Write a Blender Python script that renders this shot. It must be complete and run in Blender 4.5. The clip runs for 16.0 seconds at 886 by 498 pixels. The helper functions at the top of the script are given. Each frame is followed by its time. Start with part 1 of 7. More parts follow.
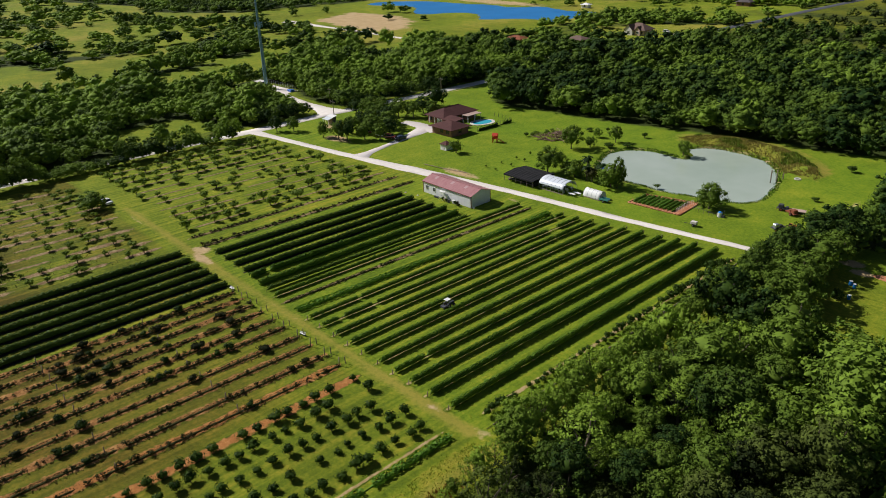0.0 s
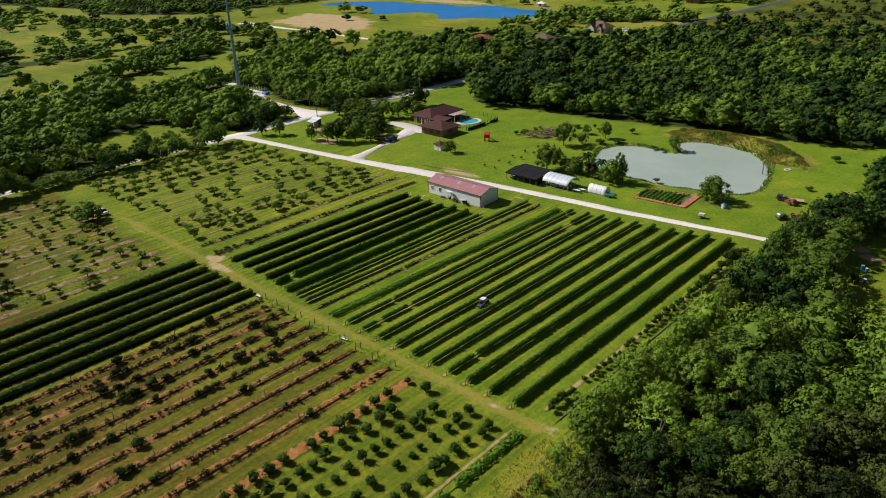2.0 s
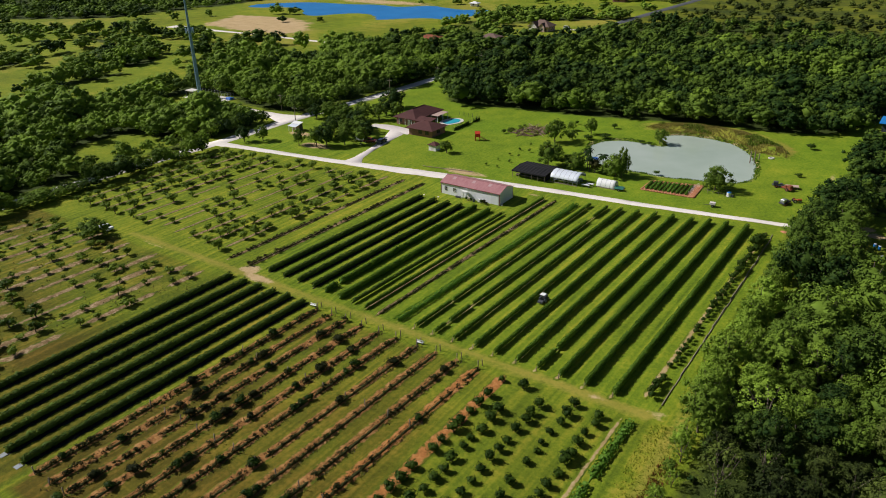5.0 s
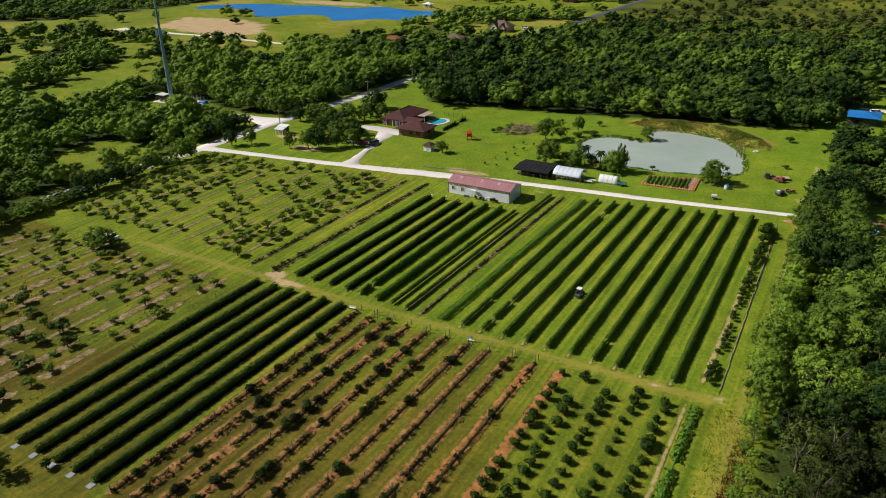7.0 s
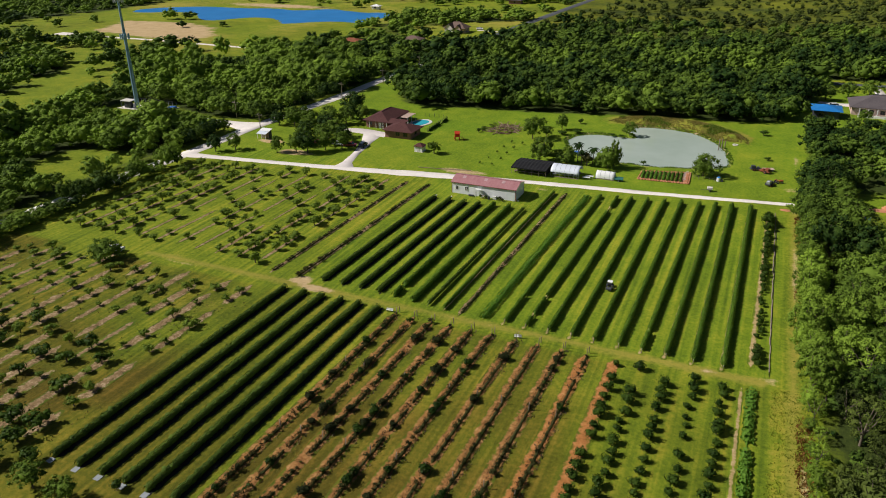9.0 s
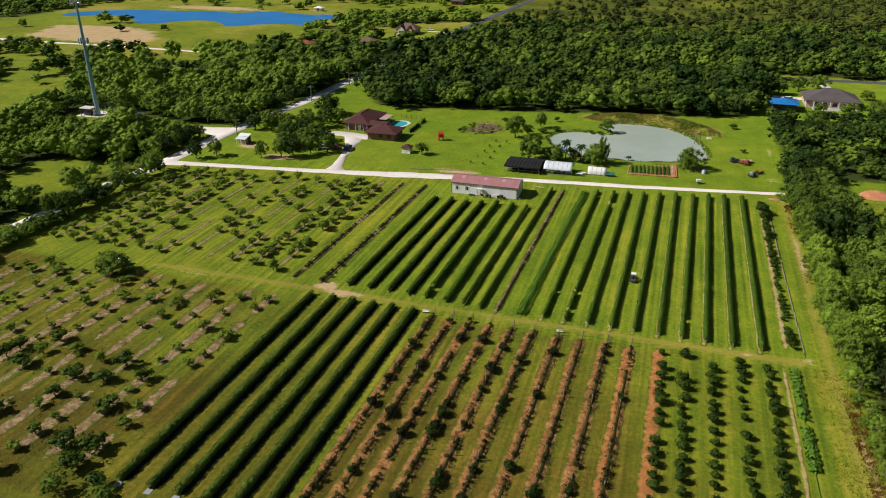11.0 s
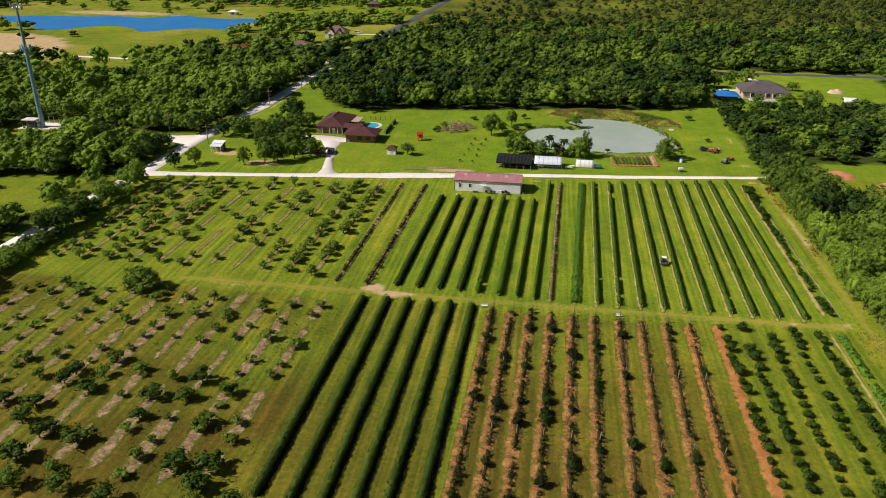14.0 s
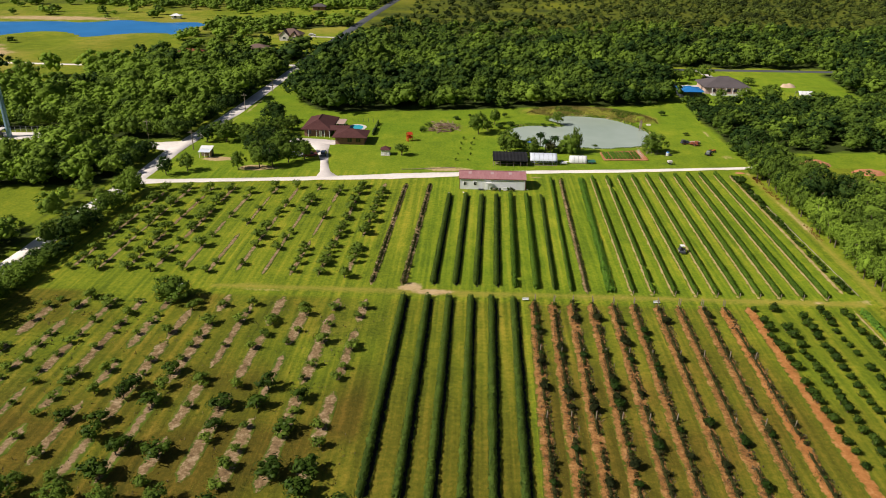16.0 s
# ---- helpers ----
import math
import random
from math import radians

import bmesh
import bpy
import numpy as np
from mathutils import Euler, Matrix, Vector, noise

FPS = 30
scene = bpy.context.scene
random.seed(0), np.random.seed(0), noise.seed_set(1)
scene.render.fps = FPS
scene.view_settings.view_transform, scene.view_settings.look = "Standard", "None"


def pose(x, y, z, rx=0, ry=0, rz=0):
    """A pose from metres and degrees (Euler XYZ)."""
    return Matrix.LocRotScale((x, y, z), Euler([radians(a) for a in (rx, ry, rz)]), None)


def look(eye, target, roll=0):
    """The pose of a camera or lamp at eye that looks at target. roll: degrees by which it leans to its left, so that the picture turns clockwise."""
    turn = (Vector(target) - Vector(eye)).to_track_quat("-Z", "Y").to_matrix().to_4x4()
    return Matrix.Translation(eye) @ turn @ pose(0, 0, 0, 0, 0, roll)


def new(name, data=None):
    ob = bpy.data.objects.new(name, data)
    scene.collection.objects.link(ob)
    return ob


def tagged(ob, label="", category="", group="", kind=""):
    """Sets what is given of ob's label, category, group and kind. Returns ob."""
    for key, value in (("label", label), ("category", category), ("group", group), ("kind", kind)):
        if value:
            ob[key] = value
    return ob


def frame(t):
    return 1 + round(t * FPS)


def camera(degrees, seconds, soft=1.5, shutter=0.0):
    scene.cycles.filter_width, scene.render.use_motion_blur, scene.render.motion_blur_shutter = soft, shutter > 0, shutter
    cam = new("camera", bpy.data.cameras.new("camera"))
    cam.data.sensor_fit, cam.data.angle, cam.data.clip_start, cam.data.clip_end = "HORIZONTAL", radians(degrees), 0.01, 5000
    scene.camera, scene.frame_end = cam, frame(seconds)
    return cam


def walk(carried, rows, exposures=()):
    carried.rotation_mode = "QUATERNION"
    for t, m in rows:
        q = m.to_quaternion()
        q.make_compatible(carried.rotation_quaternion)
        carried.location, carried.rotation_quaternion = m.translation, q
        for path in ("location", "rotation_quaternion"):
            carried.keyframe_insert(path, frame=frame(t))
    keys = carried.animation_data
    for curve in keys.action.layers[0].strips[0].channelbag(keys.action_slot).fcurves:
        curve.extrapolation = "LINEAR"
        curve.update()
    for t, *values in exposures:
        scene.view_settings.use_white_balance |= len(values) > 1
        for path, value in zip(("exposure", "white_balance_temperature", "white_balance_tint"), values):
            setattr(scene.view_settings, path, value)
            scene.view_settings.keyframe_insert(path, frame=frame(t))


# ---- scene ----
cam = camera(62.4, 16.0, soft=0.95)
# seconds, eye x y z, yaw, pitch, roll
PATH = [
    (0, 142.52, -120.99, 68.15, 48.24, -24.57, -2.04),
    (0.5, 139.69, -124.08, 68.29, 47.06, -24.62, -2.01),
    (1, 136.72, -127.19, 68.47, 45.87, -24.67, -1.99),
    (1.5, 133.61, -130.32, 68.70, 44.62, -24.72, -1.98),
    (2, 130.40, -133.45, 68.95, 43.31, -24.77, -1.96),
    (2.5, 127.07, -136.56, 69.19, 41.97, -24.82, -1.94),
    (3, 123.62, -139.65, 69.42, 40.66, -24.86, -1.91),
    (3.5, 120.02, -142.74, 69.64, 39.52, -24.90, -1.88),
    (4, 116.28, -145.85, 69.85, 38.30, -24.93, -1.78),
    (4.5, 112.41, -149.00, 70.05, 36.89, -24.97, -1.66),
    (5, 108.43, -152.13, 70.23, 35.47, -25.00, -1.53),
    (5.5, 104.39, -155.22, 70.39, 34.05, -25.02, -1.39),
    (6, 100.31, -158.19, 70.52, 32.64, -25.04, -1.25),
    (6.5, 96.18, -161.01, 70.61, 31.23, -25.05, -1.12),
    (7, 91.99, -163.66, 70.64, 29.88, -25.04, -1.02),
    (7.5, 87.69, -166.14, 70.61, 28.46, -25.03, -0.94),
    (8, 83.25, -168.50, 70.53, 26.98, -24.99, -0.83),
    (8.5, 78.69, -170.79, 70.43, 25.47, -24.96, -0.72),
    (9, 74.06, -173.02, 70.38, 23.96, -24.93, -0.59),
    (9.5, 69.38, -175.15, 70.36, 22.46, -24.90, -0.52),
    (10, 64.63, -177.12, 70.37, 20.85, -24.89, -0.41),
    (10.5, 59.83, -178.93, 70.38, 19.26, -24.88, -0.31),
    (11, 54.99, -180.63, 70.39, 17.66, -24.87, -0.20),
    (11.5, 50.10, -182.27, 70.36, 16.08, -24.86, -0.09),
    (12, 45.18, -183.88, 70.29, 14.49, -24.82, 0.03),
    (12.5, 40.20, -185.46, 70.17, 12.87, -24.75, 0.15),
    (13, 35.11, -186.95, 70.00, 11.32, -24.71, 0.25),
    (13.5, 29.90, -188.33, 69.81, 9.79, -24.66, 0.35),
    (14, 24.64, -189.59, 69.61, 8.32, -24.60, 0.41),
    (14.5, 19.28, -190.70, 69.42, 6.86, -24.54, 0.49),
    (15, 13.90, -191.69, 69.21, 5.37, -24.48, 0.55),
    (15.5, 8.53, -192.50, 69.04, 3.85, -24.42, 0.62),
    (16, 3.11, -193.13, 68.89, 2.23, -24.35, 0.68),
]
walk(cam, [(t, pose(x, y, z, 90 + pitch, 0, yaw) @ pose(0, 0, 0, 0, 0, roll)) for t, x, y, z, yaw, pitch, roll in PATH], exposures=[(0, -0.15, 6030, 13.5), (6, -0.15, 6060, 13.2), (11, -0.12, 6250, 13.5), (16, 0.0, 6420, 14.2)])

# ---- light: afternoon sun from the west side, clear sky ----
SUN_DIR = Vector((0.71, 0.26, -0.665)).normalized()
world = bpy.data.worlds.new("sky")
scene.world = world
world.use_nodes = True
wn = world.node_tree.nodes
sky = wn.new("ShaderNodeTexSky")
sky.sky_type, sky.sun_disc = "NISHITA", False
sky.sun_elevation, sky.sun_rotation = math.asin(-SUN_DIR.z), math.atan2(-SUN_DIR.x, -SUN_DIR.y)
sky.air_density, sky.dust_density, sky.ozone_density = 1.0, 1.2, 1.0
world.node_tree.links.new(sky.outputs[0], wn["Background"].inputs[0])
wn["Background"].inputs[1].default_value = 0.037
sun = new("sun", bpy.data.lights.new("sun", "SUN"))
sun.data.energy, sun.data.angle, sun.data.color = 5.35, radians(0.55), (1.0, 0.94, 0.83)
sun.matrix_world = look((0, 0, 100), Vector((0, 0, 100)) + SUN_DIR)

# ---- helpers ----
rng = np.random.default_rng(11)


def material(name, rough=0.7, metal=0.0, spec=0.3):
    m = bpy.data.materials.new(name)
    m.use_nodes = True
    b = m.node_tree.nodes["Principled BSDF"]
    b.inputs["Diffuse Roughness"].default_value = 0.13 if rough > 0.65 else 0.0
    b.inputs["Roughness"].default_value, b.inputs["Metallic"].default_value = rough, metal
    b.inputs["Specular IOR Level"].default_value = spec
    return m, m.node_tree.nodes, m.node_tree.links, b


def ramp(nodes, links, source, stops):
    r = nodes.new("ShaderNodeValToRGB")
    el = r.color_ramp.elements
    while len(el) < len(stops):
        el.new(0.5)
    for e, (p, c) in zip(el, stops):
        e.position, e.color = p, (*c, 1)
    links.new(source, r.inputs[0])
    return r.outputs[0]


def noise_tex(nodes, links, scale, detail=4.0, rough=0.6, stretch=None):
    tc = nodes.new("ShaderNodeNewGeometry")
    mp = nodes.new("ShaderNodeMapping")
    mp.inputs["Scale"].default_value = stretch or (1, 1, 1)
    links.new(tc.outputs["Position"], mp.inputs[0])
    n = nodes.new("ShaderNodeTexNoise")
    n.inputs["Scale"].default_value, n.inputs["Detail"].default_value, n.inputs["Roughness"].default_value = scale, detail, rough
    links.new(mp.outputs[0], n.inputs["Vector"])
    return n.outputs["Fac"]


def mixc(nodes, links, fac, a, b, mode="MIX"):
    m = nodes.new("ShaderNodeMix")
    m.data_type, m.blend_type = "RGBA", mode
    for slot, v in ((0, fac), (6, a), (7, b)):
        if isinstance(v, (int, float)):
            m.inputs[slot].default_value = v
        elif isinstance(v, tuple):
            m.inputs[slot].default_value = (*v, 1)
        else:
            links.new(v, m.inputs[slot])
    return m.outputs[2]


def math_node(nodes, links, op, *args):
    m = nodes.new("ShaderNodeMath")
    m.operation = op
    for i, v in enumerate(args):
        if isinstance(v, (int, float)):
            m.inputs[i].default_value = v
        else:
            links.new(v, m.inputs[i])
    return m.outputs[0]


def attr(nodes, name):
    a = nodes.new("ShaderNodeAttribute")
    a.attribute_name = name
    return a


def bumped(nodes, links, b, height, strength, distance):
    n = nodes.new("ShaderNodeBump")
    n.inputs["Strength"].default_value, n.inputs["Distance"].default_value = strength, distance
    links.new(height, n.inputs["Height"])
    links.new(n.outputs[0], b.inputs["Normal"])


def painted(name, c1, c2, scale=3.0, rough=0.6, metal=0.0, spec=0.3, bump=0.1, stretch=None, var=0.0):
    """A surface of two close tones in patches at two scales, with slight relief; var: how much whole pieces differ."""
    m, n, l, b = material(name, rough, metal, spec)
    f1, f2 = noise_tex(n, l, scale, 5, 0.65, stretch), noise_tex(n, l, scale * 0.13, 3, 0.5, stretch)
    f = math_node(n, l, "ADD", math_node(n, l, "MULTIPLY", f1, 0.6), math_node(n, l, "MULTIPLY", f2, 0.5))
    if var:
        oi = n.new("ShaderNodeObjectInfo")
        f = math_node(n, l, "ADD", f, math_node(n, l, "MULTIPLY", math_node(n, l, "SUBTRACT", oi.outputs["Random"], 0.5), var))
    l.new(ramp(n, l, f, [(0.3, c1), (0.75, c2)]), b.inputs["Base Color"])
    if bump:
        bumped(n, l, b, f1, bump, 0.05)
    return m


def foliage(name, dark, light, rough=0.55, trans=0.25):
    """Leaves: tone by plant (attribute tone), by leaf clump (per island) and in patches; some light passes through."""
    m, n, l, b = material(name, rough, 0, 0.06)
    geo = n.new("ShaderNodeNewGeometry")
    tone = attr(n, "tone").outputs["Fac"]
    patch = noise_tex(n, l, 0.35, 3)
    f = math_node(n, l, "ADD", math_node(n, l, "MULTIPLY", geo.outputs["Random Per Island"], 0.22), math_node(n, l, "MULTIPLY", tone, 0.72))
    f = math_node(n, l, "ADD", f, math_node(n, l, "MULTIPLY", math_node(n, l, "SUBTRACT", patch, 0.5), 0.5))
    mid = tuple((a + c) / 2 for a, c in zip(dark, light))
    col = ramp(n, l, f, [(0.05, dark), (0.5, mid), (1.0, light)])
    l.new(col, b.inputs["Base Color"])
    tr = n.new("ShaderNodeBsdfTranslucent")
    l.new(mixc(n, l, 1.0, col, (1.0, 1.0, 0.45), "MULTIPLY"), tr.inputs[0])
    mx = n.new("ShaderNodeMixShader")
    mx.inputs[0].default_value = trans
    l.new(b.outputs[0], mx.inputs[1]), l.new(tr.outputs[0], mx.inputs[2])
    l.new(mx.outputs[0], n["Material Output"].inputs[0])
    return m


def mesh_np(name, V, faces, mat=None, attrs=None, smooth=False):
    """A mesh from arrays: V (n, 3), faces a list of (m, k) index arrays, attrs of name to one float a vertex."""
    me = bpy.data.meshes.new(name)
    V = np.asarray(V, np.float32)
    faces = [np.asarray(f, np.int32) for f in faces if len(f)]
    loops = np.concatenate([f.ravel() for f in faces])
    sizes = np.concatenate([np.full(len(f), f.shape[1], np.int32) for f in faces])
    me.vertices.add(len(V)), me.loops.add(len(loops)), me.polygons.add(len(sizes))
    me.vertices.foreach_set("co", V.ravel())
    me.loops.foreach_set("vertex_index", loops)
    me.polygons.foreach_set("loop_start", np.concatenate([[0], np.cumsum(sizes)[:-1]]).astype(np.int32))
    if smooth:
        me.polygons.foreach_set("use_smooth", np.ones(len(sizes), bool))
    for key, values in (attrs or {}).items():
        a = me.attributes.new(key, "FLOAT", "POINT")
        a.data.foreach_set("value", np.asarray(values, np.float32))
    me.update()
    me.validate()
    if mat:
        me.materials.append(mat)
    return me


def empty(name, m=None):
    ob = new(name)
    if m is not None:
        ob.matrix_world = m
    ob.empty_display_size = 0.2
    return ob


def part(name, bm, mat, parent, label="", smooth=False):
    me = bpy.data.meshes.new(name)
    if smooth:
        for f in bm.faces:
            f.smooth = True
    bm.to_mesh(me)
    bm.free()
    me.materials.append(mat)
    ob = new(name, me)
    ob.parent = parent
    return tagged(ob, label)


def kid(name, me, parent, m=None, label=""):
    ob = new(name, me)
    ob.parent = parent
    if m is not None:
        ob.matrix_basis = m
    return tagged(ob, label)


def boxes(*specs, bevel=0.0, bm=None):
    """A bmesh of boxes, each (x0, y0, z0, x1, y1, z1)."""
    bm = bm or bmesh.new()
    for x0, y0, z0, x1, y1, z1 in specs:
        bmesh.ops.create_cube(bm, size=1, matrix=Matrix.LocRotScale(((x0 + x1) / 2, (y0 + y1) / 2, (z0 + z1) / 2), None, (abs(x1 - x0), abs(y1 - y0), abs(z1 - z0))))
    if bevel:
        bmesh.ops.bevel(bm, geom=bm.edges[:], offset=bevel, segments=1, affect="EDGES")
    return bm


def tube(points, radius, sides=8, bm=None, taper=1.0):
    """A round bar along points."""
    bm = bm or bmesh.new()
    pts = [Vector(p) for p in points]
    rings = []
    for i, p in enumerate(pts):
        d = (pts[min(i + 1, len(pts) - 1)] - pts[max(i - 1, 0)]).normalized()
        a = d.orthogonal().normalized() if abs(d.z) > 0.9 else d.cross(Vector((0, 0, 1))).normalized()
        c = d.cross(a)
        r = radius * (1 + (taper - 1) * i / max(1, len(pts) - 1))
        rings.append([bm.verts.new(p + r * (math.cos(k * math.tau / sides) * a + math.sin(k * math.tau / sides) * c)) for k in range(sides)])
    for r0, r1 in zip(rings, rings[1:]):
        for k in range(sides):
            bm.faces.new((r0[k], r0[(k + 1) % sides], r1[(k + 1) % sides], r1[k]))
    bm.faces.new(rings[0][::-1]), bm.faces.new(rings[-1])
    return bm


def prism(outline, z0, z1, bm=None):
    """An upright block on an outline of (x, y)."""
    bm = bm or bmesh.new()
    lo = [bm.verts.new((x, y, z0)) for x, y in outline]
    hi = [bm.verts.new((x, y, z1)) for x, y in outline]
    bm.faces.new(hi), bm.faces.new(lo[::-1])
    n = len(outline)
    for i in range(n):
        bm.faces.new((lo[i], lo[(i + 1) % n], hi[(i + 1) % n], hi[i]))
    bmesh.ops.recalc_face_normals(bm, faces=bm.faces[:])
    return bm


def inside(poly, x, y):
    hit = np.zeros(np.shape(x), bool)
    for (x0, y0), (x1, y1) in zip(poly, poly[1:] + poly[:1]):
        cross = ((y0 > y) != (y1 > y)) & (x < (x1 - x0) * (y - y0) / ((y1 - y0) or 1e-9) + x0)
        hit ^= cross
    return hit


def edge_distance(poly, x, y):
    best = np.full(np.shape(x), 1e9)
    for (x0, y0), (x1, y1) in zip(poly, poly[1:] + poly[:1]):
        dx, dy = x1 - x0, y1 - y0
        s = np.clip(((x - x0) * dx + (y - y0) * dy) / (dx * dx + dy * dy), 0, 1)
        best = np.minimum(best, np.hypot(x - x0 - s * dx, y - y0 - s * dy))
    return np.where(inside(poly, x, y), best, -best)


LATTICE = np.random.default_rng(5).random((64, 64))


def patchy(x, y, size):
    """Smooth random values 0 to 1 with patches of about that many metres."""
    u, v = np.asarray(x) / size + 900.5, np.asarray(y) / size + 900.5
    i, j = np.floor(u).astype(int), np.floor(v).astype(int)
    a, b = u - i, v - j
    a, b = a * a * (3 - 2 * a), b * b * (3 - 2 * b)
    L = LATTICE
    at = lambda p, q: L[p % 64, q % 64]
    return (at(i, j) * (1 - a) + at(i + 1, j) * a) * (1 - b) + (at(i, j + 1) * (1 - a) + at(i + 1, j + 1) * a) * b


def smooth01(v, a, b):
    s = np.clip((v - a) / (b - a), 0, 1)
    return s * s * (3 - 2 * s)


# ---- materials ----
GRASS_A, GRASS_B, GRASS_C = (0.072, 0.112, 0.010), (0.192, 0.242, 0.014), (0.430, 0.365, 0.034)


def ground_material():
    m, n, l, b = material("grass_ground", 0.9, 0, 0.1)
    fine, mid, big = noise_tex(n, l, 1.3, 8, 0.8), noise_tex(n, l, 0.16, 5, 0.65), noise_tex(n, l, 0.025, 3)
    mow = noise_tex(n, l, 0.9, 3, 0.5, (1.0, 0.02, 1.0))
    f = math_node(n, l, "ADD", math_node(n, l, "MULTIPLY", fine, 0.54), math_node(n, l, "MULTIPLY", mid, 0.26))
    f = math_node(n, l, "ADD", f, math_node(n, l, "MULTIPLY", big, 0.20))
    f = math_node(n, l, "ADD", f, math_node(n, l, "MULTIPLY", math_node(n, l, "SUBTRACT", mow, 0.5), math_node(n, l, "MULTIPLY", attr(n, "mown").outputs["Fac"], 0.42)))
    grass = ramp(n, l, f, [(0.35, GRASS_A), (0.5, GRASS_B), (0.65, GRASS_C)])
    rag = math_node(n, l, "MULTIPLY", math_node(n, l, "SUBTRACT", math_node(n, l, "ADD", math_node(n, l, "MULTIPLY", fine, 0.5), math_node(n, l, "MULTIPLY", mid, 0.5)), 0.5), 1.6)

    def masked(name, lo, hi):
        v = math_node(n, l, "ADD", attr(n, name).outputs["Fac"], rag)
        mr = n.new("ShaderNodeMapRange")
        mr.inputs[1].default_value, mr.inputs[2].default_value = lo, hi
        l.new(v, mr.inputs[0])
        return mr.outputs[0]

    # Brown worn turf, dark enough to carry the dimming painted over the lower field.
    turf = ramp(n, l, f, [(0.3, (0.036, 0.036, 0.006)), (0.5, (0.122, 0.082, 0.012)), (0.68, (0.29, 0.158, 0.030))])
    grass = mixc(n, l, attr(n, "tired_dimmed").outputs["Fac"], grass, turf)
    lawn = ramp(n, l, f, [(0.3, (0.062, 0.118, 0.009)), (0.5, (0.152, 0.262, 0.012)), (0.68, (0.31, 0.375, 0.022))])
    grass = mixc(n, l, attr(n, "lush").outputs["Fac"], grass, lawn)
    dryc = ramp(n, l, math_node(n, l, "ADD", math_node(n, l, "MULTIPLY", fine, 0.5), math_node(n, l, "MULTIPLY", big, 0.5)), [(0.3, (0.19, 0.20, 0.026)), (0.55, (0.36, 0.31, 0.05)), (0.8, (0.45, 0.36, 0.10))])
    col = mixc(n, l, masked("dry", 0.3, 0.8), grass, dryc)
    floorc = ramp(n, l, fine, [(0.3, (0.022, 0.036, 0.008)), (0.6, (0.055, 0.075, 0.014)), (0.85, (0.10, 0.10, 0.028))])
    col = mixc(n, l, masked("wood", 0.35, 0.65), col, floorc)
    dirtc = ramp(n, l, math_node(n, l, "ADD", math_node(n, l, "MULTIPLY", fine, 0.6), math_node(n, l, "MULTIPLY", mid, 0.4)), [(0.3, (0.36, 0.24, 0.10)), (0.5, (0.54, 0.39, 0.20)), (0.75, (0.68, 0.53, 0.33))])
    col = mixc(n, l, masked("dirt", 0.4, 0.7), col, dirtc)
    l.new(col, b.inputs["Base Color"])
    bumped(n, l, b, fine, 0.8, 0.3)
    return m


M_GROUND = ground_material()


def strip_material(name, stops, grass=0.5, g1=GRASS_A, g2=GRASS_B):
    """Bare or mulched soil that grass creeps into from the edges (attribute edge)."""
    m, n, l, b = material(name, 0.95, 0, 0.1)
    fine, mid, patch = noise_tex(n, l, 2.2, 6, 0.75), noise_tex(n, l, 0.3, 4), noise_tex(n, l, 0.75, 4, 0.65)
    f = math_node(n, l, "ADD", math_node(n, l, "ADD", math_node(n, l, "MULTIPLY", fine, 0.45), math_node(n, l, "MULTIPLY", mid, 0.2)), math_node(n, l, "MULTIPLY", patch, 0.35))
    soil = ramp(n, l, f, stops)
    g = ramp(n, l, mid, [(0.3, g1), (0.6, g2)])
    v = math_node(n, l, "ADD", attr(n, "edge").outputs["Fac"], math_node(n, l, "MULTIPLY", math_node(n, l, "SUBTRACT", math_node(n, l, "ADD", math_node(n, l, "MULTIPLY", fine, 0.4), math_node(n, l, "MULTIPLY", patch, 0.6)), 0.5), 2.9))
    mr = n.new("ShaderNodeMapRange")
    mr.inputs[1].default_value, mr.inputs[2].default_value = grass - 0.15, grass + 0.15
    l.new(v, mr.inputs[0])
    l.new(mixc(n, l, mr.outputs[0], g, soil), b.inputs["Base Color"])
    bumped(n, l, b, fine, 0.6, 0.15)
    return m


M_MULCH = strip_material("mulch", [(0.36, (0.075, 0.048, 0.024)), (0.5, (0.25, 0.163, 0.080)), (0.63, (0.54, 0.41, 0.25))], 0.31, (0.055, 0.090, 0.012), (0.125, 0.150, 0.016))
M_MULCH_THIN = strip_material("thin_mulch", [(0.36, (0.10, 0.062, 0.030)), (0.5, (0.28, 0.185, 0.098)), (0.64, (0.48, 0.36, 0.21))], 0.50, (0.055, 0.098, 0.012), (0.125, 0.165, 0.016))
M_ORANGE = strip_material("orange_soil", [(0.3, (0.17, 0.070, 0.022)), (0.5, (0.40, 0.168, 0.050)), (0.7, (0.60, 0.33, 0.13))], 0.24, (0.055, 0.080, 0.010), (0.130, 0.150, 0.014))
M_BROWN = strip_material("brown_soil", [(0.36, (0.060, 0.034, 0.014)), (0.5, (0.285, 0.132, 0.042)), (0.64, (0.53, 0.31, 0.12))], 0.22, (0.055, 0.080, 0.010), (0.130, 0.150, 0.014))
# Weed fabric set east of each hedge, its black also painting the hedge's shade.
M_FABRIC_SHADE = strip_material("weed_fabric_and_shade", [(0.3, (0.014, 0.013, 0.012)), (0.6, (0.028, 0.026, 0.023)), (0.72, (0.16, 0.15, 0.13))], 0.2)
M_PALE = strip_material("pale_soil", [(0.3, (0.22, 0.15, 0.055)), (0.5, (0.40, 0.29, 0.13)), (0.7, (0.60, 0.47, 0.27))], 0.5)
M_ROAD = painted("caliche_road", (0.70, 0.62, 0.55), (0.90, 0.84, 0.77), 0.8, 0.95, bump=0.3)
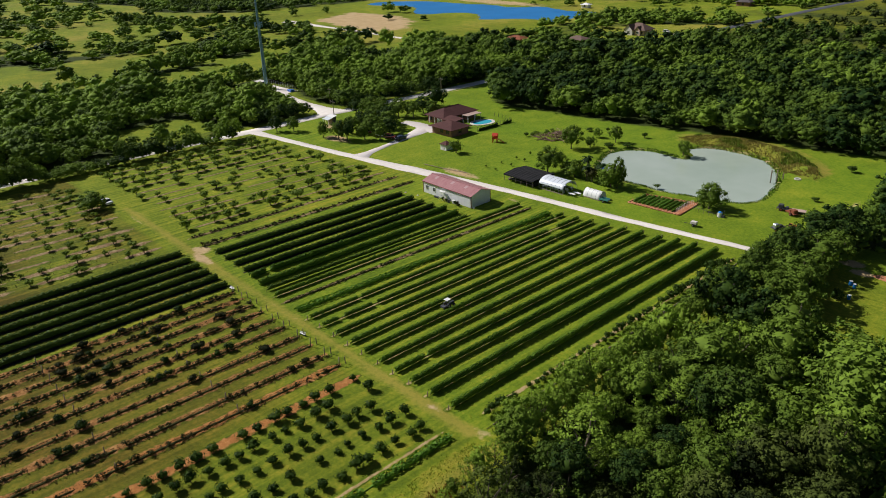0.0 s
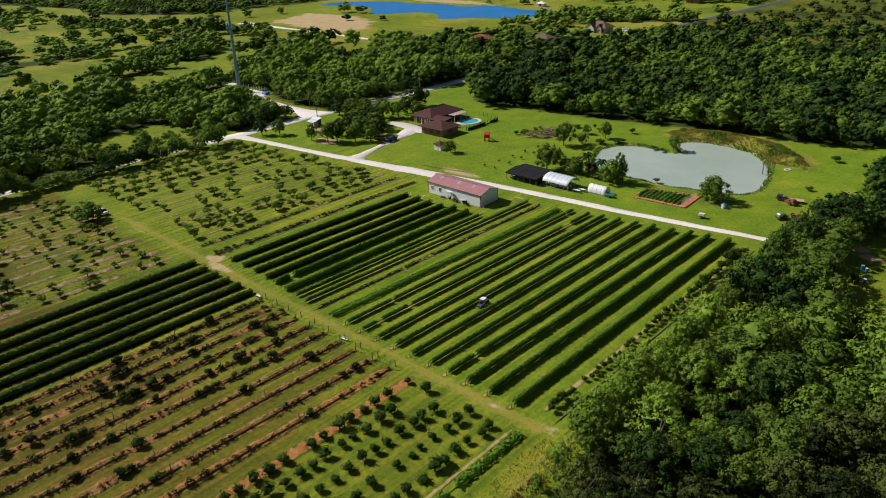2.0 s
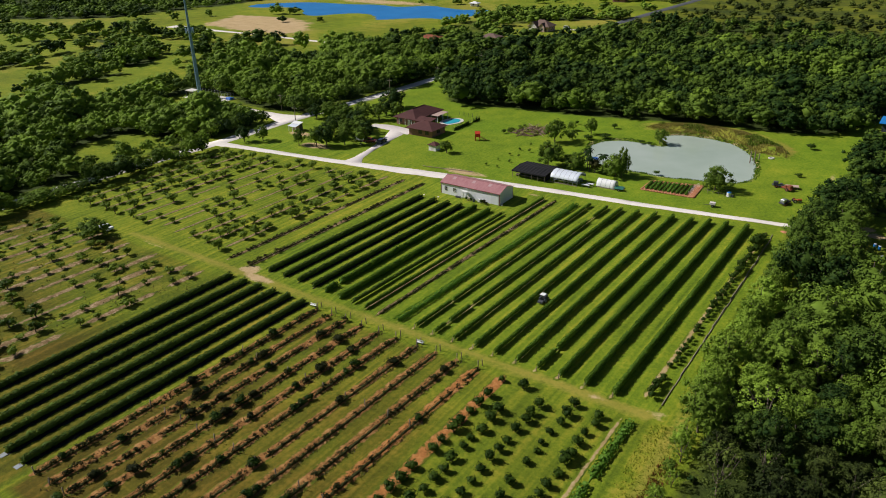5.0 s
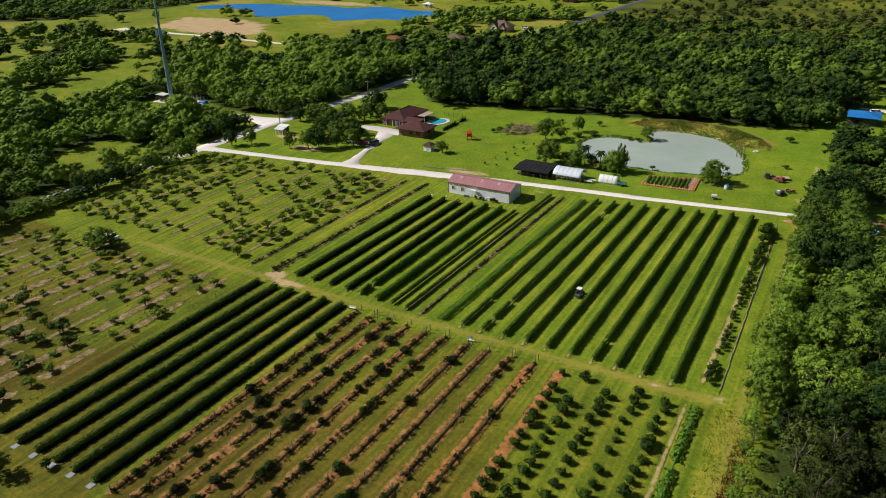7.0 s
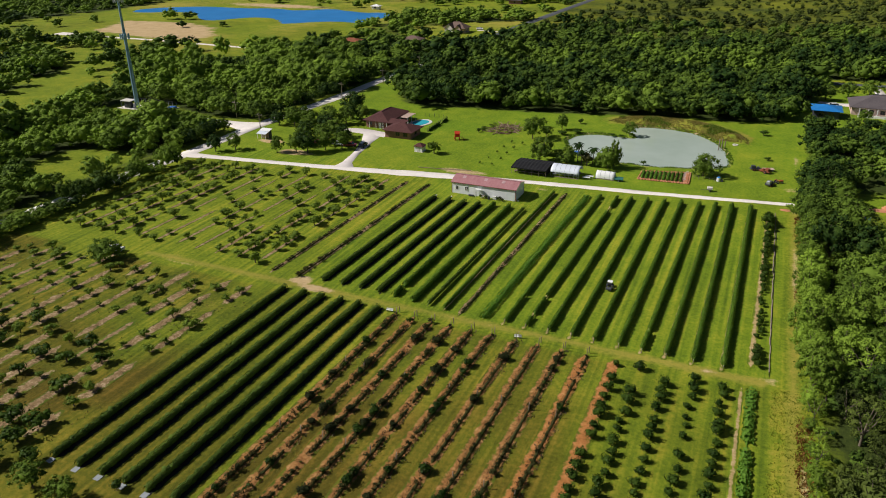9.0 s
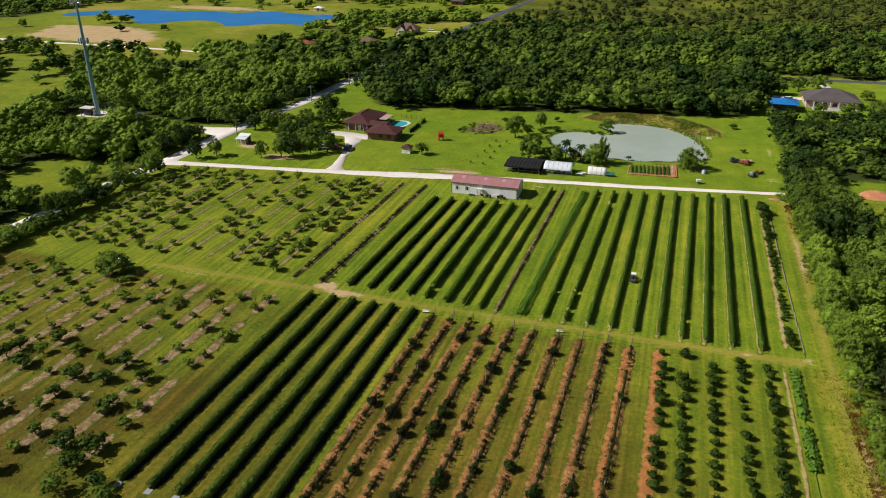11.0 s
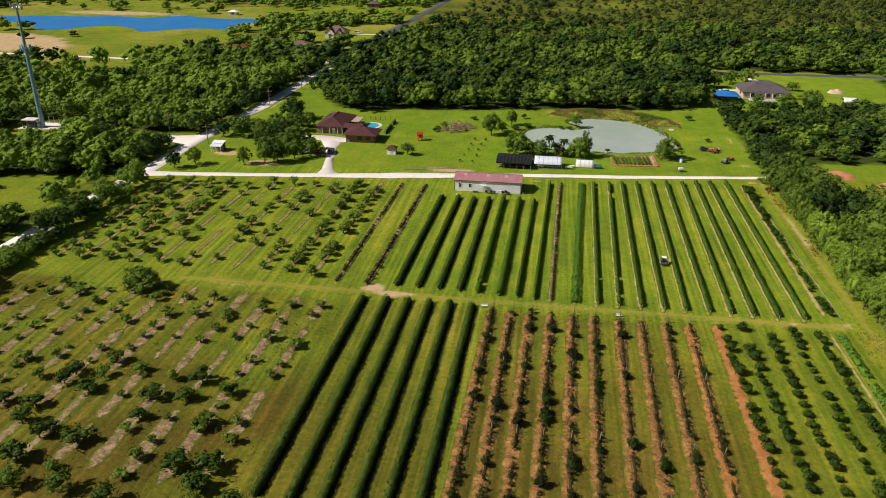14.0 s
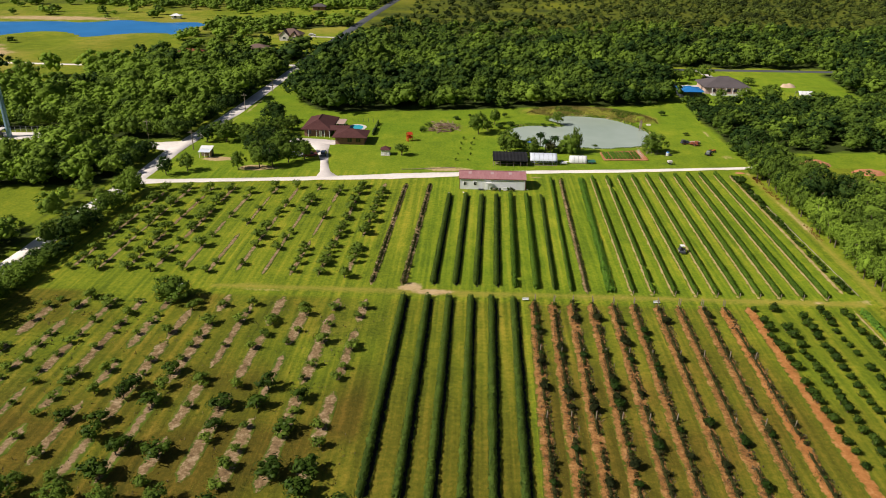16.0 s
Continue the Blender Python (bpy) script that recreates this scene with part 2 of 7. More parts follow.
M_CONCRETE = painted("concrete", (0.58, 0.51, 0.47), (0.74, 0.68, 0.63), 0.7, 0.85, bump=0.1)
M_ASPHALT = painted("asphalt", (0.060, 0.064, 0.072), (0.105, 0.11, 0.12), 0.9, 0.85, bump=0.1)
M_TREE = foliage("tree_leaves", (0.020, 0.046, 0.010), (0.245, 0.365, 0.038), 0.64, trans=0.18)
M_SCRUB = foliage("scrub_leaves", (0.020, 0.031, 0.009), (0.180, 0.235, 0.040), 0.7, trans=0.16)
M_HEDGE = foliage("hedge_leaves", (0.022, 0.050, 0.012), (0.180, 0.262, 0.034), 0.55, 0.18)
M_VINE = foliage("vine_leaves", (0.042, 0.095, 0.011), (0.175, 0.295, 0.030), 0.5, 0.25)
M_GREEN = foliage("lush_leaves", (0.07, 0.16, 0.016), (0.20, 0.36, 0.045), 0.5, 0.25)
M_ORCHARD = foliage("orchard_leaves", (0.052, 0.098, 0.015), (0.25, 0.34, 0.045), 0.6, 0.3)
M_CITRUS = foliage("citrus_leaves", (0.016, 0.038, 0.007), (0.085, 0.14, 0.016), 0.45, 0.2)
M_SHRUB = foliage("dry_shrub_leaves", (0.014, 0.021, 0.007), (0.082, 0.082, 0.024), 0.7, 0.12)
M_REED = foliage("dry_grass_blades", (0.16, 0.15, 0.035), (0.40, 0.33, 0.11), 0.8, 0.25)
M_BARK = painted("bark", (0.07, 0.05, 0.035), (0.20, 0.16, 0.12), 6, 0.95, bump=0.5)
M_WOOD_GREY = painted("weathered_wood", (0.16, 0.12, 0.085), (0.36, 0.29, 0.22), 5, 0.9, bump=0.3)
# ---- ground, pond and roads ----
POND = [(15.8, 63), (17.8, 57), (21, 50), (26.5, 44), (37, 43.8), (49, 44.6), (58.5, 46.8), (66.2, 49), (67.4, 57), (65.2, 67), (61.4, 77), (52.5, 86.5), (38, 87.6), (32, 82.5), (32.4, 78), (37.4, 73.6), (36.4, 71.0), (30, 71.4), (24, 72.2), (18.5, 69)]
LAKE = [(-396, 276), (-398, 300), (-376, 318), (-359, 327), (-320, 327), (-297, 335), (-268, 328), (-254, 348), (-236, 342), (-214, 334), (-198, 344), (-178, 328), (-188, 302), (-180, 258), (-196, 284), (-214, 280), (-229, 268), (-236, 254), (-250, 272), (-268, 284), (-284, 276), (-292, 254), (-312, 258), (-334, 284), (-358, 286), (-378, 272)]


def rounded(poly, times=2):
    for _ in range(times):
        poly = [p for a, b in zip(poly, poly[1:] + poly[:1]) for p in ((0.75 * a[0] + 0.25 * b[0], 0.75 * a[1] + 0.25 * b[1]), (0.25 * a[0] + 0.75 * b[0], 0.25 * a[1] + 0.75 * b[1]))]
    return poly


POND, LAKE = rounded(POND), rounded(LAKE, 1)
ROAD_X = ([-91.5, -84, -68, -51, -35, -19, 0, 14, 30, 47, 63, 79, 92], [-0.6, 0.3, 2.4, 4.7, 7.0, 9.6, 13.0, 15.5, 17.5, 19.2, 21.6, 23.9, 25.9])
NORTH_EDGE = ([-84, -80, -76, -70, -59, -50, -27, -5, 13, 40, 70, 84, 92, 97, 101], [215, 160, 114, 102, 86, 82, 87, 89, 93, 99.5, 103, 110, 140, 165, 192])
EAST_CLEAR = [(97, 29), (99, 12), (106, 2), (125, 4), (140, 20), (150, 46), (128, 44), (98, 40)]
EAST_LAWN = [(87, 118), (96, 108), (120, 112), (138, 108), (165, 112), (169, 127), (172, 155), (174, 184), (101, 184), (95, 160)]
FAR_YARD = [(-126, 244), (-92, 222), (-80, 215), (-79, 330), (-100, 318), (-128, 302)]
SAND = [(-340, 186), (-358, 238), (-312, 242), (-266, 228), (-242, 200), (-244, 180), (-290, 178)]
WEST_CLEAR = [(-130, -9), (-104.5, -6), (-103, -36), (-130, -38)]
MAIN_ROAD = ([-140, -60, -30, -10, 0, 28, 40, 63, 80, 145, 177, 216, 275, 372, 472, 900], [-97.5, -95.2, -94.5, -93.6, -92.0, -92.4, -91.6, -89.7, -88.0, -86.0, -85, -84.0, -81.5, -77.2, -71.5, -47])


def tree_density(x, y):
    """How thickly trees stand at a place, 0 to 1."""
    p20, p45 = patchy(x, y, 20), patchy(x + 300, y, 45)
    d = np.zeros(np.shape(x))
    road = np.interp(y, *MAIN_ROAD)
    east = (x > 89.6 + 0.6 * (y < -60) + 2.0 * (p20 - 0.5) - 1.8 * np.exp(-(((y + 51) / 6) ** 2))) & (y < 124) & (y > -134 + 30 * (p45 - 0.5)) & (x < 232 + 40 * (p45 - 0.5)) & ~((x < 88) & (y > 20) & (y < 34))
    d = np.where(east & (y < 30), 1.0, d)
    d = np.where(east & (y >= 30) & (x > 85.5), 1.0, d)
    north = y > np.interp(x, *NORTH_EDGE) + 1.5
    north &= (x > np.interp(y, [80, 101, 116, 162, 194, 251, 358, 600], [-54, -68, -74, -76, -75, -68, -60, -43])) & ((x < 101) | (y > 193))
    d = np.where(north & (y < 235), 1.0, d)
    d = np.where(north & (y >= 235), np.clip(1.05 - (y - 235) / 650 + 0.003 * (x - 60) + 1.6 * (0.5 * p45 + 0.5 * p20 - 0.5), 0.3, 1), d)
    d = np.where((x > 101) & (y > 118) & (y < 193), 0.9, d)
    d = np.where((y > 184) & (y < 193) & (x > 95), 0.0, d)
    west = (x < road - 4.6) & (y > -112 - 0.19 * x + 14 * (p20 - 0.5)) & (y < np.where(x < -178, 120 + 20 * (p45 - 0.5), 166))
    deep = np.interp(y, [-60, 0, 18, 60, 90, 112, 130], [215, 190, 176, 182, 196, 232, 215]) + 18 * (p45 - 0.5)
    d = np.where(west & (x > -deep), np.where((x < -150) & (p45 > 0.72), 0.25, 1.0), d)
    d = np.where(west & (x <= -deep), np.where((0.5 * p45 + 0.5 * p20 > 0.56) & (x < -deep - 50), 0.85, np.where(x < -340, 0.22, 0.02)), d)
    nw = (x < road - 5) & (y >= np.where(x < -178, 120, 166))
    d = np.where(nw & (x > -178), np.where(y < 222, 0.95, np.where(y < 300, np.where(p20 > 0.5, 0.6, 0.05), 0.2)), d)
    d = np.where(nw & (x <= -178) & (y < 345), np.where(p20 > 0.74, 0.1, 0.015), d)
    d = np.where(nw & (y >= 300) & (y < 342) & (x > -172), 0.95, d)
    d = np.where(nw & (y >= 345), np.where(p45 > 0.62, 0.5, 0.06), d)
    d = np.where(nw & (y >= 425), 0.92, d)
    forest = (x < -412) & (y > np.interp(x, [-900, -560, -520, -440, -412], [70, 150, 128, 172, 250]))
    d = np.where(forest, np.where(p20 > 0.2, 0.92, 0.2), d)
    d = np.where(((x > -159) & (x < -139) & (y > 193) & (y < 212)) | ((x > -104) & (x < -80) & (y > 173) & (y < 185)), 0, d)
    for poly in (EAST_CLEAR, EAST_LAWN, FAR_YARD, WEST_CLEAR, LAKE):
        d = np.where(inside(poly, x, y), 0.0, d)
    d = np.where((x > -163) & (x < -134) & (y > 27) & (y < 49), 0, d)
    d = np.where((x > -140) & (x < road - 3) & (y > 30) & (y < 41), 0, d)
    d = np.where((x > -104) & (y > -8) & (y < 31) & (x > road - 6.2), 0, d)
    d = np.where((x > -113) & (x < road) & (y > 26) & (y < 34), 0, d)
    d = np.where((np.abs(x - road) < 4.2), 0, d)
    return d


def ground_height(x, y):
    """Height of the ground, the distance into the pond and how much of the pond bank is here."""
    pond, lake = edge_distance(POND, x, y), edge_distance(LAKE, x, y)
    z = -1.9 * smooth01(pond + 1.2 * (patchy(x, y, 3) - 0.5), -1.8, 3.2) - 1.5 * smooth01(lake, -2, 10)
    berm = np.exp(-(((pond + 8.5) / 5.0) ** 2)) * smooth01(y - 0.25 * (60 - x), 74, 88) * (pond < 0) * (y > 66) * smooth01(x, 78, 68)
    z = z + berm * (0.8 + 0.8 * patchy(x, y, 6))
    return z + np.where((np.abs(x) < 160) & (np.abs(y) < 140), 0.08 * (patchy(x, y, 11) - 0.5), 0), pond, berm


def build_ground():
    xs = np.concatenate([[-4500, -3000, -2000, -1500, -1150], np.arange(-940, -400, 20), np.arange(-400, -112, 7), np.arange(-112, 150, 1.5), np.arange(150, 420, 9), [460, 560, 800, 1300, 2200, 4500]])
    ys = np.concatenate([[-4500, -2500, -1200, -600, -350, -230, -170], np.arange(-140, 124, 1.5), np.arange(124, 420, 6), np.arange(420, 800, 20), [900, 1200, 1700, 2600, 4500]])
    X, Y = np.meshgrid(xs, ys, indexing="ij")
    x, y = X.ravel(), Y.ravel()
    z, pond, berm = ground_height(x, y)
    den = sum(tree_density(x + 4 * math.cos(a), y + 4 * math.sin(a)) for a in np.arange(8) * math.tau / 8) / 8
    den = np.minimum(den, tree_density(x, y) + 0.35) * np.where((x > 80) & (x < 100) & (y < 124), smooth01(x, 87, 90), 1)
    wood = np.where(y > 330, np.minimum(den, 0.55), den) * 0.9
    scrub = (y > 240) & (x > -75)
    wood = np.where(scrub, np.maximum(wood, 0.44 + 0.5 * (patchy(x, y, 24) - 0.5)), wood)
    road = np.interp(y, *MAIN_ROAD)
    dry = np.where((x < -185) | ((x < road - 5) & (y > 222)), 0.24 + 0.7 * (patchy(x, y, 70) - 0.4) + 0.7 * (patchy(x, y, 26) - 0.5), 0.0)
    dry = np.where(scrub, 0.05 + 0.6 * (patchy(x, y, 40) - 0.4), dry)
    tired_dimmed = np.where(scrub, 0.42, np.where(x < -185, 0.5 * (patchy(x + 90, y, 33) - 0.5), 0.0))
    # Lower field: brown turf, with the dimmer light southward painted into its colour.
    tired_dimmed = np.where((x > 14) & (x < 58) & (y < -65) & (y > -124), np.clip((0.46 + 0.58 * smooth01(-y, 74, 104)) * np.interp(x, [14, 58], [1.1, 0.7]) + 0.5 * (patchy(x, y, 7) - 0.5), 0, 1), tired_dimmed)
    tired_dimmed = np.where((x < -12) & (x > -88) & (y < -66) & (y > -126), np.clip(0.38 + 0.62 * smooth01(-y, 82, 112) + 0.9 * (patchy(x, y, 9) - 0.5), 0, 1), tired_dimmed)
    tired_dimmed = np.where((x > -12) & (x < 14) & (y < -66) & (y > -126), 0.38 + 0.35 * smooth01(-y, 80, 112), tired_dimmed)
    tired_dimmed = np.where((x > 57) & (x < 83) & (y < -64) & (y > -126), np.clip(0.28 + 0.34 * smooth01(-y, 76, 112) + 0.5 * (patchy(x, y, 6) - 0.5), 0, 1), tired_dimmed)
    tired_dimmed = np.where(y < -126, 0.6, tired_dimmed)
    tired_dimmed = np.where(inside(EAST_CLEAR, x, y), 0.1 + 0.6 * (patchy(x, y, 8) - 0.5), tired_dimmed)
    dry = np.where(berm > 0.12, 0.30 + 0.5 * patchy(x, y, 5), dry)
    tired_dimmed = np.where(berm > 0.12, 0.2, tired_dimmed)
    # the worn lane between the two fields, the east headland and tired turf in the lower orchard
    lane = np.exp(-(((y + 62.2 + 0.8 * (patchy(x, y, 9) - 0.5)) / 1.5) ** 2)) * (x > -50) * (x < 83)
    dry = np.maximum(dry, lane * (0.78 + 0.6 * (patchy(x + 70, y, 12) - 0.3)))
    dry = np.maximum(dry, 0.75 * np.exp(-(((x - 86.0) / 1.5) ** 2)) * (y < 20) * (y > -125))
    dry = np.maximum(dry, 0.38 * (x > 82.5) * (x < 89) * (y < -64) * (y > -125))
    dry = np.maximum(dry, np.where((x < -12) & (x > -84) & (y < -66) & (y > -125), 0.10 + 0.5 * (patchy(x, y, 13) - 0.4), 0))
    dry = np.maximum(dry, np.where((x < -2) & (x > -82) & (y > -58) & (y < 2), 0.5 * (patchy(x, y, 16) - 0.45), 0))
    dirt = np.zeros(len(x))

    def spot(px, py, rx, ry, amount=1.0):
        np.maximum(dirt, amount * np.exp(-(((x - px) / rx) ** 2 + ((y - py) / ry) ** 2)), out=dirt)

    np.maximum(dirt, (0.45 + 0.35 * patchy(x, y, 8)) * np.exp(-(((pond + 0.9) / 1.1) ** 2)), out=dirt)
    np.maximum(dirt, 0.24 * np.exp(-(((y + 62.2 + 0.8 * (patchy(x, y, 9) - 0.5)) / 0.9) ** 2)) * (x > -50) * (x < 83), out=dirt)
    np.maximum(dirt, 0.62 * np.exp(-(((x - road - 4.0) / 0.8) ** 2)) * (y > 52) * (y < 168), out=dirt)
    spot(-8.6, -60.2, 2.2, 1.6, 1.5), spot(-4.0, -62.4, 4.5, 1.1, 1.4), spot(-22, -62.9, 9, 0.5, 0.75), spot(-38, -63.2, 9, 0.5, 0.7)
    spot(82.6, -61.2, 1.7, 0.8, 1.2), spot(73, -62.2, 1.5, 0.6, 0.8), spot(30, -62.3, 26, 0.5, 0.55), spot(-14, -61.6, 6, 0.5, 0.7)
    spot(-4, 17.5, 9, 2.4, 0.9), spot(6, 10, 9, 1.2, 0.7), spot(22, 11.5, 3, 1.5, 0.6), spot(-14, 6.6, 8, 0.7, 0.55)
    spot(-61.5, 14.6, 5, 2.6, 1.5), spot(-75.3, 22.3, 4.6, 2.0, 1.5), spot(-55, 15, 4, 2, 0.5)
    spot(86.5, -18, 1.2, 22, 0.75), spot(87.5, -90, 1.2, 25, 0.6), spot(98.3, 31.4, 2.6, 1.6, 1.4), spot(101.4, 28.3, 2.4, 1.3, 1.4), spot(86, 20, 2, 3, 0.6), spot(86.5, 60, 1.0, 14, 0.7), spot(85, 36, 3, 4, 0.5)
    spot(-336, 172, 14, 5, 0.9), spot(-300, 345, 60, 14, 0.9)
    np.maximum(dirt, 0.85 * smooth01(edge_distance(SAND, x, y) + 8 * (patchy(x, y, 9) - 0.5), -5, 7), out=dirt)
    mown = np.where((y < 14) & (y > -126) & (x > -88) & (x < 86), 1.0, 0.15)
    lush = np.where((y > np.interp(x, *ROAD_X) + 1) & (y < 190) & (x > -92), 0.6, np.where((y > -61) & (x > -10) & (y < 30) & (x < 84), 0.4, np.where((x > 57) & (x < 82) & (y < -64), 0.3, 0.1))) * (0.7 + 0.6 * patchy(x, y, 14))
    nx, ny = len(xs), len(ys)
    k = np.arange(nx * ny).reshape(nx, ny)
    F = np.stack([k[:-1, :-1], k[1:, :-1], k[1:, 1:], k[:-1, 1:]], -1).reshape(-1, 4)
    me = mesh_np("ground", np.stack([x, y, z], 1), [F], M_GROUND, {"wood": wood, "dry": dry, "dirt": dirt, "mown": mown, "tired_dimmed": tired_dimmed, "lush": lush}, smooth=True)
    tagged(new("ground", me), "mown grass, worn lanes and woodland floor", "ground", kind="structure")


build_ground()


def water(name, poly, z, mat, label):
    grown = [(x, y) for x, y in poly]
    bm = bmesh.new()
    f = bm.faces.new([bm.verts.new((x, y, z)) for x, y in grown])
    if f.normal.z < 0:
        f.normal_flip()
    ob = part(name, bm, mat, None)
    tagged(ob, label, "water", kind="structure")


def water_material(name, c1, c2, rough, scale):
    m, n, l, b = material(name, rough, 0, 0.5)
    b.inputs["IOR"].default_value = 1.33
    l.new(ramp(n, l, noise_tex(n, l, 0.05, 3), [(0.3, c1), (0.7, c2)]), b.inputs["Base Color"])
    bumped(n, l, b, noise_tex(n, l, scale, 3), 0.06, 0.1)
    return m


M_POND = water_material("milky_pond_water", (0.35, 0.42, 0.34), (0.43, 0.49, 0.42), 0.12, 1.5)
M_LAKE = water_material("blue_lake_water", (0.018, 0.17, 0.44), (0.028, 0.22, 0.54), 0.35, 0.5)


def grow(poly, d):
    cx, cy = sum(p[0] for p in poly) / len(poly), sum(p[1] for p in poly) / len(poly)
    return [(x + d * (x - cx) / math.hypot(x - cx, y - cy), y + d * (y - cy) / math.hypot(x - cx, y - cy)) for x, y in poly]


water("pond_water", grow(POND, 3), -0.42, M_POND, "milky grey-green farm pond water")
water("lake_water", grow(LAKE, 5), -0.5, M_LAKE, "deep blue lake water far off")


def ribbon(name, pts, widths, mat, label, category, z=0.05, wobble=0.25, step=3.0, thick=0.08, kind="structure"):
    """A road or path along points, with uneven edges and a low shoulder."""
    P = np.array(pts, float)
    seg = np.r_[0, np.cumsum(np.hypot(*np.diff(P, axis=0).T))]
    s = np.arange(0, seg[-1] + step * 0.5, step)
    x, y = np.interp(s, seg, P[:, 0]), np.interp(s, seg, P[:, 1])
    ker = np.ones(5) / 5
    if len(s) > 9:
        x[2:-2], y[2:-2] = np.convolve(x, ker, "valid"), np.convolve(y, ker, "valid")
    w = np.interp(s, seg, np.broadcast_to(widths, len(P)))
    tx, ty = np.gradient(x), np.gradient(y)
    ln = np.hypot(tx, ty)
    nx, ny = -ty / ln, tx / ln
    V, rows = [], [-1.0, -0.96, 0.0, 0.96, 1.0]
    for c in rows:
        wob = wobble * (patchy(s + 77 * c, s * 0 + 9 * c, 4.0) - 0.5) * 2 if abs(c) > 0.5 else 0
        off = c * w / 2 + np.sign(c) * wob
        V.append(np.stack([x + nx * off, y + ny * off, np.full(len(s), z - (thick if abs(c) == 1 else 0) + (0.04 if c == 0 else 0))], 1))
    n = len(s)
    k = np.arange(5 * n).reshape(5, n)
    F = np.stack([k[:-1, :-1], k[:-1, 1:], k[1:, 1:], k[1:, :-1]], -1).reshape(-1, 4)[:, ::-1]
    edge = np.concatenate([np.full(n, 1 - abs(c)) for c in rows])
    ob = new(name, mesh_np(name, np.concatenate(V), [F], mat, {"edge": edge}, smooth=True))
    return tagged(ob, label, category, kind=kind)


ribbon("road_farm", list(zip(*ROAD_X)), [5.0, 3.4, 3.0, 3.0, 3.5, 4.8, 3.8, 2.6, 2.7, 2.6, 2.5, 2.3, 2.2], M_ROAD, "pale crushed-limestone farm road", "road", z=0.07)
my, mx = MAIN_ROAD
ribbon("road_main", [(np.interp(y, my, mx), y) for y in range(-140, 176, 8)], 5.4, M_ROAD, "pale gravel lane past the woods", "road", z=0.06, step=4)
ribbon("road_highway", [(np.interp(y, my, mx), y) for y in range(172, 900, 12)], 6.5, M_ASPHALT, "dark grey asphalt country road", "road", z=0.07, step=8, wobble=0.05)
ribbon("road_tower", [(-92, 34.5), (-101, 35.5), (-115, 36), (-130, 38), (-142, 41)], [13, 6.5, 4, 3.5, 3.5], M_ROAD, "gravel track to the mast", "road", z=0.05)
ribbon("road_east", [(96, 186.5), (130, 188), (178, 188.6), (330, 190)], 5.5, M_ASPHALT, "dark asphalt road behind the houses", "road", step=8, wobble=0.05)
ribbon("road_field", [(-350, 172), (-325, 172.5), (-300, 172), (-271, 173.5), (-220, 171.5), (-182, 170), (-150, 172), (-90, 178)], [10, 8, 4.5, 3.6, 3.4, 3.2, 3.2, 3.5], M_ROAD, "pale farm track across the far field", "road", step=6)
ribbon("path_drive", [(-38.6, 6.6), (-40.2, 12), (-42.2, 22), (-43.8, 29), (-45.2, 34), (-46.8, 39), (-47.6, 43)], [7.5, 3.0, 2.4, 3.2, 4.0, 6.0, 7.5], M_CONCRETE, "pale concrete house driveway", "driveway", z=0.06, wobble=0.1, step=1.5)
ribbon("path_apron", [(-61, 43.6), (-56, 44.6), (-50, 44.2), (-45, 43), (-42, 42.6)], [3.6, 5.0, 5.6, 5.6, 4.5], M_CONCRETE, "pale concrete parking apron beside the house", "driveway", z=0.075, wobble=0.1, step=1.5)
ribbon("path_far_house", [(-82, 275.5), (-90, 276), (-101, 277)], 3, M_CONCRETE, "far house driveway", "driveway", z=0.05)
ribbon("path_cross", [(-84, 181), (-96, 177)], 5, M_CONCRETE, "concrete junction apron", "road", z=0.09)
ribbon("path_east_house", [(116, 186), (118, 168), (116, 152), (104, 145), (94, 148)], [4, 4, 6, 5, 3], M_CONCRETE, "concrete drive of the eastern house", "driveway", z=0.06)

# ---- plants ----


def ico(level):
    bm = bmesh.new()
    bmesh.ops.create_icosphere(bm, subdivisions=level, radius=1)
    V, F = np.array([v.co for v in bm.verts]), np.array([[v.index for v in f.verts] for f in bm.faces])
    bm.free()
    return V, F


OCTA = np.array([(1, 0, 0), (-1, 0, 0), (0, 1, 0), (0, -1, 0), (0, 0, 1), (0, 0, -1)], float), np.array([(0, 2, 4), (2, 1, 4), (1, 3, 4), (3, 0, 4), (2, 0, 5), (1, 2, 5), (3, 1, 5), (0, 3, 5)])
ICO = {0: OCTA, 1: ico(1), 2: ico(2)}


def leaf_cards(C, N, size, r, tri=False, loose=0.28):
    """Small leaf clumps at centres C, facing roughly along N: one triangle or a folded pair each."""
    n = len(C)
    a = N + r.normal(0, loose, (n, 3))
    a /= np.linalg.norm(a, axis=1, keepdims=True) + 1e-9
    u = np.cross(a, r.normal(0, 1, (n, 3)))
    u /= np.linalg.norm(u, axis=1, keepdims=True) + 1e-9
    v = np.cross(a, u)
    s = (size * r.uniform(0.6, 1.35, n))[:, None]
    if tri:
        V = np.stack([C - u * s * 0.5 - v * s * 0.28, C + u * s * 0.5 - v * s * 0.28 * r.uniform(0, 1, (n, 1)), C + v * s * 0.5], 1).reshape(-1, 3)
        return V, np.arange(3 * n).reshape(-1, 3)
    V = np.stack([C - u * s * 0.5, C + v * s * 0.32 + a * s * 0.18, C + u * s * 0.5, C - v * s * 0.32 + a * s * 0.12], 1).reshape(-1, 3)
    k = np.arange(n)[:, None] * 4
    F = np.concatenate([k + [0, 1, 2], k + [0, 2, 3]])
    return V, F


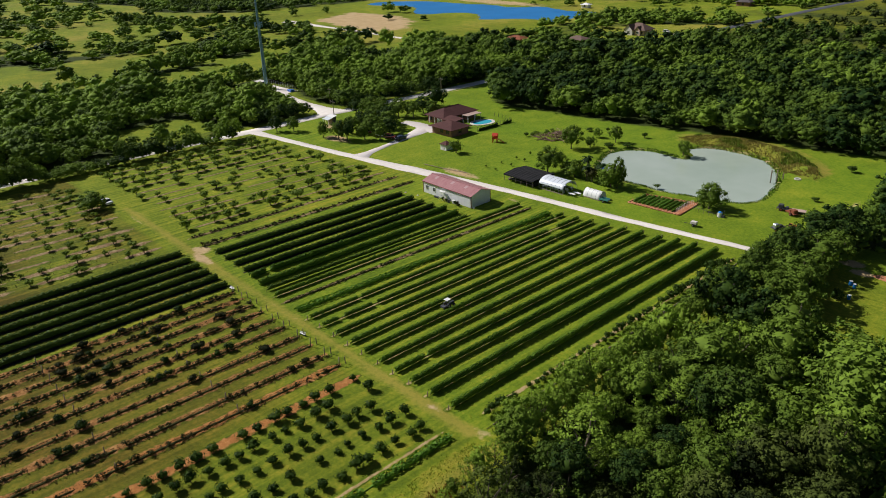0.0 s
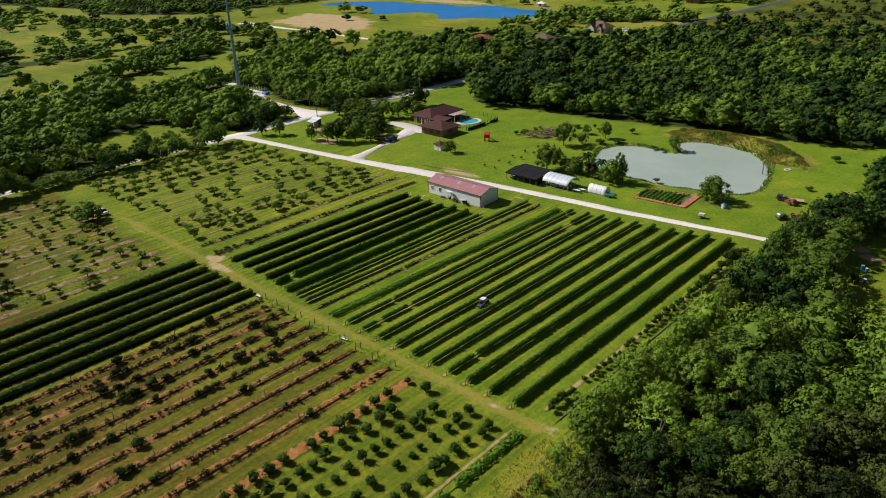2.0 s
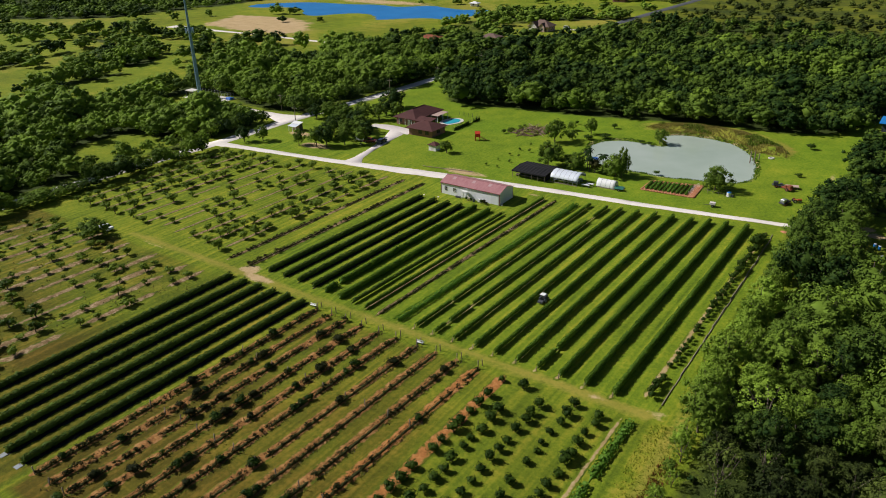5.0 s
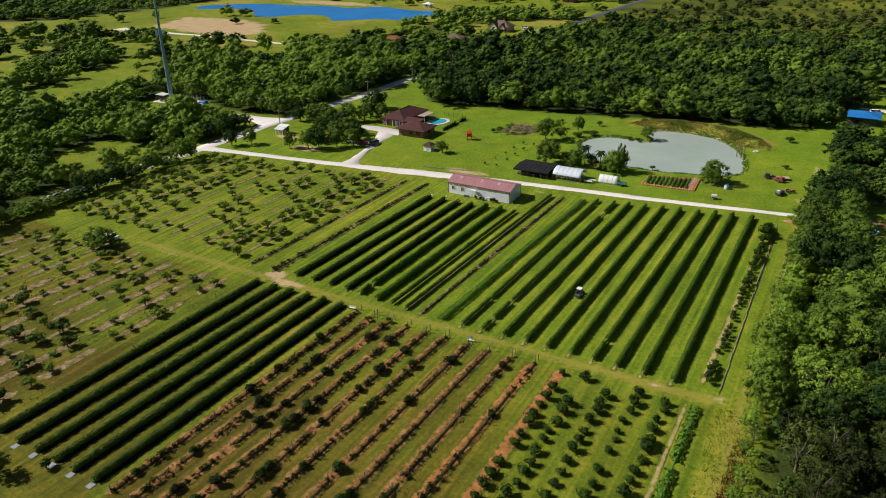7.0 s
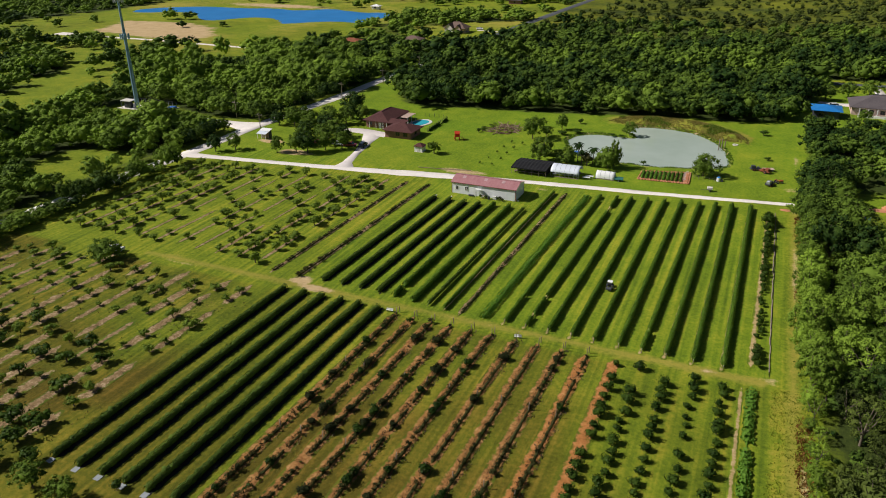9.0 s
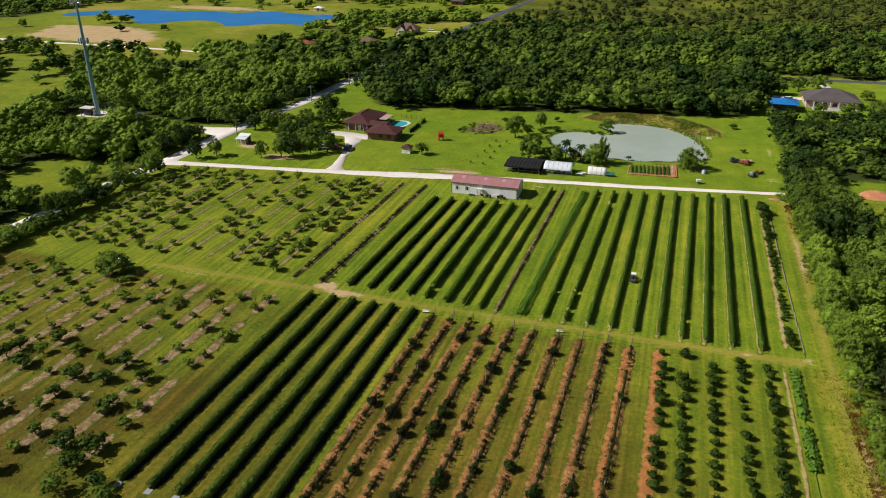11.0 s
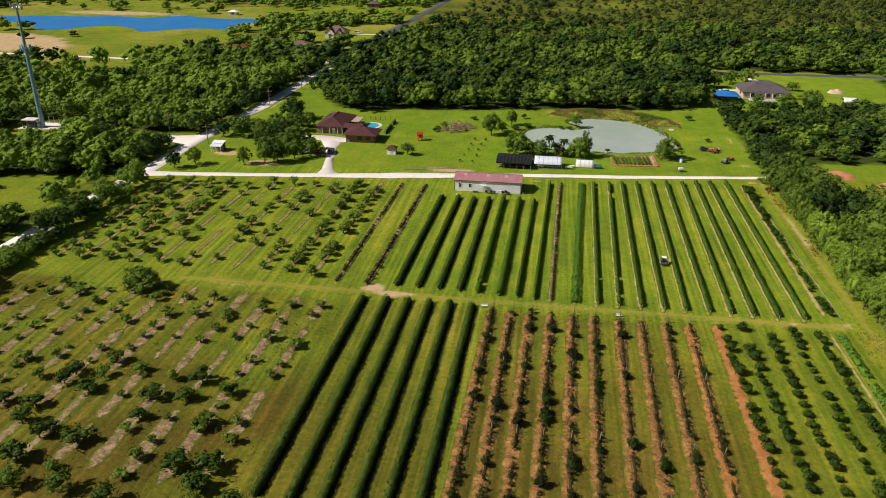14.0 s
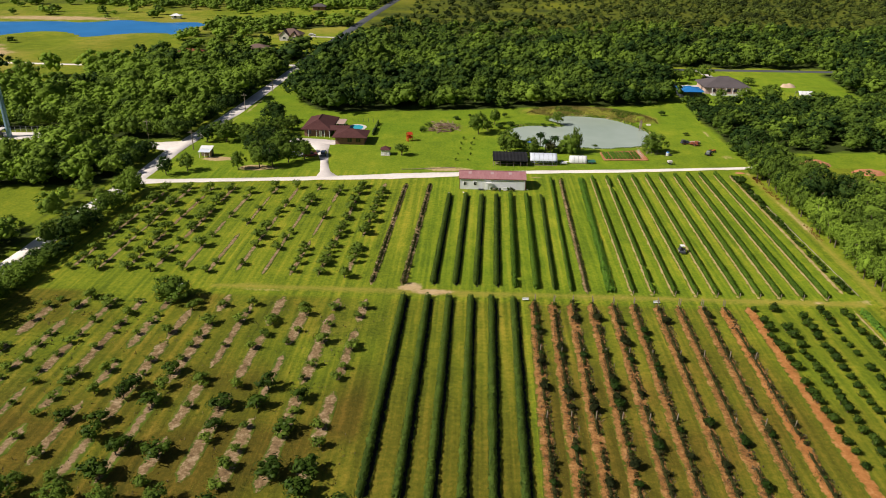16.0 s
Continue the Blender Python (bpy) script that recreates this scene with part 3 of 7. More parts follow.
def lobe_crown(r, centres, radii, leaves, size, core=1, core_scale=0.8, flat=0.85, heart=None, tight=False):
    """A crown of uneven leaf clumps: a rough leafy core and loose leaves standing off each, and a dark heart behind them."""
    Vs, Fs, n0 = [], [], 0
    iv, jf = ICO[core]
    if heart is not None:
        c, size3 = heart
        hv, hf = ICO[core + 1]
        Vs.append(hv * (1 + r.normal(0, 0.2, len(hv)))[:, None] * size3 + c), Fs.append(hf)
        n0 = len(hv)
    for c, rad in zip(centres, radii):
        if core_scale:
            d = 1 + r.normal(0, 0.22, len(iv))
            Vs.append(iv * (core_scale * rad * d)[:, None] * (1, 1, flat) + c), Fs.append(jf + n0)
            n0 += len(iv)
    middle = np.mean(centres, axis=0) if heart is None else np.array(heart[0])
    share = np.array(radii) ** 2
    counts = np.maximum(3, (leaves * share / share.sum()).astype(int))
    for c, rad, k in zip(centres, radii, counts):
        d = r.normal(0, 1, (k, 3))
        d[:, 2] += 0.35
        d /= np.linalg.norm(d, axis=1, keepdims=True)
        C = c + d * (rad * (r.uniform(0.8, 1.1, k) if tight else r.uniform(0.55, 1.2, k)))[:, None] * (1, 1, flat)
        out = C - middle
        V, F = leaf_cards(C, d * (0.6 if tight else 1.0) + 0.9 * out / (np.linalg.norm(out, axis=1, keepdims=True) + 1e-9), size, r, True, 0.28 if tight else 0.4)
        Vs.append(V), Fs.append(F + n0)
        n0 += len(V)
    return np.concatenate(Vs), np.concatenate(Fs)


def limb_mesh(r, base_r, top, centres, sides=6):
    """A tapered, slightly bent trunk up to height top and limbs to the lobes."""
    Vs, Fs, n0 = [], [], 0

    def bar(p, q, r0, r1, bend):
        nonlocal n0
        p, q = np.array(p, float), np.array(q, float)
        mid = (p + q) / 2 + r.normal(0, bend, 3)
        for k, (c, rad) in enumerate(((p, r0), (mid, (r0 + r1) / 2), (q, r1))):
            ang = np.arange(sides) * math.tau / sides
            Vs.append(c + rad * np.stack([np.cos(ang), np.sin(ang), 0 * ang], 1))
        for ring in (0, 1):
            a = n0 + ring * sides + np.arange(sides)
            b = n0 + ring * sides + (np.arange(sides) + 1) % sides
            Fs.append(np.stack([a, b, b + sides, a + sides], 1))
        n0 += 3 * sides

    fork = (r.normal(0, 0.03) * top, r.normal(0, 0.03) * top, top)
    bar((0, 0, -0.15), fork, base_r, base_r * 0.7, 0.03 * top)
    for c in centres:
        bar((fork[0], fork[1], top * r.uniform(0.7, 1.0)), c, base_r * 0.5, base_r * 0.16, 0.05 * top)
    return np.concatenate(Vs), np.concatenate(Fs)


def tree_shape(seed, clumps, leaves, size, clump=0.12, wide=0.37, zc=0.57, zr=0.36, trunk=0.03, core=0.6, heart=0.62, level=1, tight=False):
    """A unit-height broadleaf tree, its crown an uneven dome of leaf clumps: (trunk V, F), (crown V, F)."""
    r = np.random.default_rng(seed)
    centres, radii = [], []
    lean, fold = r.uniform(0, math.tau), r.uniform(0, math.tau)
    for i in range(clumps):
        t = 1 - 1.72 * (i + 0.5) / clumps
        a = i * 2.4 + r.uniform(-0.4, 0.4)
        f = r.uniform(0.72, 1.08) * (1 + 0.16 * math.cos(a - lean) + 0.12 * math.cos(2 * a - fold))
        d = wide * math.sqrt(max(0.0, 1 - t * t)) * f
        centres.append((d * math.cos(a), d * math.sin(a), zc + zr * t * r.uniform(0.8, 1.08)))
        radii.append(clump * r.uniform(0.65, 1.35))
    centres = np.array(centres)
    return limb_mesh(r, trunk, 0.3, centres[2::3][:6]), lobe_crown(r, centres, radii, leaves, size, level, core, heart=((0, 0, zc), (wide * heart, wide * heart, zr * heart)) if heart else None, tight=tight)


TREES_HIGH = [tree_shape(100 + i, 32, 1150, 0.049, 0.105, level=0) for i in range(7)]
TREES_NEAR = [tree_shape(180 + i, 46, 1850, 0.041, 0.09, level=0) for i in range(6)]
TREES_THIN = [tree_shape(170 + i, 36, 1300, 0.036, 0.075, core=0.45, heart=0, level=0) for i in range(4)]
TREES_LONE = [tree_shape(150 + i, 38, 1500, 0.050, 0.10, 0.38, 0.52, 0.41, level=0) for i in range(5)]
TREES_MID = [tree_shape(200 + i, 16, 340, 0.069, 0.145, core=0.8, heart=0.7, level=0, tight=True) for i in range(8)]
TREES_LOW = [tree_shape(300 + i, 11, 150, 0.094, 0.17, core=0.8, heart=0.7, level=0, tight=True) for i in range(8)]
TREES_FAR = [tree_shape(350 + i, 7, 66, 0.135, 0.21, 0.33, 0.42, 0.30, core=0.8, heart=0.7, level=0, tight=True) for i in range(8)]


def stamped(shapes, which, X, Y, Z, H, Wd, R, tone):
    """Many crowns or trunks in one pair of arrays: shapes scaled by height H and width Wd, turned by R."""
    Vs, Fs, Ts, n0 = [], [], [], 0
    for k, (V, F) in enumerate(shapes):
        idx = np.nonzero(which == k)[0]
        if not len(idx):
            continue
        c, s = np.cos(R[idx])[:, None], np.sin(R[idx])[:, None]
        x = (V[None, :, 0] * c - V[None, :, 1] * s) * Wd[idx][:, None] + X[idx][:, None]
        y = (V[None, :, 0] * s + V[None, :, 1] * c) * Wd[idx][:, None] + Y[idx][:, None]
        z = V[None, :, 2] * H[idx][:, None] + Z[idx][:, None]
        Vs.append(np.stack([x, y, z], -1).reshape(-1, 3))
        Fs.append((F[None] + (np.arange(len(idx)) * len(V))[:, None, None] + n0).reshape(-1, F.shape[1]))
        Ts.append(np.repeat(tone[idx], len(V)))
        n0 += len(idx) * len(V)
    return np.concatenate(Vs), np.concatenate(Fs), np.concatenate(Ts)


def woods(name, pts, shapes, hmin, hmax, label, trunks=False, shade=0.0, leaf=M_TREE, spread=1.0):
    X, Y = pts.T
    n = len(X)
    H = hmin * 0.75 + (hmax - hmin * 0.75) * rng.beta(1.5, 2.0, n) * 1.3
    H *= (1 - 0.45 * np.exp(-(((X + 147) / 17) ** 2 + ((Y - 20) / 19) ** 2)))
    H *= (0.7 + 0.6 * patchy(X, Y, 22)) * np.where((X > 86) & (Y > 84) & (Y < 132), 0.62, 1.0)
    Wd = H * rng.uniform(0.95, 1.45, n) * spread
    tone = np.clip(0.40 - shade - 0.28 * smooth01(Y, 70, 150) * (X < -60) * (Y < 240) + 0.6 * (patchy(X + 40, Y, 30) - 0.5) + rng.normal(0, 0.24, n), -0.05, 1.0)
    which, R, Z = rng.integers(0, len(shapes), n), rng.uniform(0, math.tau, n), np.full(n, -0.25) * H * 0.2
    V, F, T = stamped([s[1] for s in shapes], which, X, Y, Z, H, Wd, R, tone)
    ob = tagged(new(name, mesh_np(name, V, [F], leaf, {"tone": T})), label, "woods", kind="stuff")
    if trunks:
        V, F, T = stamped([s[0] for s in shapes], which, X, Y, Z, H, Wd, R, tone)
        t = kid("trunks", mesh_np("trunks", V, [F], M_BARK), ob)
        tagged(t, "grey-brown trunks", kind="stuff")
    return ob


def scatter(x0, x1, y0, y1, step, keep=None):
    gx, gy = np.meshgrid(np.arange(x0, x1, step), np.arange(y0, y1, step), indexing="ij")
    x = (gx + rng.uniform(-0.48, 0.48, gx.shape) * step).ravel()
    y = (gy + rng.uniform(-0.48, 0.48, gy.shape) * step).ravel()
    ok = rng.random(len(x)) < tree_density(x, y)
    if keep is not None:
        ok &= keep(x, y)
    return np.stack([x[ok], y[ok]], 1)


MESHES = {}


def tree_meshes(kind, i, shape, leaf, tone):
    key = (kind, i, leaf.name, round(tone, 2))
    if key not in MESHES:
        (tv, tf), (cv, cf) = shape
        MESHES[key] = mesh_np(kind + "_trunk", tv, [tf], M_BARK, smooth=True), mesh_np(kind + "_crown", cv, [cf], leaf, {"tone": np.full(len(cv), tone)})
    return MESHES[key]


def plant(kind, shapes, i, leaf, x, y, h, w, label, group="", tone=0.45, z=0.0, turn=None):
    """One tree or bush: a trunk and a crown under an Empty at its foot."""
    trunk, crown = tree_meshes(kind, i % len(shapes), shapes[i % len(shapes)], leaf, round(tone * 5) / 5)
    ob = empty(kind, Matrix.LocRotScale((x, y, z), Euler((0, 0, rng.uniform(0, math.tau) if turn is None else turn)), (w, w, h)))
    kid("trunk", trunk, ob), kid("crown", crown, ob)
    return tagged(ob, label, "bush" if "bush" in kind else "tree", group)


# nearest trees of the east wood, one by one; the deeper wood behind them as one mass
near = scatter(86, 150, -132, 30, 4.7, lambda x, y: x < 150 - 0.28 * (y + 121))
front = (near[:, 0] < 112) & (near[:, 1] > -112)
for i, (x, y) in enumerate(near[front]):
    edge, foot = x < 92.5, y < -62
    h = (4.4 + 5.8 * rng.beta(1.3, 1.7)) * (0.75 + 0.5 * patchy(x, y, 18)) * (0.66 if foot and x > 95 else 1.1 if edge and not foot else 1.0) * (1.2 if y > -12 else 1.0)
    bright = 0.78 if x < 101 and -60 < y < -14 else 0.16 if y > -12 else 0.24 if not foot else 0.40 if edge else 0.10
    shapes = TREES_THIN if rng.random() < (0.5 if foot else 0.15) else TREES_NEAR if y < -25 else TREES_HIGH
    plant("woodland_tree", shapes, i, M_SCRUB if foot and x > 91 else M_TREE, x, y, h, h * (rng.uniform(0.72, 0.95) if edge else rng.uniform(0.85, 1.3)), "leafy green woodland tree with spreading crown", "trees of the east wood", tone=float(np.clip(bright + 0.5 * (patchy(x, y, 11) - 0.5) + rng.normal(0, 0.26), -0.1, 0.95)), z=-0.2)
for i, y in enumerate(np.arange(-110, 27, 2.7)):
    foot = y < -62
    h = rng.uniform(2.6, 4.8) if foot else rng.uniform(5.6, 9.2) * (1.1 if y > -10 else 1.0)
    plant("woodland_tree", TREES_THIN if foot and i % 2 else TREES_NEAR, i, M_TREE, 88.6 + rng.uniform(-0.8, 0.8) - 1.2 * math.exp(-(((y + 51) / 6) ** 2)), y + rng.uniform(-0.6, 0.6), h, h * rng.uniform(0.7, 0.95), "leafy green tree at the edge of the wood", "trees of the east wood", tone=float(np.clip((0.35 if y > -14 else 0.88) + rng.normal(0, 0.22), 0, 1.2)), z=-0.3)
for i, (x, y) in enumerate(((90.5, 5), (95, 2), (96.5, 8.5), (91.5, 12), (95.6, 15), (90.6, 19), (95, 22), (91.2, 26), (95.6, 28.5), (90, 32.5), (94, 36), (98, 4), (101.9, 13.6))):
    h = 2.6 if x > 101 else rng.uniform(7.6, 9.8)
    plant("woodland_tree", TREES_HIGH, i, M_TREE, x, y, h, h * rng.uniform(1.0, 1.25), "tall leafy tree beside the clearing", "trees of the east wood", tone=float(rng.choice([0.1, 0.3, 0.5])), z=-0.2)
close = ~front & (near[:, 1] < -38)
woods("east_wood", near[close], TREES_NEAR, 4.0, 9.0, "dense dull green wood at the foot of the slope", trunks=True, shade=0.26, leaf=M_SCRUB)
woods("east_wood_deep", near[~front & ~close], TREES_HIGH, 5.0, 10, "dense broadleaf wood away from the field", shade=0.15)
under = scatter(87, 138, -116, 26, 4.0, lambda x, y: x < 146 - 0.28 * (y + 121))
woods("east_wood_edge", scatter(112, 250, -140, 124, 6.5, lambda x, y: np.where(y < 30, x >= 150 - 0.28 * (y + 121), x >= 22 + 0.6 * (y + 193))), TREES_FAR, 6, 9.5, "dense wood east of the farm")
woods("undergrowth", under, TREES_FAR, 1.8, 3.8, "dark green bushes under the trees", shade=0.1)
woods("east_wood_back", scatter(85.5, 215, 30, 124, 5.7, lambda x, y: x < 22 + 0.6 * (y + 193)), TREES_MID, 6, 9.5, "dense broadleaf wood round the clearing", shade=0.05)
woods("north_wood", scatter(-82, 190, 80, 150, 5.8, lambda x, y: x < 20 + 0.58 * (y + 193)), TREES_MID, 6.5, 10, "dense dark green wood behind the lawn", shade=0.22)
woods("north_wood_back", scatter(-82, 245, 150, 240, 6.3, lambda x, y: x < 20 + 0.58 * (y + 193)), TREES_LOW, 6.5, 10, "dense dark green wood further back", shade=0.16)
woods("west_wood", scatter(-160, -90, -110, 166, 5.3, lambda x, y: y > -106 - 0.19 * x), TREES_MID, 5.6, 9.4, "dense wood around the mast", shade=-0.38)
woods("west_wood_back", scatter(-250, -160, -110, 166, 5.6, lambda x, y: y > -106 - 0.19 * x), TREES_LOW, 6, 10, "dense wood beyond the mast", shade=-0.52)
woods("north_wood_far", scatter(-82, 330, 232, 330, 8.5, lambda x, y: x < 25 + 0.57 * (y + 193)), TREES_LOW, 4.5, 8.5, "dark trees thinning out into scrub", shade=0.15)
woods("far_scrub", scatter(-82, 400, 240, 600, 7.7, lambda x, y: x < 25 + 0.57 * (y + 193)), TREES_FAR, 2.2, 6.0, "open scrub woodland stretching away", leaf=M_SCRUB, shade=0.02)
woods("far_northwest_trees", scatter(-560, -75, 166, 560, 8.3, lambda x, y: (y < 430) | (x > -330)), TREES_FAR, 5.5, 9, "scattered trees round the far lake", shade=-0.2, spread=1.2)
woods("far_west_trees", scatter(-900, -245, -70, 330, 9.6, lambda x, y: ((y < 166) | (x < -560)) & (y > -112 - 0.19 * x)), TREES_FAR, 5.5, 9, "clumps of trees over the far pasture", shade=-0.3, spread=1.35)
vy = np.concatenate([np.arange(46, 172, 2.4), np.arange(4, 28, 2.8)])
vr = np.stack([np.interp(vy, MAIN_ROAD[0], MAIN_ROAD[1]) - np.where(vy < 30, 6.0, 4.4) + rng.uniform(-0.8, 0.5, len(vy)), vy], 1)
woods("lane_thicket", vr, TREES_HIGH, 3.4, 6.5, "dark overgrown thicket along the gravel lane", shade=0.3, spread=0.9)
CLUMPS = [(-219, 8), (-229, 5), (-246, 42), (-300, 42), (-324, 37), (-318, 66), (-257, 66), (-279, 87), (-265, 90), (-313, 88), (-347, 128), (-317, 132), (-271, 134), (-295, 138), (-232, 140), (-400, 113), (-410, 96), (-381, 67), (-452, 88), (-375, 126), (-213, 102), (-230, 101)]
cl = np.concatenate([np.array(c) + rng.normal(0, 5.5, (5, 2)) for c in CLUMPS])
woods("pasture_clumps", cl, TREES_LOW, 6, 8.5, "round clumps of trees on the pasture", shade=-0.15, spread=1.15)
hy = np.concatenate([np.arange(-112, -7, 2.6), np.arange(-110, -9, 3.1)])
hr = np.stack([np.interp(hy, MAIN_ROAD[0], MAIN_ROAD[1]) + np.where(np.arange(len(hy)) < 41, 4.6, 6.8) + rng.uniform(-0.9, 0.9, len(hy)), hy], 1)
low = ((hr[:, 1] > -72) & (hr[:, 1] < -48)) | ((hr[:, 1] > -22) & (hr[:, 1] < -15)) | ((hr[:, 1] > -36) & (hr[:, 1] < -32))
woods("hedgerow_trees", hr[~low], TREES_HIGH, 5.0, 8.0, "overgrown green hedgerow along the gravel lane", shade=0.05, spread=0.8)
woods("hedgerow_bushes", hr[low], TREES_HIGH, 2.6, 3.8, "low green bushes along the gravel lane", shade=0.0, spread=1.3)
# ---- field rows ----


def strip(name, x0, y0, x1, y1, w, mat, parent, label="", z=0.05):
    """A low bed of soil along a row, five columns across, ragged edges."""
    n = max(4, int(math.hypot(x1 - x0, y1 - y0) / 0.8))
    s = np.linspace(0, 1, n)
    V, E, cols = [], [], (-1, -0.6, 0, 0.6, 1)
    tz = np.clip(np.minimum(s, 1 - s) * n / 2, 0.35, 1)
    for c in cols:
        wob = 0.18 * (patchy(s * n * 0.8 + x0 * 3.1, c * 40 + y0, 1.6) - 0.5)
        V.append(np.stack([x0 + (x1 - x0) * s + (c * w / 2 + wob) * tz, y0 + (y1 - y0) * s, np.full(n, z * (1 - abs(c)) - 0.02 * abs(c) + 0.035)], 1))
        E.append(np.full(n, 1 - abs(c)) * tz)
    k = np.arange(5 * n).reshape(5, n)
    F = np.stack([k[:-1, :-1], k[1:, :-1], k[1:, 1:], k[:-1, 1:]], -1).reshape(-1, 4)
    return kid(name, mesh_np(name, np.concatenate(V), [F], mat, {"edge": np.concatenate(E)}, smooth=True), parent, label=label)


def row_foliage(x0, y0, x1, y1, w, h, low, leaves, size, seed, core=0.8, gaps=0.0, rough=0.18):
    """A clipped or loose wall of leaves along a row."""
    r = np.random.default_rng(seed)
    L = math.hypot(x1 - x0, y1 - y0)
    n = max(6, int(L / 0.45))
    s = np.linspace(0, 1, n)
    prof = [(-0.35, low), (-0.5, low + 0.35 * (h - low)), (-0.42, low + 0.8 * (h - low)), (0, h), (0.42, low + 0.8 * (h - low)), (0.5, low + 0.35 * (h - low)), (0.35, low)]
    live = np.ones(n) if not gaps else (patchy(s * L + seed * 7, s * 0 + seed, 2.5) > gaps).astype(float)
    big = 1 + 0.35 * (patchy(s * L + seed * 3, s * 0, 3.0) - 0.5) + 0.2 * np.cos(s * L * 4.6 + 2.5 * patchy(s * L, s * 0 + seed, 4.0))
    V = []
    for px, pz in prof:
        f = core * (1 + r.normal(0, rough, n)) * big * (0.25 + 0.75 * live)
        f[0] = f[-1] = 0.2
        V.append(np.stack([x0 + (x1 - x0) * s + px * w * f, y0 + (y1 - y0) * s + r.normal(0, 0.08, n), low + (pz - low) * f], 1))
    m = len(prof)
    k = np.arange(m * n).reshape(m, n)
    F1 = np.stack([k[:-1, :-1], k[1:, :-1], k[1:, 1:], k[:-1, 1:]], -1).reshape(-1, 4)
    F2 = np.stack([k[-1, :-1], k[0, :-1], k[0, 1:], k[-1, 1:]], -1)
    F = np.concatenate([F1, F2])
    F = np.concatenate([F[:, [0, 1, 2]], F[:, [0, 2, 3]]])
    nl = int(leaves * L)
    t = r.random(nl)
    ok = (np.interp(t, s, live) > 0.5) if gaps else np.ones(nl, bool)
    t = t[ok]
    ang = r.uniform(-0.35, math.pi + 0.35, len(t))
    bs = np.interp(t, s, big)
    d = np.stack([np.cos(ang), r.normal(0, 0.25, len(t)), np.sin(ang)], 1)
    mid = low + 0.45 * (h - low)
    C = np.stack([x0 + (x1 - x0) * t + np.cos(ang) * w * 0.5 * bs * r.uniform(0.75, 1.12, len(t)), y0 + (y1 - y0) * t, mid + np.sin(ang) * (h - mid) * bs * r.uniform(0.8, 1.15, len(t))], 1)
    LV, LF = leaf_cards(C, d, size, r)
    VV = np.concatenate([np.concatenate(V), LV])
    tone = np.full(len(VV), 0.4 + 0.25 * (r.random() - 0.5))
    return VV, np.concatenate([F, LF + m * n]), tone


POST = mesh_np("post", *(lambda bm: (np.array([v.co for v in bm.verts]), [np.array([[v.index for v in f.verts] for f in bm.faces])]))(boxes((-0.06, -0.06, 0, 0.06, 0.06, 1))), M_WOOD_GREY)


def stems(x0, y0, x1, y1, gap, h, r0, seed):
    r = np.random.default_rng(seed)
    L = math.hypot(x1 - x0, y1 - y0)
    t = (np.arange(0, L, gap) + r.uniform(-0.2, 0.2, len(np.arange(0, L, gap)))) / L
    ang = np.arange(5) * math.tau / 5
    ring = np.stack([np.cos(ang), np.sin(ang), 0 * ang], 1) * r0
    V, F = [], []
    for i, s in enumerate(t):
        b = np.array((x0 + (x1 - x0) * s, y0 + (y1 - y0) * s, 0))
        V += [b + ring, b + ring * 0.7 + (r.normal(0, 0.08), r.normal(0, 0.08), h)]
        a = i * 10 + np.arange(5)
        F.append(np.stack([a, i * 10 + (np.arange(5) + 1) % 5, i * 10 + (np.arange(5) + 1) % 5 + 5, a + 5], 1))
    return np.concatenate(V), np.concatenate(F)


def planted_row(name, x0, y0, x1, y1, w, h, low, leaves, size, mat, seed, label, group, soil=None, soil_w=1.0, core=0.8, gaps=0.0, stem=0.0, end_posts=False, soil_off=0.0):
    ob = empty(name, Matrix.Translation((x0, y0, 0)))
    dx, dy = x1 - x0, y1 - y0
    V, F, T = row_foliage(0, 0, dx, dy, w, h, low, leaves, size, seed, core, gaps)
    kid("foliage", mesh_np("foliage", V, [F], mat, {"tone": T}), ob)
    if soil:
        strip("soil_bed", soil_off, -0.5, dx + soil_off, dy + 0.4, soil_w, soil, ob, "dark weed fabric with hedge shade in its colour" if soil is M_FABRIC_SHADE else "bare soil bed")
    if stem:
        V, F = stems(0, 0, dx, dy, stem, low + 0.35, 0.035, seed)
        tagged(kid("stems", mesh_np("stems", V, [F], M_BARK), ob), kind="stuff")
    if end_posts:
        strip("soil_bed", -0.3, -1.3, -0.3, 0.4, 1.7, M_PALE, ob, "pale bare soil at the row end")
        for y in (-0.6, dy + 0.3):
            kid("post", POST, ob, Matrix.LocRotScale((0 if y < 0 else dx, y, -0.05), Euler((0.06, 0.03, 0.2)), (0.9, 0.9, 1.1)))
    return tagged(ob, label, "crop row", group)


# upper field: south end x, north end x
UP = [(-4.2, -2.6), (0.3, 1.9), (4.6, 6.1), (8.9, 10.1)]
for i, (a, b) in enumerate(UP):
    planted_row("hedge_row", a, -59, b, -5.5, 1.05, 1.04, 0.16, 100, 0.24, M_HEDGE, 40 + i, "dense dark green trained hedge row", "hedge rows of the upper field", stem=1.2, soil=M_FABRIC_SHADE, soil_w=1.2, soil_off=0.45)
planted_row("hedge_row", 12.7, -59.4, 14.0, -4.7, 1.0, 1.2, 0.1, 70, 0.32, M_VINE, 51, "bushy mid-green hedge row with gaps", "hedge rows of the upper field", gaps=0.12)
planted_row("hedge_row", 17.0, -59.9, 18.2, -4.4, 1.1, 1.2, 0.1, 70, 0.30, M_VINE, 52, "bushy mid-green hedge row", "hedge rows of the upper field")
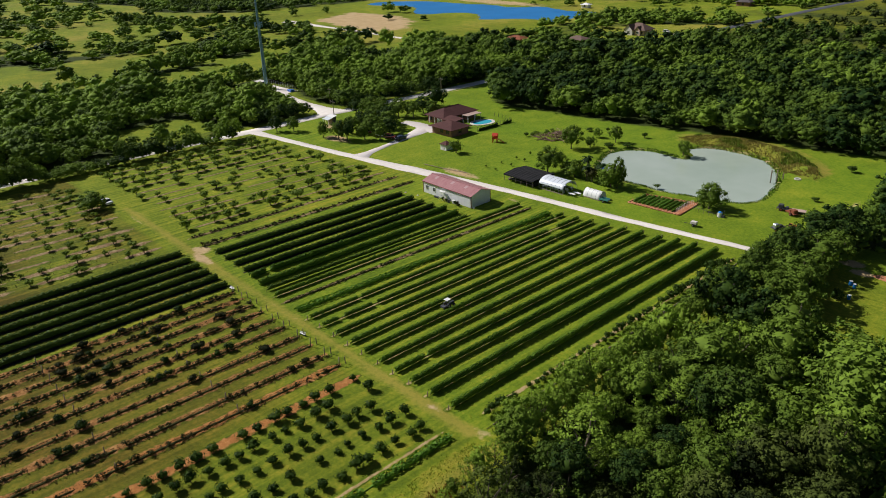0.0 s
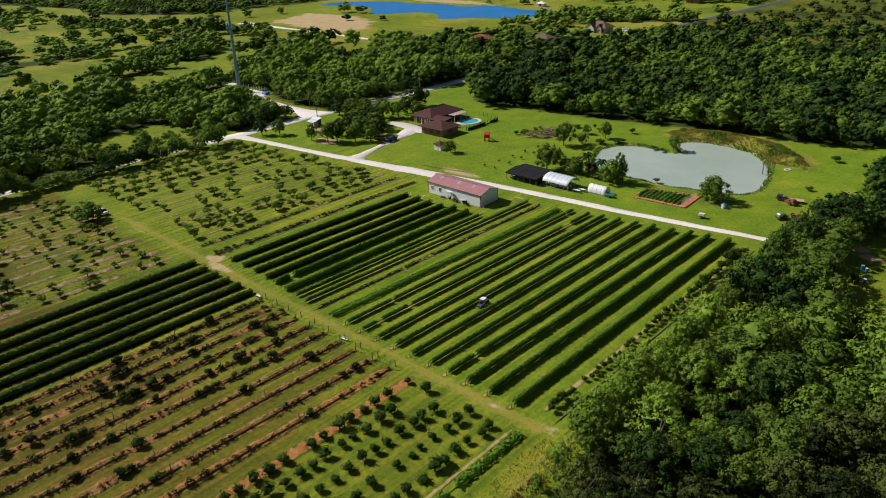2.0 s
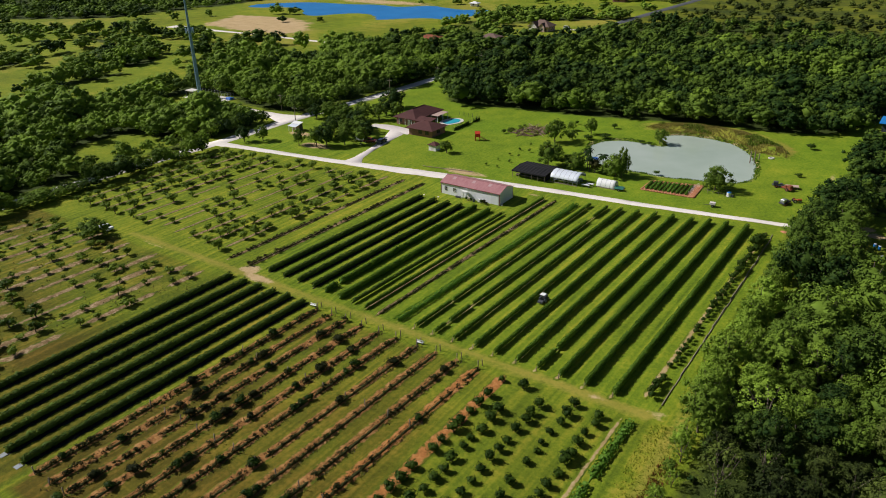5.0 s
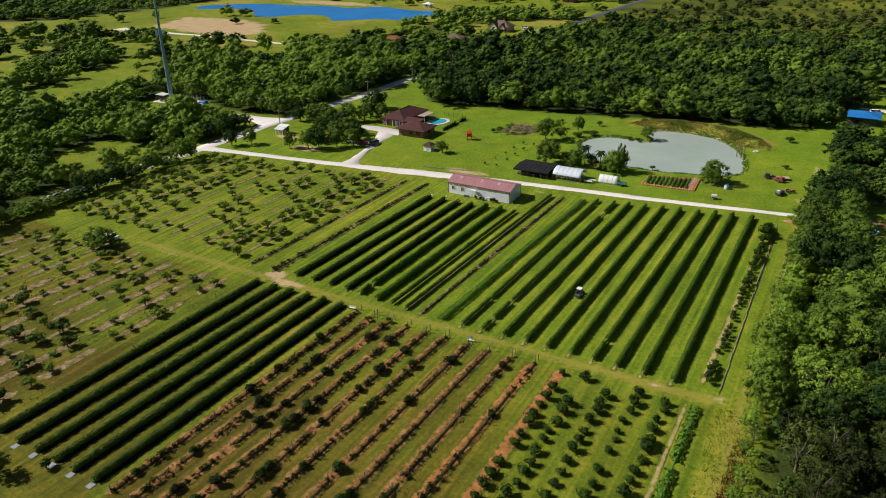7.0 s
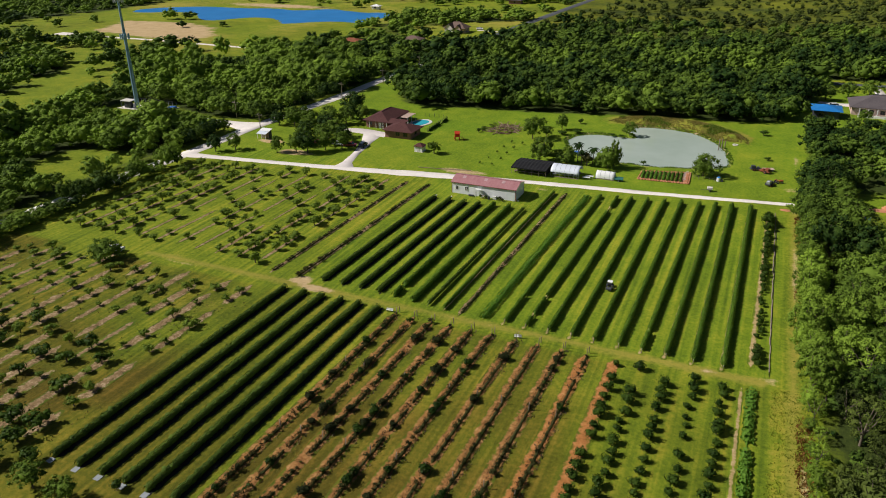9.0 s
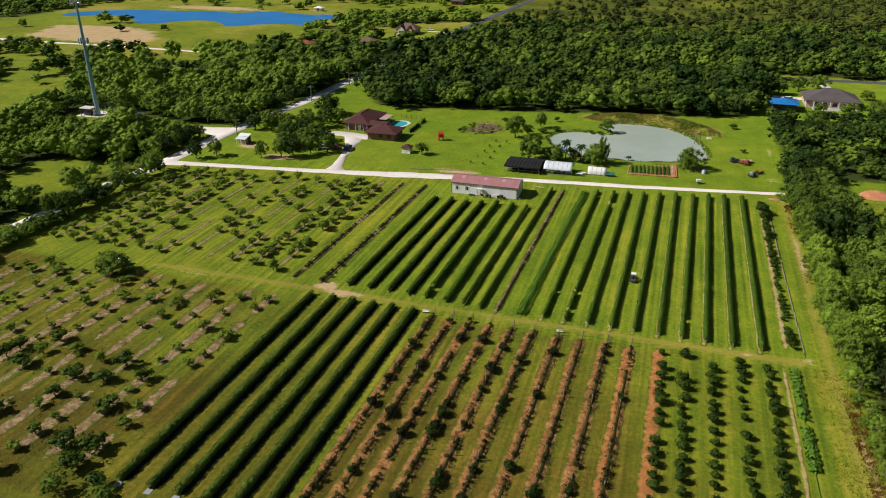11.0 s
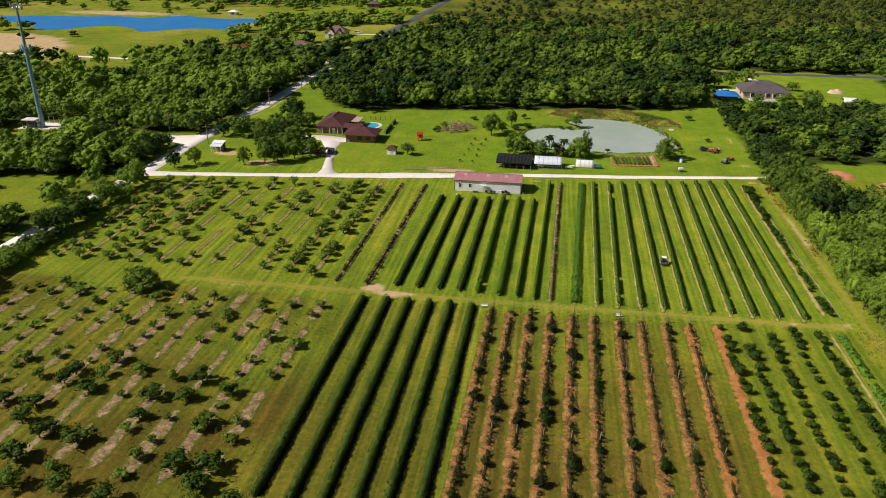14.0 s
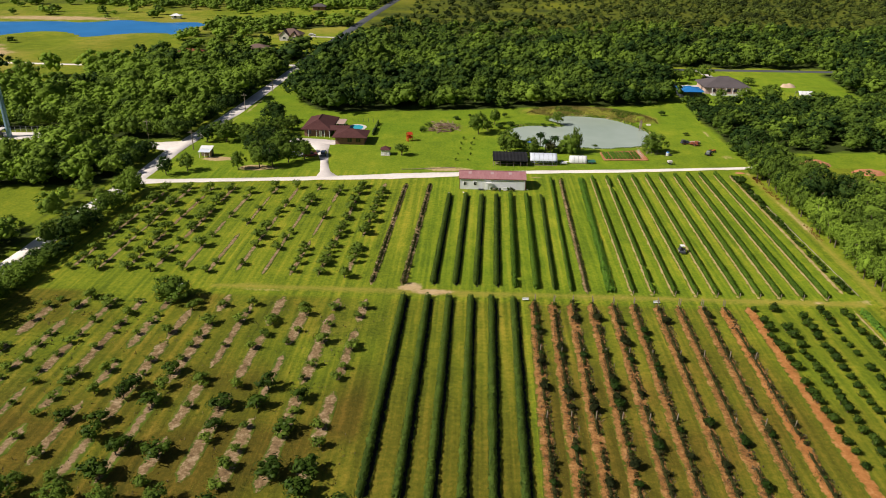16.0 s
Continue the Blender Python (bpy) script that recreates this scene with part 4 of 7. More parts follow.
planted_row("vine_row", 20.6, -60.1, 22.2, -4.1, 0.7, 1.05, 0.3, 48, 0.26, M_HEDGE, 53, "thin vine row with gaps", "vine rows", gaps=0.2, stem=1.5)
planted_row("vine_row", 24.0, -60.4, 26.1, 9.8, 0.65, 1.05, 0.3, 48, 0.26, M_VINE, 54, "thin green vine row", "vine rows", soil=M_PALE, soil_w=0.7, stem=1.5)
planted_row("leafy_vegetable_row", 32.1, -60.4, 35.0, 10.5, 1.6, 0.7, 0.02, 46, 0.46, M_GREEN, 55, "bright green leafy vegetable row", "", soil=M_PALE, soil_w=1.3, gaps=0.06, core=0.5)
VINES = [(36.5, 38.3, 11.7), (40.6, 42.7, 12.2), (44.9, 46.3, 13), (49.2, 50.4, 13.8), (53.3, 54.6, 14.6), (57.7, 58.8, 15.1), (61.7, 63.2, 15.8), (65.8, 67.1, 16.7), (70.3, 71.0, 17.4), (75.1, 75.5, 17.8)]
for i, (a, b, top) in enumerate(VINES):
    planted_row("vine_row", a, -60.2, b, top, 0.74 + 0.025 * i, 0.98 + 0.03 * i, 0.30, 60 + 3 * i, 0.27, M_VINE, 60 + i, "green vine row on a pale soil bed", "vine rows", soil=M_PALE, soil_w=0.95, gaps=0.07 if i in (2, 3) else 0.03, stem=1.4, soil_off=-0.28, end_posts=True)
# lower field hedges on ground fabric, pale at the south ends, blackened for hedge shade
M_FABRIC = painted("pale_ground_fabric", (0.24, 0.26, 0.28), (0.40, 0.42, 0.43), 3, 0.8, bump=0.2)
for i, x in enumerate((-9.6, -4.8, -0.6, 3.7, 7.8, 12.1)):
    row = planted_row("hedge_row", x - 0.7, -120.6, x, -64.5, 1.15, 1.14, 0.16, 125, 0.22, M_HEDGE, 80 + i, "dense dark green trained hedge row", "hedge rows of the lower field", stem=1.2, soil=M_FABRIC_SHADE, soil_w=1.5, soil_off=0.55)
    part("fabric_end", boxes((-0.4, -1.0, 0.03, 0.6, 0.0, 0.09), bevel=0.02), M_FABRIC, row, "pale grey ground fabric")


def bush_shape(seed, lobes, leaves, size, h0, spread, rad, core=0.75, trunk=0.05, fork=0.3):
    r = np.random.default_rng(seed)
    C = []
    for i in range(lobes):
        a = i * 2.4 + r.uniform(-0.5, 0.5)
        d = spread * math.sqrt((i + 0.5) / lobes) * r.uniform(0.8, 1.2)
        C.append((d * math.cos(a), d * math.sin(a), h0 + r.uniform(-0.14, 0.14)))
    C = np.array(C)
    return limb_mesh(r, trunk, fork, C, 5), lobe_crown(r, C, [rad * r.uniform(0.75, 1.25) for _ in C], leaves, size, 1, core)


ORCHARD = [bush_shape(400 + i, 7, 280, 0.115, 0.56, 0.31, 0.23, 0.6, 0.045, 0.2) for i in range(6)]
CITRUS = [bush_shape(420 + i, 6, 260, 0.13, 0.55, 0.22, 0.28, 0.6, 0.05, 0.25) for i in range(5)]
SHRUBS = [bush_shape(440 + i, 4, 75, 0.19, 0.5, 0.28, 0.24, 0.3, 0.05, 0.2) for i in range(6)]

# shrub beds: upper field brown rows, then the ten of the lower field
SHRUB_MESH = []
for _, (cv, cf) in SHRUBS:
    for tone in (0.2, 0.7):
        SHRUB_MESH.append(mesh_np("shrub", cv, [cf], M_SHRUB, {"tone": np.full(len(cv), tone)}))
        SHRUB_MESH.append(mesh_np("shrub", cv, [cf], M_CITRUS if tone < 0.5 and len(SHRUB_MESH) < 10 else M_SHRUB, {"tone": np.full(len(cv), 0.45)}))

OVERGROWN = [mesh_np("overgrown_shrub", CITRUS[i][1][0], [CITRUS[i][1][1]], M_SHRUB if i % 2 else M_CITRUS, {"tone": np.full(len(CITRUS[i][1][0]), 0.12)}) for i in range(4)]


def shrub_row(x0, y0, x1, y1, soil, soil_w, gap, hmin, hmax, label, seed, soil_off=-0.45, miss=0.14, clumps=0.0, posts=0, big=0):
    r = np.random.default_rng(seed)
    ob = empty("shrub_row", Matrix.Translation((x0, y0, 0)))
    dx, dy = x1 - x0, y1 - y0
    strip("soil_bed", soil_off, -0.5, dx + soil_off, dy + 0.4, soil_w, soil, ob, "bare reddish-brown soil bed")
    V, F, T = row_foliage(0, 0.3, dx, dy - 0.3, 1.0, 0.4 * hmax, 0.02, 34, 0.18, seed + 900, 0.4, 0.3)
    tagged(kid("undergrowth", mesh_np("undergrowth", V, [F], M_SHRUB, {"tone": T + 0.3}), ob, label="dry brown canes"), kind="stuff")
    for s in np.arange(0.6, dy, gap):
        if r.random() < miss:
            continue
        f = (s + r.uniform(-0.3, 0.3)) / dy
        h = r.uniform(hmin, hmax) * (1.45 if patchy(s + seed * 13, seed * 5.0, 5) < clumps else 1)
        kid("shrub", SHRUB_MESH[r.integers(0, len(SHRUB_MESH))], ob, Matrix.LocRotScale((f * dx + r.uniform(-0.15, 0.15), f * dy, 0), Euler((0, 0, r.uniform(0, 6.28))), (h * 1.18, h * 1.18, h)))
    for s in r.uniform(3, dy - 3, big):
        h = r.uniform(1.2, 1.9)
        kid("overgrown_shrub", OVERGROWN[r.integers(0, len(OVERGROWN))], ob, Matrix.LocRotScale((s / dy * dx, s, -0.1), Euler((0, 0, r.uniform(0, 6.28))), (h * 1.2, h * 1.6, h)), "dark overgrown shrub")
    if posts:
        for y in np.linspace(0.2, dy - 0.2, posts):
            kid("post", POST, ob, Matrix.LocRotScale((y / dy * dx, y, -0.05), Euler((r.normal(0, 0.05), r.normal(0, 0.05), 0.2)), (1, 1, r.uniform(1.4, 1.8))))
    return tagged(ob, label, "crop row", "shrub rows")


shrub_row(-16.8, -59.4, -15.1, 3.4, M_MULCH, 1.5, 1.15, 0.6, 1.0, "low dark shrubs on a grey mulched bed", 1, 0.0)
shrub_row(-10.3, -59.4, -8.3, 3.4, M_MULCH, 1.6, 1.1, 0.7, 1.15, "low dark shrubs on a grey mulched bed", 2, 0.0, clumps=0.25)
shrub_row(27.6, -60.6, 29.3, 10.2, M_MULCH, 1.4, 1.0, 0.55, 0.95, "dry brown shrubs on a mulched bed", 3, -0.25)
LOW = [16.4, 20.1, 23.8, 27.7, 31.8, 35.8, 40.5, 44.6, 49.0, 53.3]
for i, x in enumerate(LOW):
    shrub_row(x - 1.2, -120.8, x, -65.3, M_ORANGE if i == 9 else M_BROWN, 2.3, 0.85, 0.5, 1.05, "dry brown and green shrubs on reddish soil", 10 + i, -0.3, 0.08 + 0.045 * i, clumps=0.4 if i < 5 else 0.22, posts=4, big=(4, 6, 7, 8, 8, 7, 5, 3, 2, 1)[i])
ob = empty("soil_row", Matrix.Translation((57.5, -121, 0)))
strip("soil_bed", 0.3, 0, 0.5, 56.5, 2.4, M_ORANGE, ob, "bare orange soil bed")
tagged(ob, "bare orange soil bed beside citrus trees", "crop row")

edging = empty("bed_edging", Matrix.Translation((82.2, -58.5, 0)))
for k in range(25):
    x, y = -0.028 * k + rng.normal(0, 0.05), 3.02 * k
    part("log", tube([(x, y, 0.07), (x - 0.03 + rng.normal(0, 0.05), y + 2.85, 0.08)], 0.10, 6), M_WOOD_GREY, edging)
tagged(edging, "weathered log edging along the shrub bed", "edging")

# citrus block
for k, x in enumerate((58.6, 62.2, 66.6, 71.2, 75.6)):
    for j, y in enumerate(np.arange(-66.5, -121, -2.45)):
        if rng.random() < (0.14 if k == 0 else 0.07) or (k == 1 and -72 < y < -68):
            continue
        h = rng.uniform(1.45, 2.45)
        plant("citrus_tree", CITRUS, int(rng.integers(0, 5)), M_CITRUS, x + rng.uniform(-0.3, 0.3), y + rng.uniform(-0.4, 0.4), h, h * rng.uniform(0.95, 1.25), "small round dark green citrus tree", "citrus trees", z=-0.35, tone=float(rng.choice([0.2, 0.4, 0.6])))
planted_row("leafy_vegetable_row", 80.0, -121, 79.8, -65, 1.4, 0.6, 0.02, 34, 0.55, M_GREEN, 90, "broad-leaved green vegetable row", "", soil=M_PALE, soil_w=0.9, soil_off=-1.5, gaps=0.36, core=0.5)
ob = empty("shrub_row", Matrix.Translation((79.9, -58.5, 0)))
strip("soil_bed", -0.6, 0, -0.1, 76.5, 1.3, M_PALE, ob, "pale mulched bed")
for y in np.arange(0.8, 76, 1.25):
    thick = float(patchy(y, 3.0, 7))
    if rng.random() > 0.75 + 0.9 * thick:
        continue
    h = rng.uniform(1.1, 1.8) * (0.8 + 1.4 * thick)
    i = int(rng.integers(0, 5))
    kid("shrub", tree_meshes("citrus_tree", i, CITRUS[i], M_CITRUS, 0.4)[1], ob, Matrix.LocRotScale((rng.uniform(-0.2, 0.5), y, -0.1), Euler((0, 0, rng.uniform(0, 6))), (h, h, h)))
tagged(ob, "mixed green shrubs on a pale mulched bed", "crop row", "shrub rows")

# orchards: vase-shaped trees on mulched strips
for k in range(12):
    x = -17.2 - 5.45 * k
    ob = empty("mulch_row", Matrix.Translation((x, -120.5 + (k > 6) * 2, 0)))
    top = 54.5 if k < 8 else 50
    y0 = rng.uniform(0, 3)
    while y0 < top - 3:
        y1 = min(top, y0 + rng.uniform(7, 26))
        f0, f1 = y0 / top, y1 / top
        strip("soil_bed", -1.2 + 1.5 * f0, y0, -1.2 + 1.5 * f1, y1, rng.uniform(1.7, 2.7), M_MULCH if rng.random() < (0.8 if k < 7 else 0.45) else M_MULCH_THIN, ob)
        y0 = y1 + rng.uniform(0.2, 3.5)
    tagged(ob, "pale mulch strip under fruit trees", "mulch strip", "mulch strips")
    for y in np.arange(-119.0, -67, 4.1):
        if rng.random() < 0.24:
            continue
        f = (y + 120) / 54
        h = 1.1 + 2.1 * rng.beta(2, 2) + (1.3 if y < -95 and k < 8 and rng.random() < 0.6 else 0)
        plant("fruit_tree", ORCHARD, int(rng.integers(0, 6)), M_CITRUS if h > 3 else M_ORCHARD, x - 1.0 + 1.4 * f + rng.uniform(-0.7, 0.7), y + rng.uniform(-1.6, 1.6), h * rng.uniform(0.7, 0.95), h * rng.uniform(0.9, 1.3), "open-crowned fruit tree with forked grey trunk", "fruit trees", tone=float(rng.choice([0.4, 0.6, 0.8])))
for k in range(11):
    x = -22.0 - 5.9 * k
    ob = empty("mulch_row", Matrix.Translation((x, -57.5, 0)))
    top = np.interp(x, ROAD_X[0], ROAD_X[1]) - 5.5
    y0, full = rng.uniform(0, 2), top + 57.5
    while y0 < full - 3:
        y1 = min(full, y0 + rng.uniform(6, 24))
        f0, f1 = y0 / full, y1 / full
        strip("soil_bed", -0.6 + 1.5 * f0, y0, -0.6 + 1.5 * f1, y1, rng.uniform(0.9, 1.5), M_MULCH if rng.random() < 0.35 else M_MULCH_THIN, ob)
        y0 = y1 + rng.uniform(0.5, 5)
    tagged(ob, "thin mulch strip under fruit trees", "mulch strip", "mulch strips")
    dense = k in (0, 1) or k >= 7
    for y in np.arange(-56, top, 3.0 if dense else 4.4):
        if rng.random() < (0.2 if dense else 0.48):
            continue
        f = (y + 57.5) / 57
        h = 1.7 + 1.9 * rng.beta(2, 2)
        plant("fruit_tree", ORCHARD, int(rng.integers(0, 6)), M_ORCHARD, x - 0.6 + 1.5 * f + rng.uniform(-0.4, 0.4), y + rng.uniform(-1.2, 1.2), h * rng.uniform(0.8, 1.0), h * rng.uniform(0.95, 1.3), "open-crowned fruit tree with forked grey trunk", "fruit trees", tone=float(rng.choice([0.4, 0.6, 0.8])))
# ---- building materials ----


def tin(name, c1, c2, ribs, axis, rough=0.45):
    """Ribbed sheet metal: tone patches, streaks down the sheet and a rib relief."""
    m, n, l, b = material(name, rough, 0.0, 0.4)
    f1, f2 = noise_tex(n, l, 0.7, 4), noise_tex(n, l, 2.0, 4, 0.6, (1, 1, 0.15) if axis == "wall" else (1, 0.12, 1))
    f = math_node(n, l, "ADD", math_node(n, l, "MULTIPLY", f1, 0.5), math_node(n, l, "MULTIPLY", f2, 0.5))
    l.new(ramp(n, l, f, [(0.3, c1), (0.7, c2)]), b.inputs["Base Color"])
    w = n.new("ShaderNodeTexWave")
    w.inputs["Scale"].default_value, w.bands_direction = ribs, "X"
    g = n.new("ShaderNodeNewGeometry")
    l.new(g.outputs["Position"], w.inputs["Vector"])
    bumped(n, l, b, w.outputs["Fac"], 0.25, 0.03)
    return m


M_TIN = tin("white_sheet_metal", (0.74, 0.75, 0.77), (0.86, 0.86, 0.87), 1.05, "wall")
M_TIN_DOOR = tin("grey_white_sheet_metal", (0.68, 0.70, 0.73), (0.80, 0.81, 0.83), 2.1, "wall")
M_ROOF = tin("faded_red_sheet_metal", (0.32, 0.135, 0.14), (0.43, 0.225, 0.225), 1.05, "roof")
M_SKYLIGHT = painted("pale_skylight_plastic", (0.40, 0.25, 0.25), (0.49, 0.345, 0.34), 1.5, 0.4)
M_TRIM = painted("dark_red_trim", (0.16, 0.045, 0.045), (0.24, 0.08, 0.08), 3, 0.5)
M_SHINGLE = painted("maroon_shingles", (0.055, 0.017, 0.017), (0.115, 0.044, 0.038), 2.0, 0.85, bump=0.4)
M_SHINGLE_GREY = painted("grey_brown_shingles", (0.07, 0.058, 0.062), (0.13, 0.11, 0.11), 2.0, 0.85, bump=0.4)
M_SHINGLE_BROWN = painted("brown_shingles", (0.12, 0.075, 0.06), (0.21, 0.14, 0.11), 2.0, 0.85, bump=0.4)
M_BRICK = painted("brick_wall", (0.20, 0.10, 0.075), (0.34, 0.19, 0.14), 4, 0.9, bump=0.2)
M_STUCCO = painted("pale_wall", (0.62, 0.57, 0.52), (0.74, 0.70, 0.65), 2, 0.85)
M_PINK = painted("pale_pink_brick", (0.48, 0.33, 0.27), (0.60, 0.45, 0.38), 3, 0.9)
M_WHITE = painted("white_paint", (0.72, 0.72, 0.70), (0.84, 0.84, 0.82), 3, 0.5)
M_BLUE_ROOF = painted("blue_sheet_metal", (0.015, 0.14, 0.42), (0.03, 0.22, 0.55), 1.2, 0.4)
M_BLUE = painted("blue_tarp", (0.02, 0.09, 0.45), (0.05, 0.18, 0.62), 2, 0.5)
M_CLOTH = painted("black_shade_cloth", (0.006, 0.006, 0.007), (0.018, 0.018, 0.02), 2, 0.9)
M_PLASTIC = painted("white_greenhouse_film", (0.62, 0.67, 0.74), (0.76, 0.80, 0.85), 1.4, 0.35, spec=0.5)
M_STEEL = painted("galvanised_steel", (0.36, 0.38, 0.40), (0.52, 0.54, 0.56), 4, 0.4, metal=0.7)
M_MAST = painted("blue_grey_mast_steel", (0.17, 0.29, 0.38), (0.26, 0.40, 0.50), 1.0, 0.45, metal=0.3)
M_BLACK = painted("dark_rubber", (0.012, 0.012, 0.013), (0.035, 0.034, 0.033), 6, 0.8)
M_RUST = painted("rusty_red_steel", (0.16, 0.045, 0.022), (0.34, 0.11, 0.05), 4, 0.8, bump=0.3)
M_ORANGE_PAINT = painted("faded_orange_paint", (0.42, 0.10, 0.025), (0.62, 0.19, 0.06), 3, 0.5)
M_RED = painted("red_paint", (0.45, 0.035, 0.015), (0.62, 0.075, 0.03), 3, 0.45)
M_DARK_METAL = painted("dark_machinery", (0.03, 0.035, 0.045), (0.085, 0.09, 0.10), 4, 0.6)
M_TEAL = painted("teal_paint", (0.06, 0.26, 0.24), (0.12, 0.38, 0.34), 3, 0.5)
M_PATIO = painted("beige_patio_roof", (0.42, 0.29, 0.235), (0.54, 0.40, 0.33), 1.5, 0.7)
M_TERRACOTTA = painted("terracotta_brick", (0.40, 0.15, 0.065), (0.54, 0.26, 0.13), 2.5, 0.9, bump=0.3, var=0.4)
M_RED_EARTH = painted("red_earth", (0.40, 0.14, 0.06), (0.58, 0.28, 0.15), 0.8, 0.95, bump=0.6)
M_SAND = painted("pale_sandy_earth", (0.40, 0.27, 0.16), (0.62, 0.46, 0.32), 0.8, 0.95, bump=0.6)
M_DEADWOOD = painted("dead_branches", (0.13, 0.075, 0.05), (0.36, 0.25, 0.18), 4, 0.95, bump=0.3, var=0.6)
M_POOL_TILE = painted("pale_pool_deck", (0.55, 0.53, 0.48), (0.68, 0.66, 0.60), 1.5, 0.7)
M_POOL = water_material("turquoise_pool_water", (0.03, 0.34, 0.44), (0.06, 0.46, 0.55), 0.05, 2.0)


def glass_material():
    m, n, l, b = material("dark_window_glass", 0.06, 0, 0.6)
    l.new(ramp(n, l, noise_tex(n, l, 1.5, 2), [(0.3, (0.010, 0.013, 0.016)), (0.7, (0.03, 0.036, 0.042))]), b.inputs["Base Color"])
    return m


M_GLASS = glass_material()


def slab(points, thick, bm=None):
    """A flat panel of four or more corners, thickened downwards."""
    bm = bm or bmesh.new()
    hi = [bm.verts.new(p) for p in points]
    lo = [bm.verts.new((p[0], p[1], p[2] - thick)) for p in points]
    n = len(points)
    fs = [bm.faces.new(hi), bm.faces.new(lo[::-1])] + [bm.faces.new((lo[i], lo[(i + 1) % n], hi[(i + 1) % n], hi[i])) for i in range(n)]
    bmesh.ops.recalc_face_normals(bm, faces=fs)
    return bm


def window(parent, x, y, z, w, h, face="y-", frame_mat=None):
    """A framed pane set 3 cm proud of a wall face."""
    s = {"y-": (0, -1), "y+": (0, 1), "x-": (-1, 0), "x+": (1, 0)}[face]
    px, py = s
    fr = bmesh.new()
    t = 0.09
    for a0, a1, z0, z1 in ((-w / 2 - t, w / 2 + t, h, h + t), (-w / 2 - t, w / 2 + t, -t, 0), (-w / 2 - t, -w / 2, 0, h), (w / 2, w / 2 + t, 0, h), (-0.03, 0.03, 0, h)):
        if py:
            boxes((x + a0, y, z + z0, x + a1, y + py * 0.07, z + z1), bm=fr)
        else:
            boxes((x, y + a0, z + z0, x + px * 0.07, y + a1, z + z1), bm=fr)
    win = part("window", fr, frame_mat or M_WHITE, parent)
    if py:
        pane = boxes((x - w / 2, y, z, x + w / 2, y + py * 0.035, z + h))
    else:
        pane = boxes((x, y - w / 2, z, x + px * 0.035, y + w / 2, z + h))
    part("pane", pane, M_GLASS, win)
    return win


# ---- barn ----
def build_barn():
    L, D, E, R = 18.3, 7.0, 3.2, 4.35
    ob = empty("metal_barn")
    part("wall", boxes((0, 0, 0, L, 0.12, E)), M_TIN, ob)
    part("wall", boxes((0, D - 0.12, 0, L, D, E)), M_TIN, ob)
    for x in (0, L - 0.12):
        bm = bmesh.new()
        ring = [(0.12, 0), (D - 0.12, 0), (D - 0.12, E - 0.02), (D / 2, R - 0.1), (0.12, E - 0.02)]
        a, b = [bm.verts.new((x, y, z)) for y, z in ring], [bm.verts.new((x + 0.12, y, z)) for y, z in ring]
        bm.faces.new(a), bm.faces.new(b[::-1])
        for i in range(5):
            bm.faces.new((a[i], b[i], b[(i + 1) % 5], a[(i + 1) % 5]))
        bmesh.ops.recalc_face_normals(bm, faces=bm.faces[:])
        part("gable_wall", bm, M_TIN_DOOR, ob)
    for s in (0, 1):
        y0 = -0.25 if s == 0 else D + 0.25
        ez = E + 0.02 - 0.25 * (R - E) / (D / 2)
        slope = part("roof_slope", slab([(-0.22, y0, ez + 0.06), (L + 0.22, y0, ez + 0.06), (L + 0.22, D / 2, R), (-0.22, D / 2, R)], 0.06), M_ROOF, ob)
        for x in (2.4, 8.6, 13.6):
            y1, y2 = (1.9, 3.0) if s == 0 else (D - 1.9, D - 3.0)
            zf = lambda y: ez + 0.085 + (R - ez - 0.06) * (abs(y - y0) / (D / 2 + 0.25))
            part("skylight", slab([(x, y1, zf(y1)), (x + 0.85, y1, zf(y1)), (x + 0.85, y2, zf(y2)), (x, y2, zf(y2))], 0.03), M_SKYLIGHT, slope, "pale translucent roof panel")
    part("ridge_cap", boxes((-0.25, D / 2 - 0.2, R - 0.03, L + 0.25, D / 2 + 0.2, R + 0.05)), M_ROOF, ob)
    for x in (-0.03, L - 0.09):
        for y in (-0.03, D - 0.09):
            part("corner_trim", boxes((x, y, 0, x + 0.14, y + 0.14, E)), M_TRIM, ob)
    part("eave_trim", boxes((-0.22, -0.29, E - 0.16, L + 0.22, -0.23, E + 0.0)), M_TRIM, ob)
    for x in (1.55, 4.35):
        window(ob, x, 0, 1.15, 0.75, 1.05)
    door = part("door", boxes((6.3, -0.05, 0.05, 7.25, 0.0, 2.1)), M_WHITE, ob, "white entrance door")
    part("door_handle", boxes((7.08, -0.1, 1.0, 7.16, -0.05, 1.1)), M_STEEL, door)
    part("roller_door", boxes((15.7, -0.04, 0.03, 18.05, 0.0, 2.7)), M_TIN_DOOR, ob, "grey-white roller door")
    part("roller_door", boxes((L, 2.0, 0.03, L + 0.04, 5.2, 2.8)), M_TIN_DOOR, ob)
    tagged(ob, "white metal barn with a faded red roof beside the road", "barn")
    # clutter along the front
    arch = empty("garden_arch", Matrix.Translation((8.05, -1.0, 0)))
    for y in (0, 0.7):
        part("hoop", tube([(0.75 * math.cos(a), y, 1.5 + 0.75 * math.sin(a)) for a in np.linspace(0, math.pi, 9)], 0.05, 6), M_WHITE, arch)
        for x in (-0.75, 0.75):
            part("upright", tube([(x, y, 0), (x, y, 1.5)], 0.05, 6), M_WHITE, arch)
    part("canopy", boxes((-0.8, -0.05, 2.2, 0.8, 0.75, 2.26)), M_WHITE, arch)
    tagged(arch, "white garden arch before the barn door", "arch")
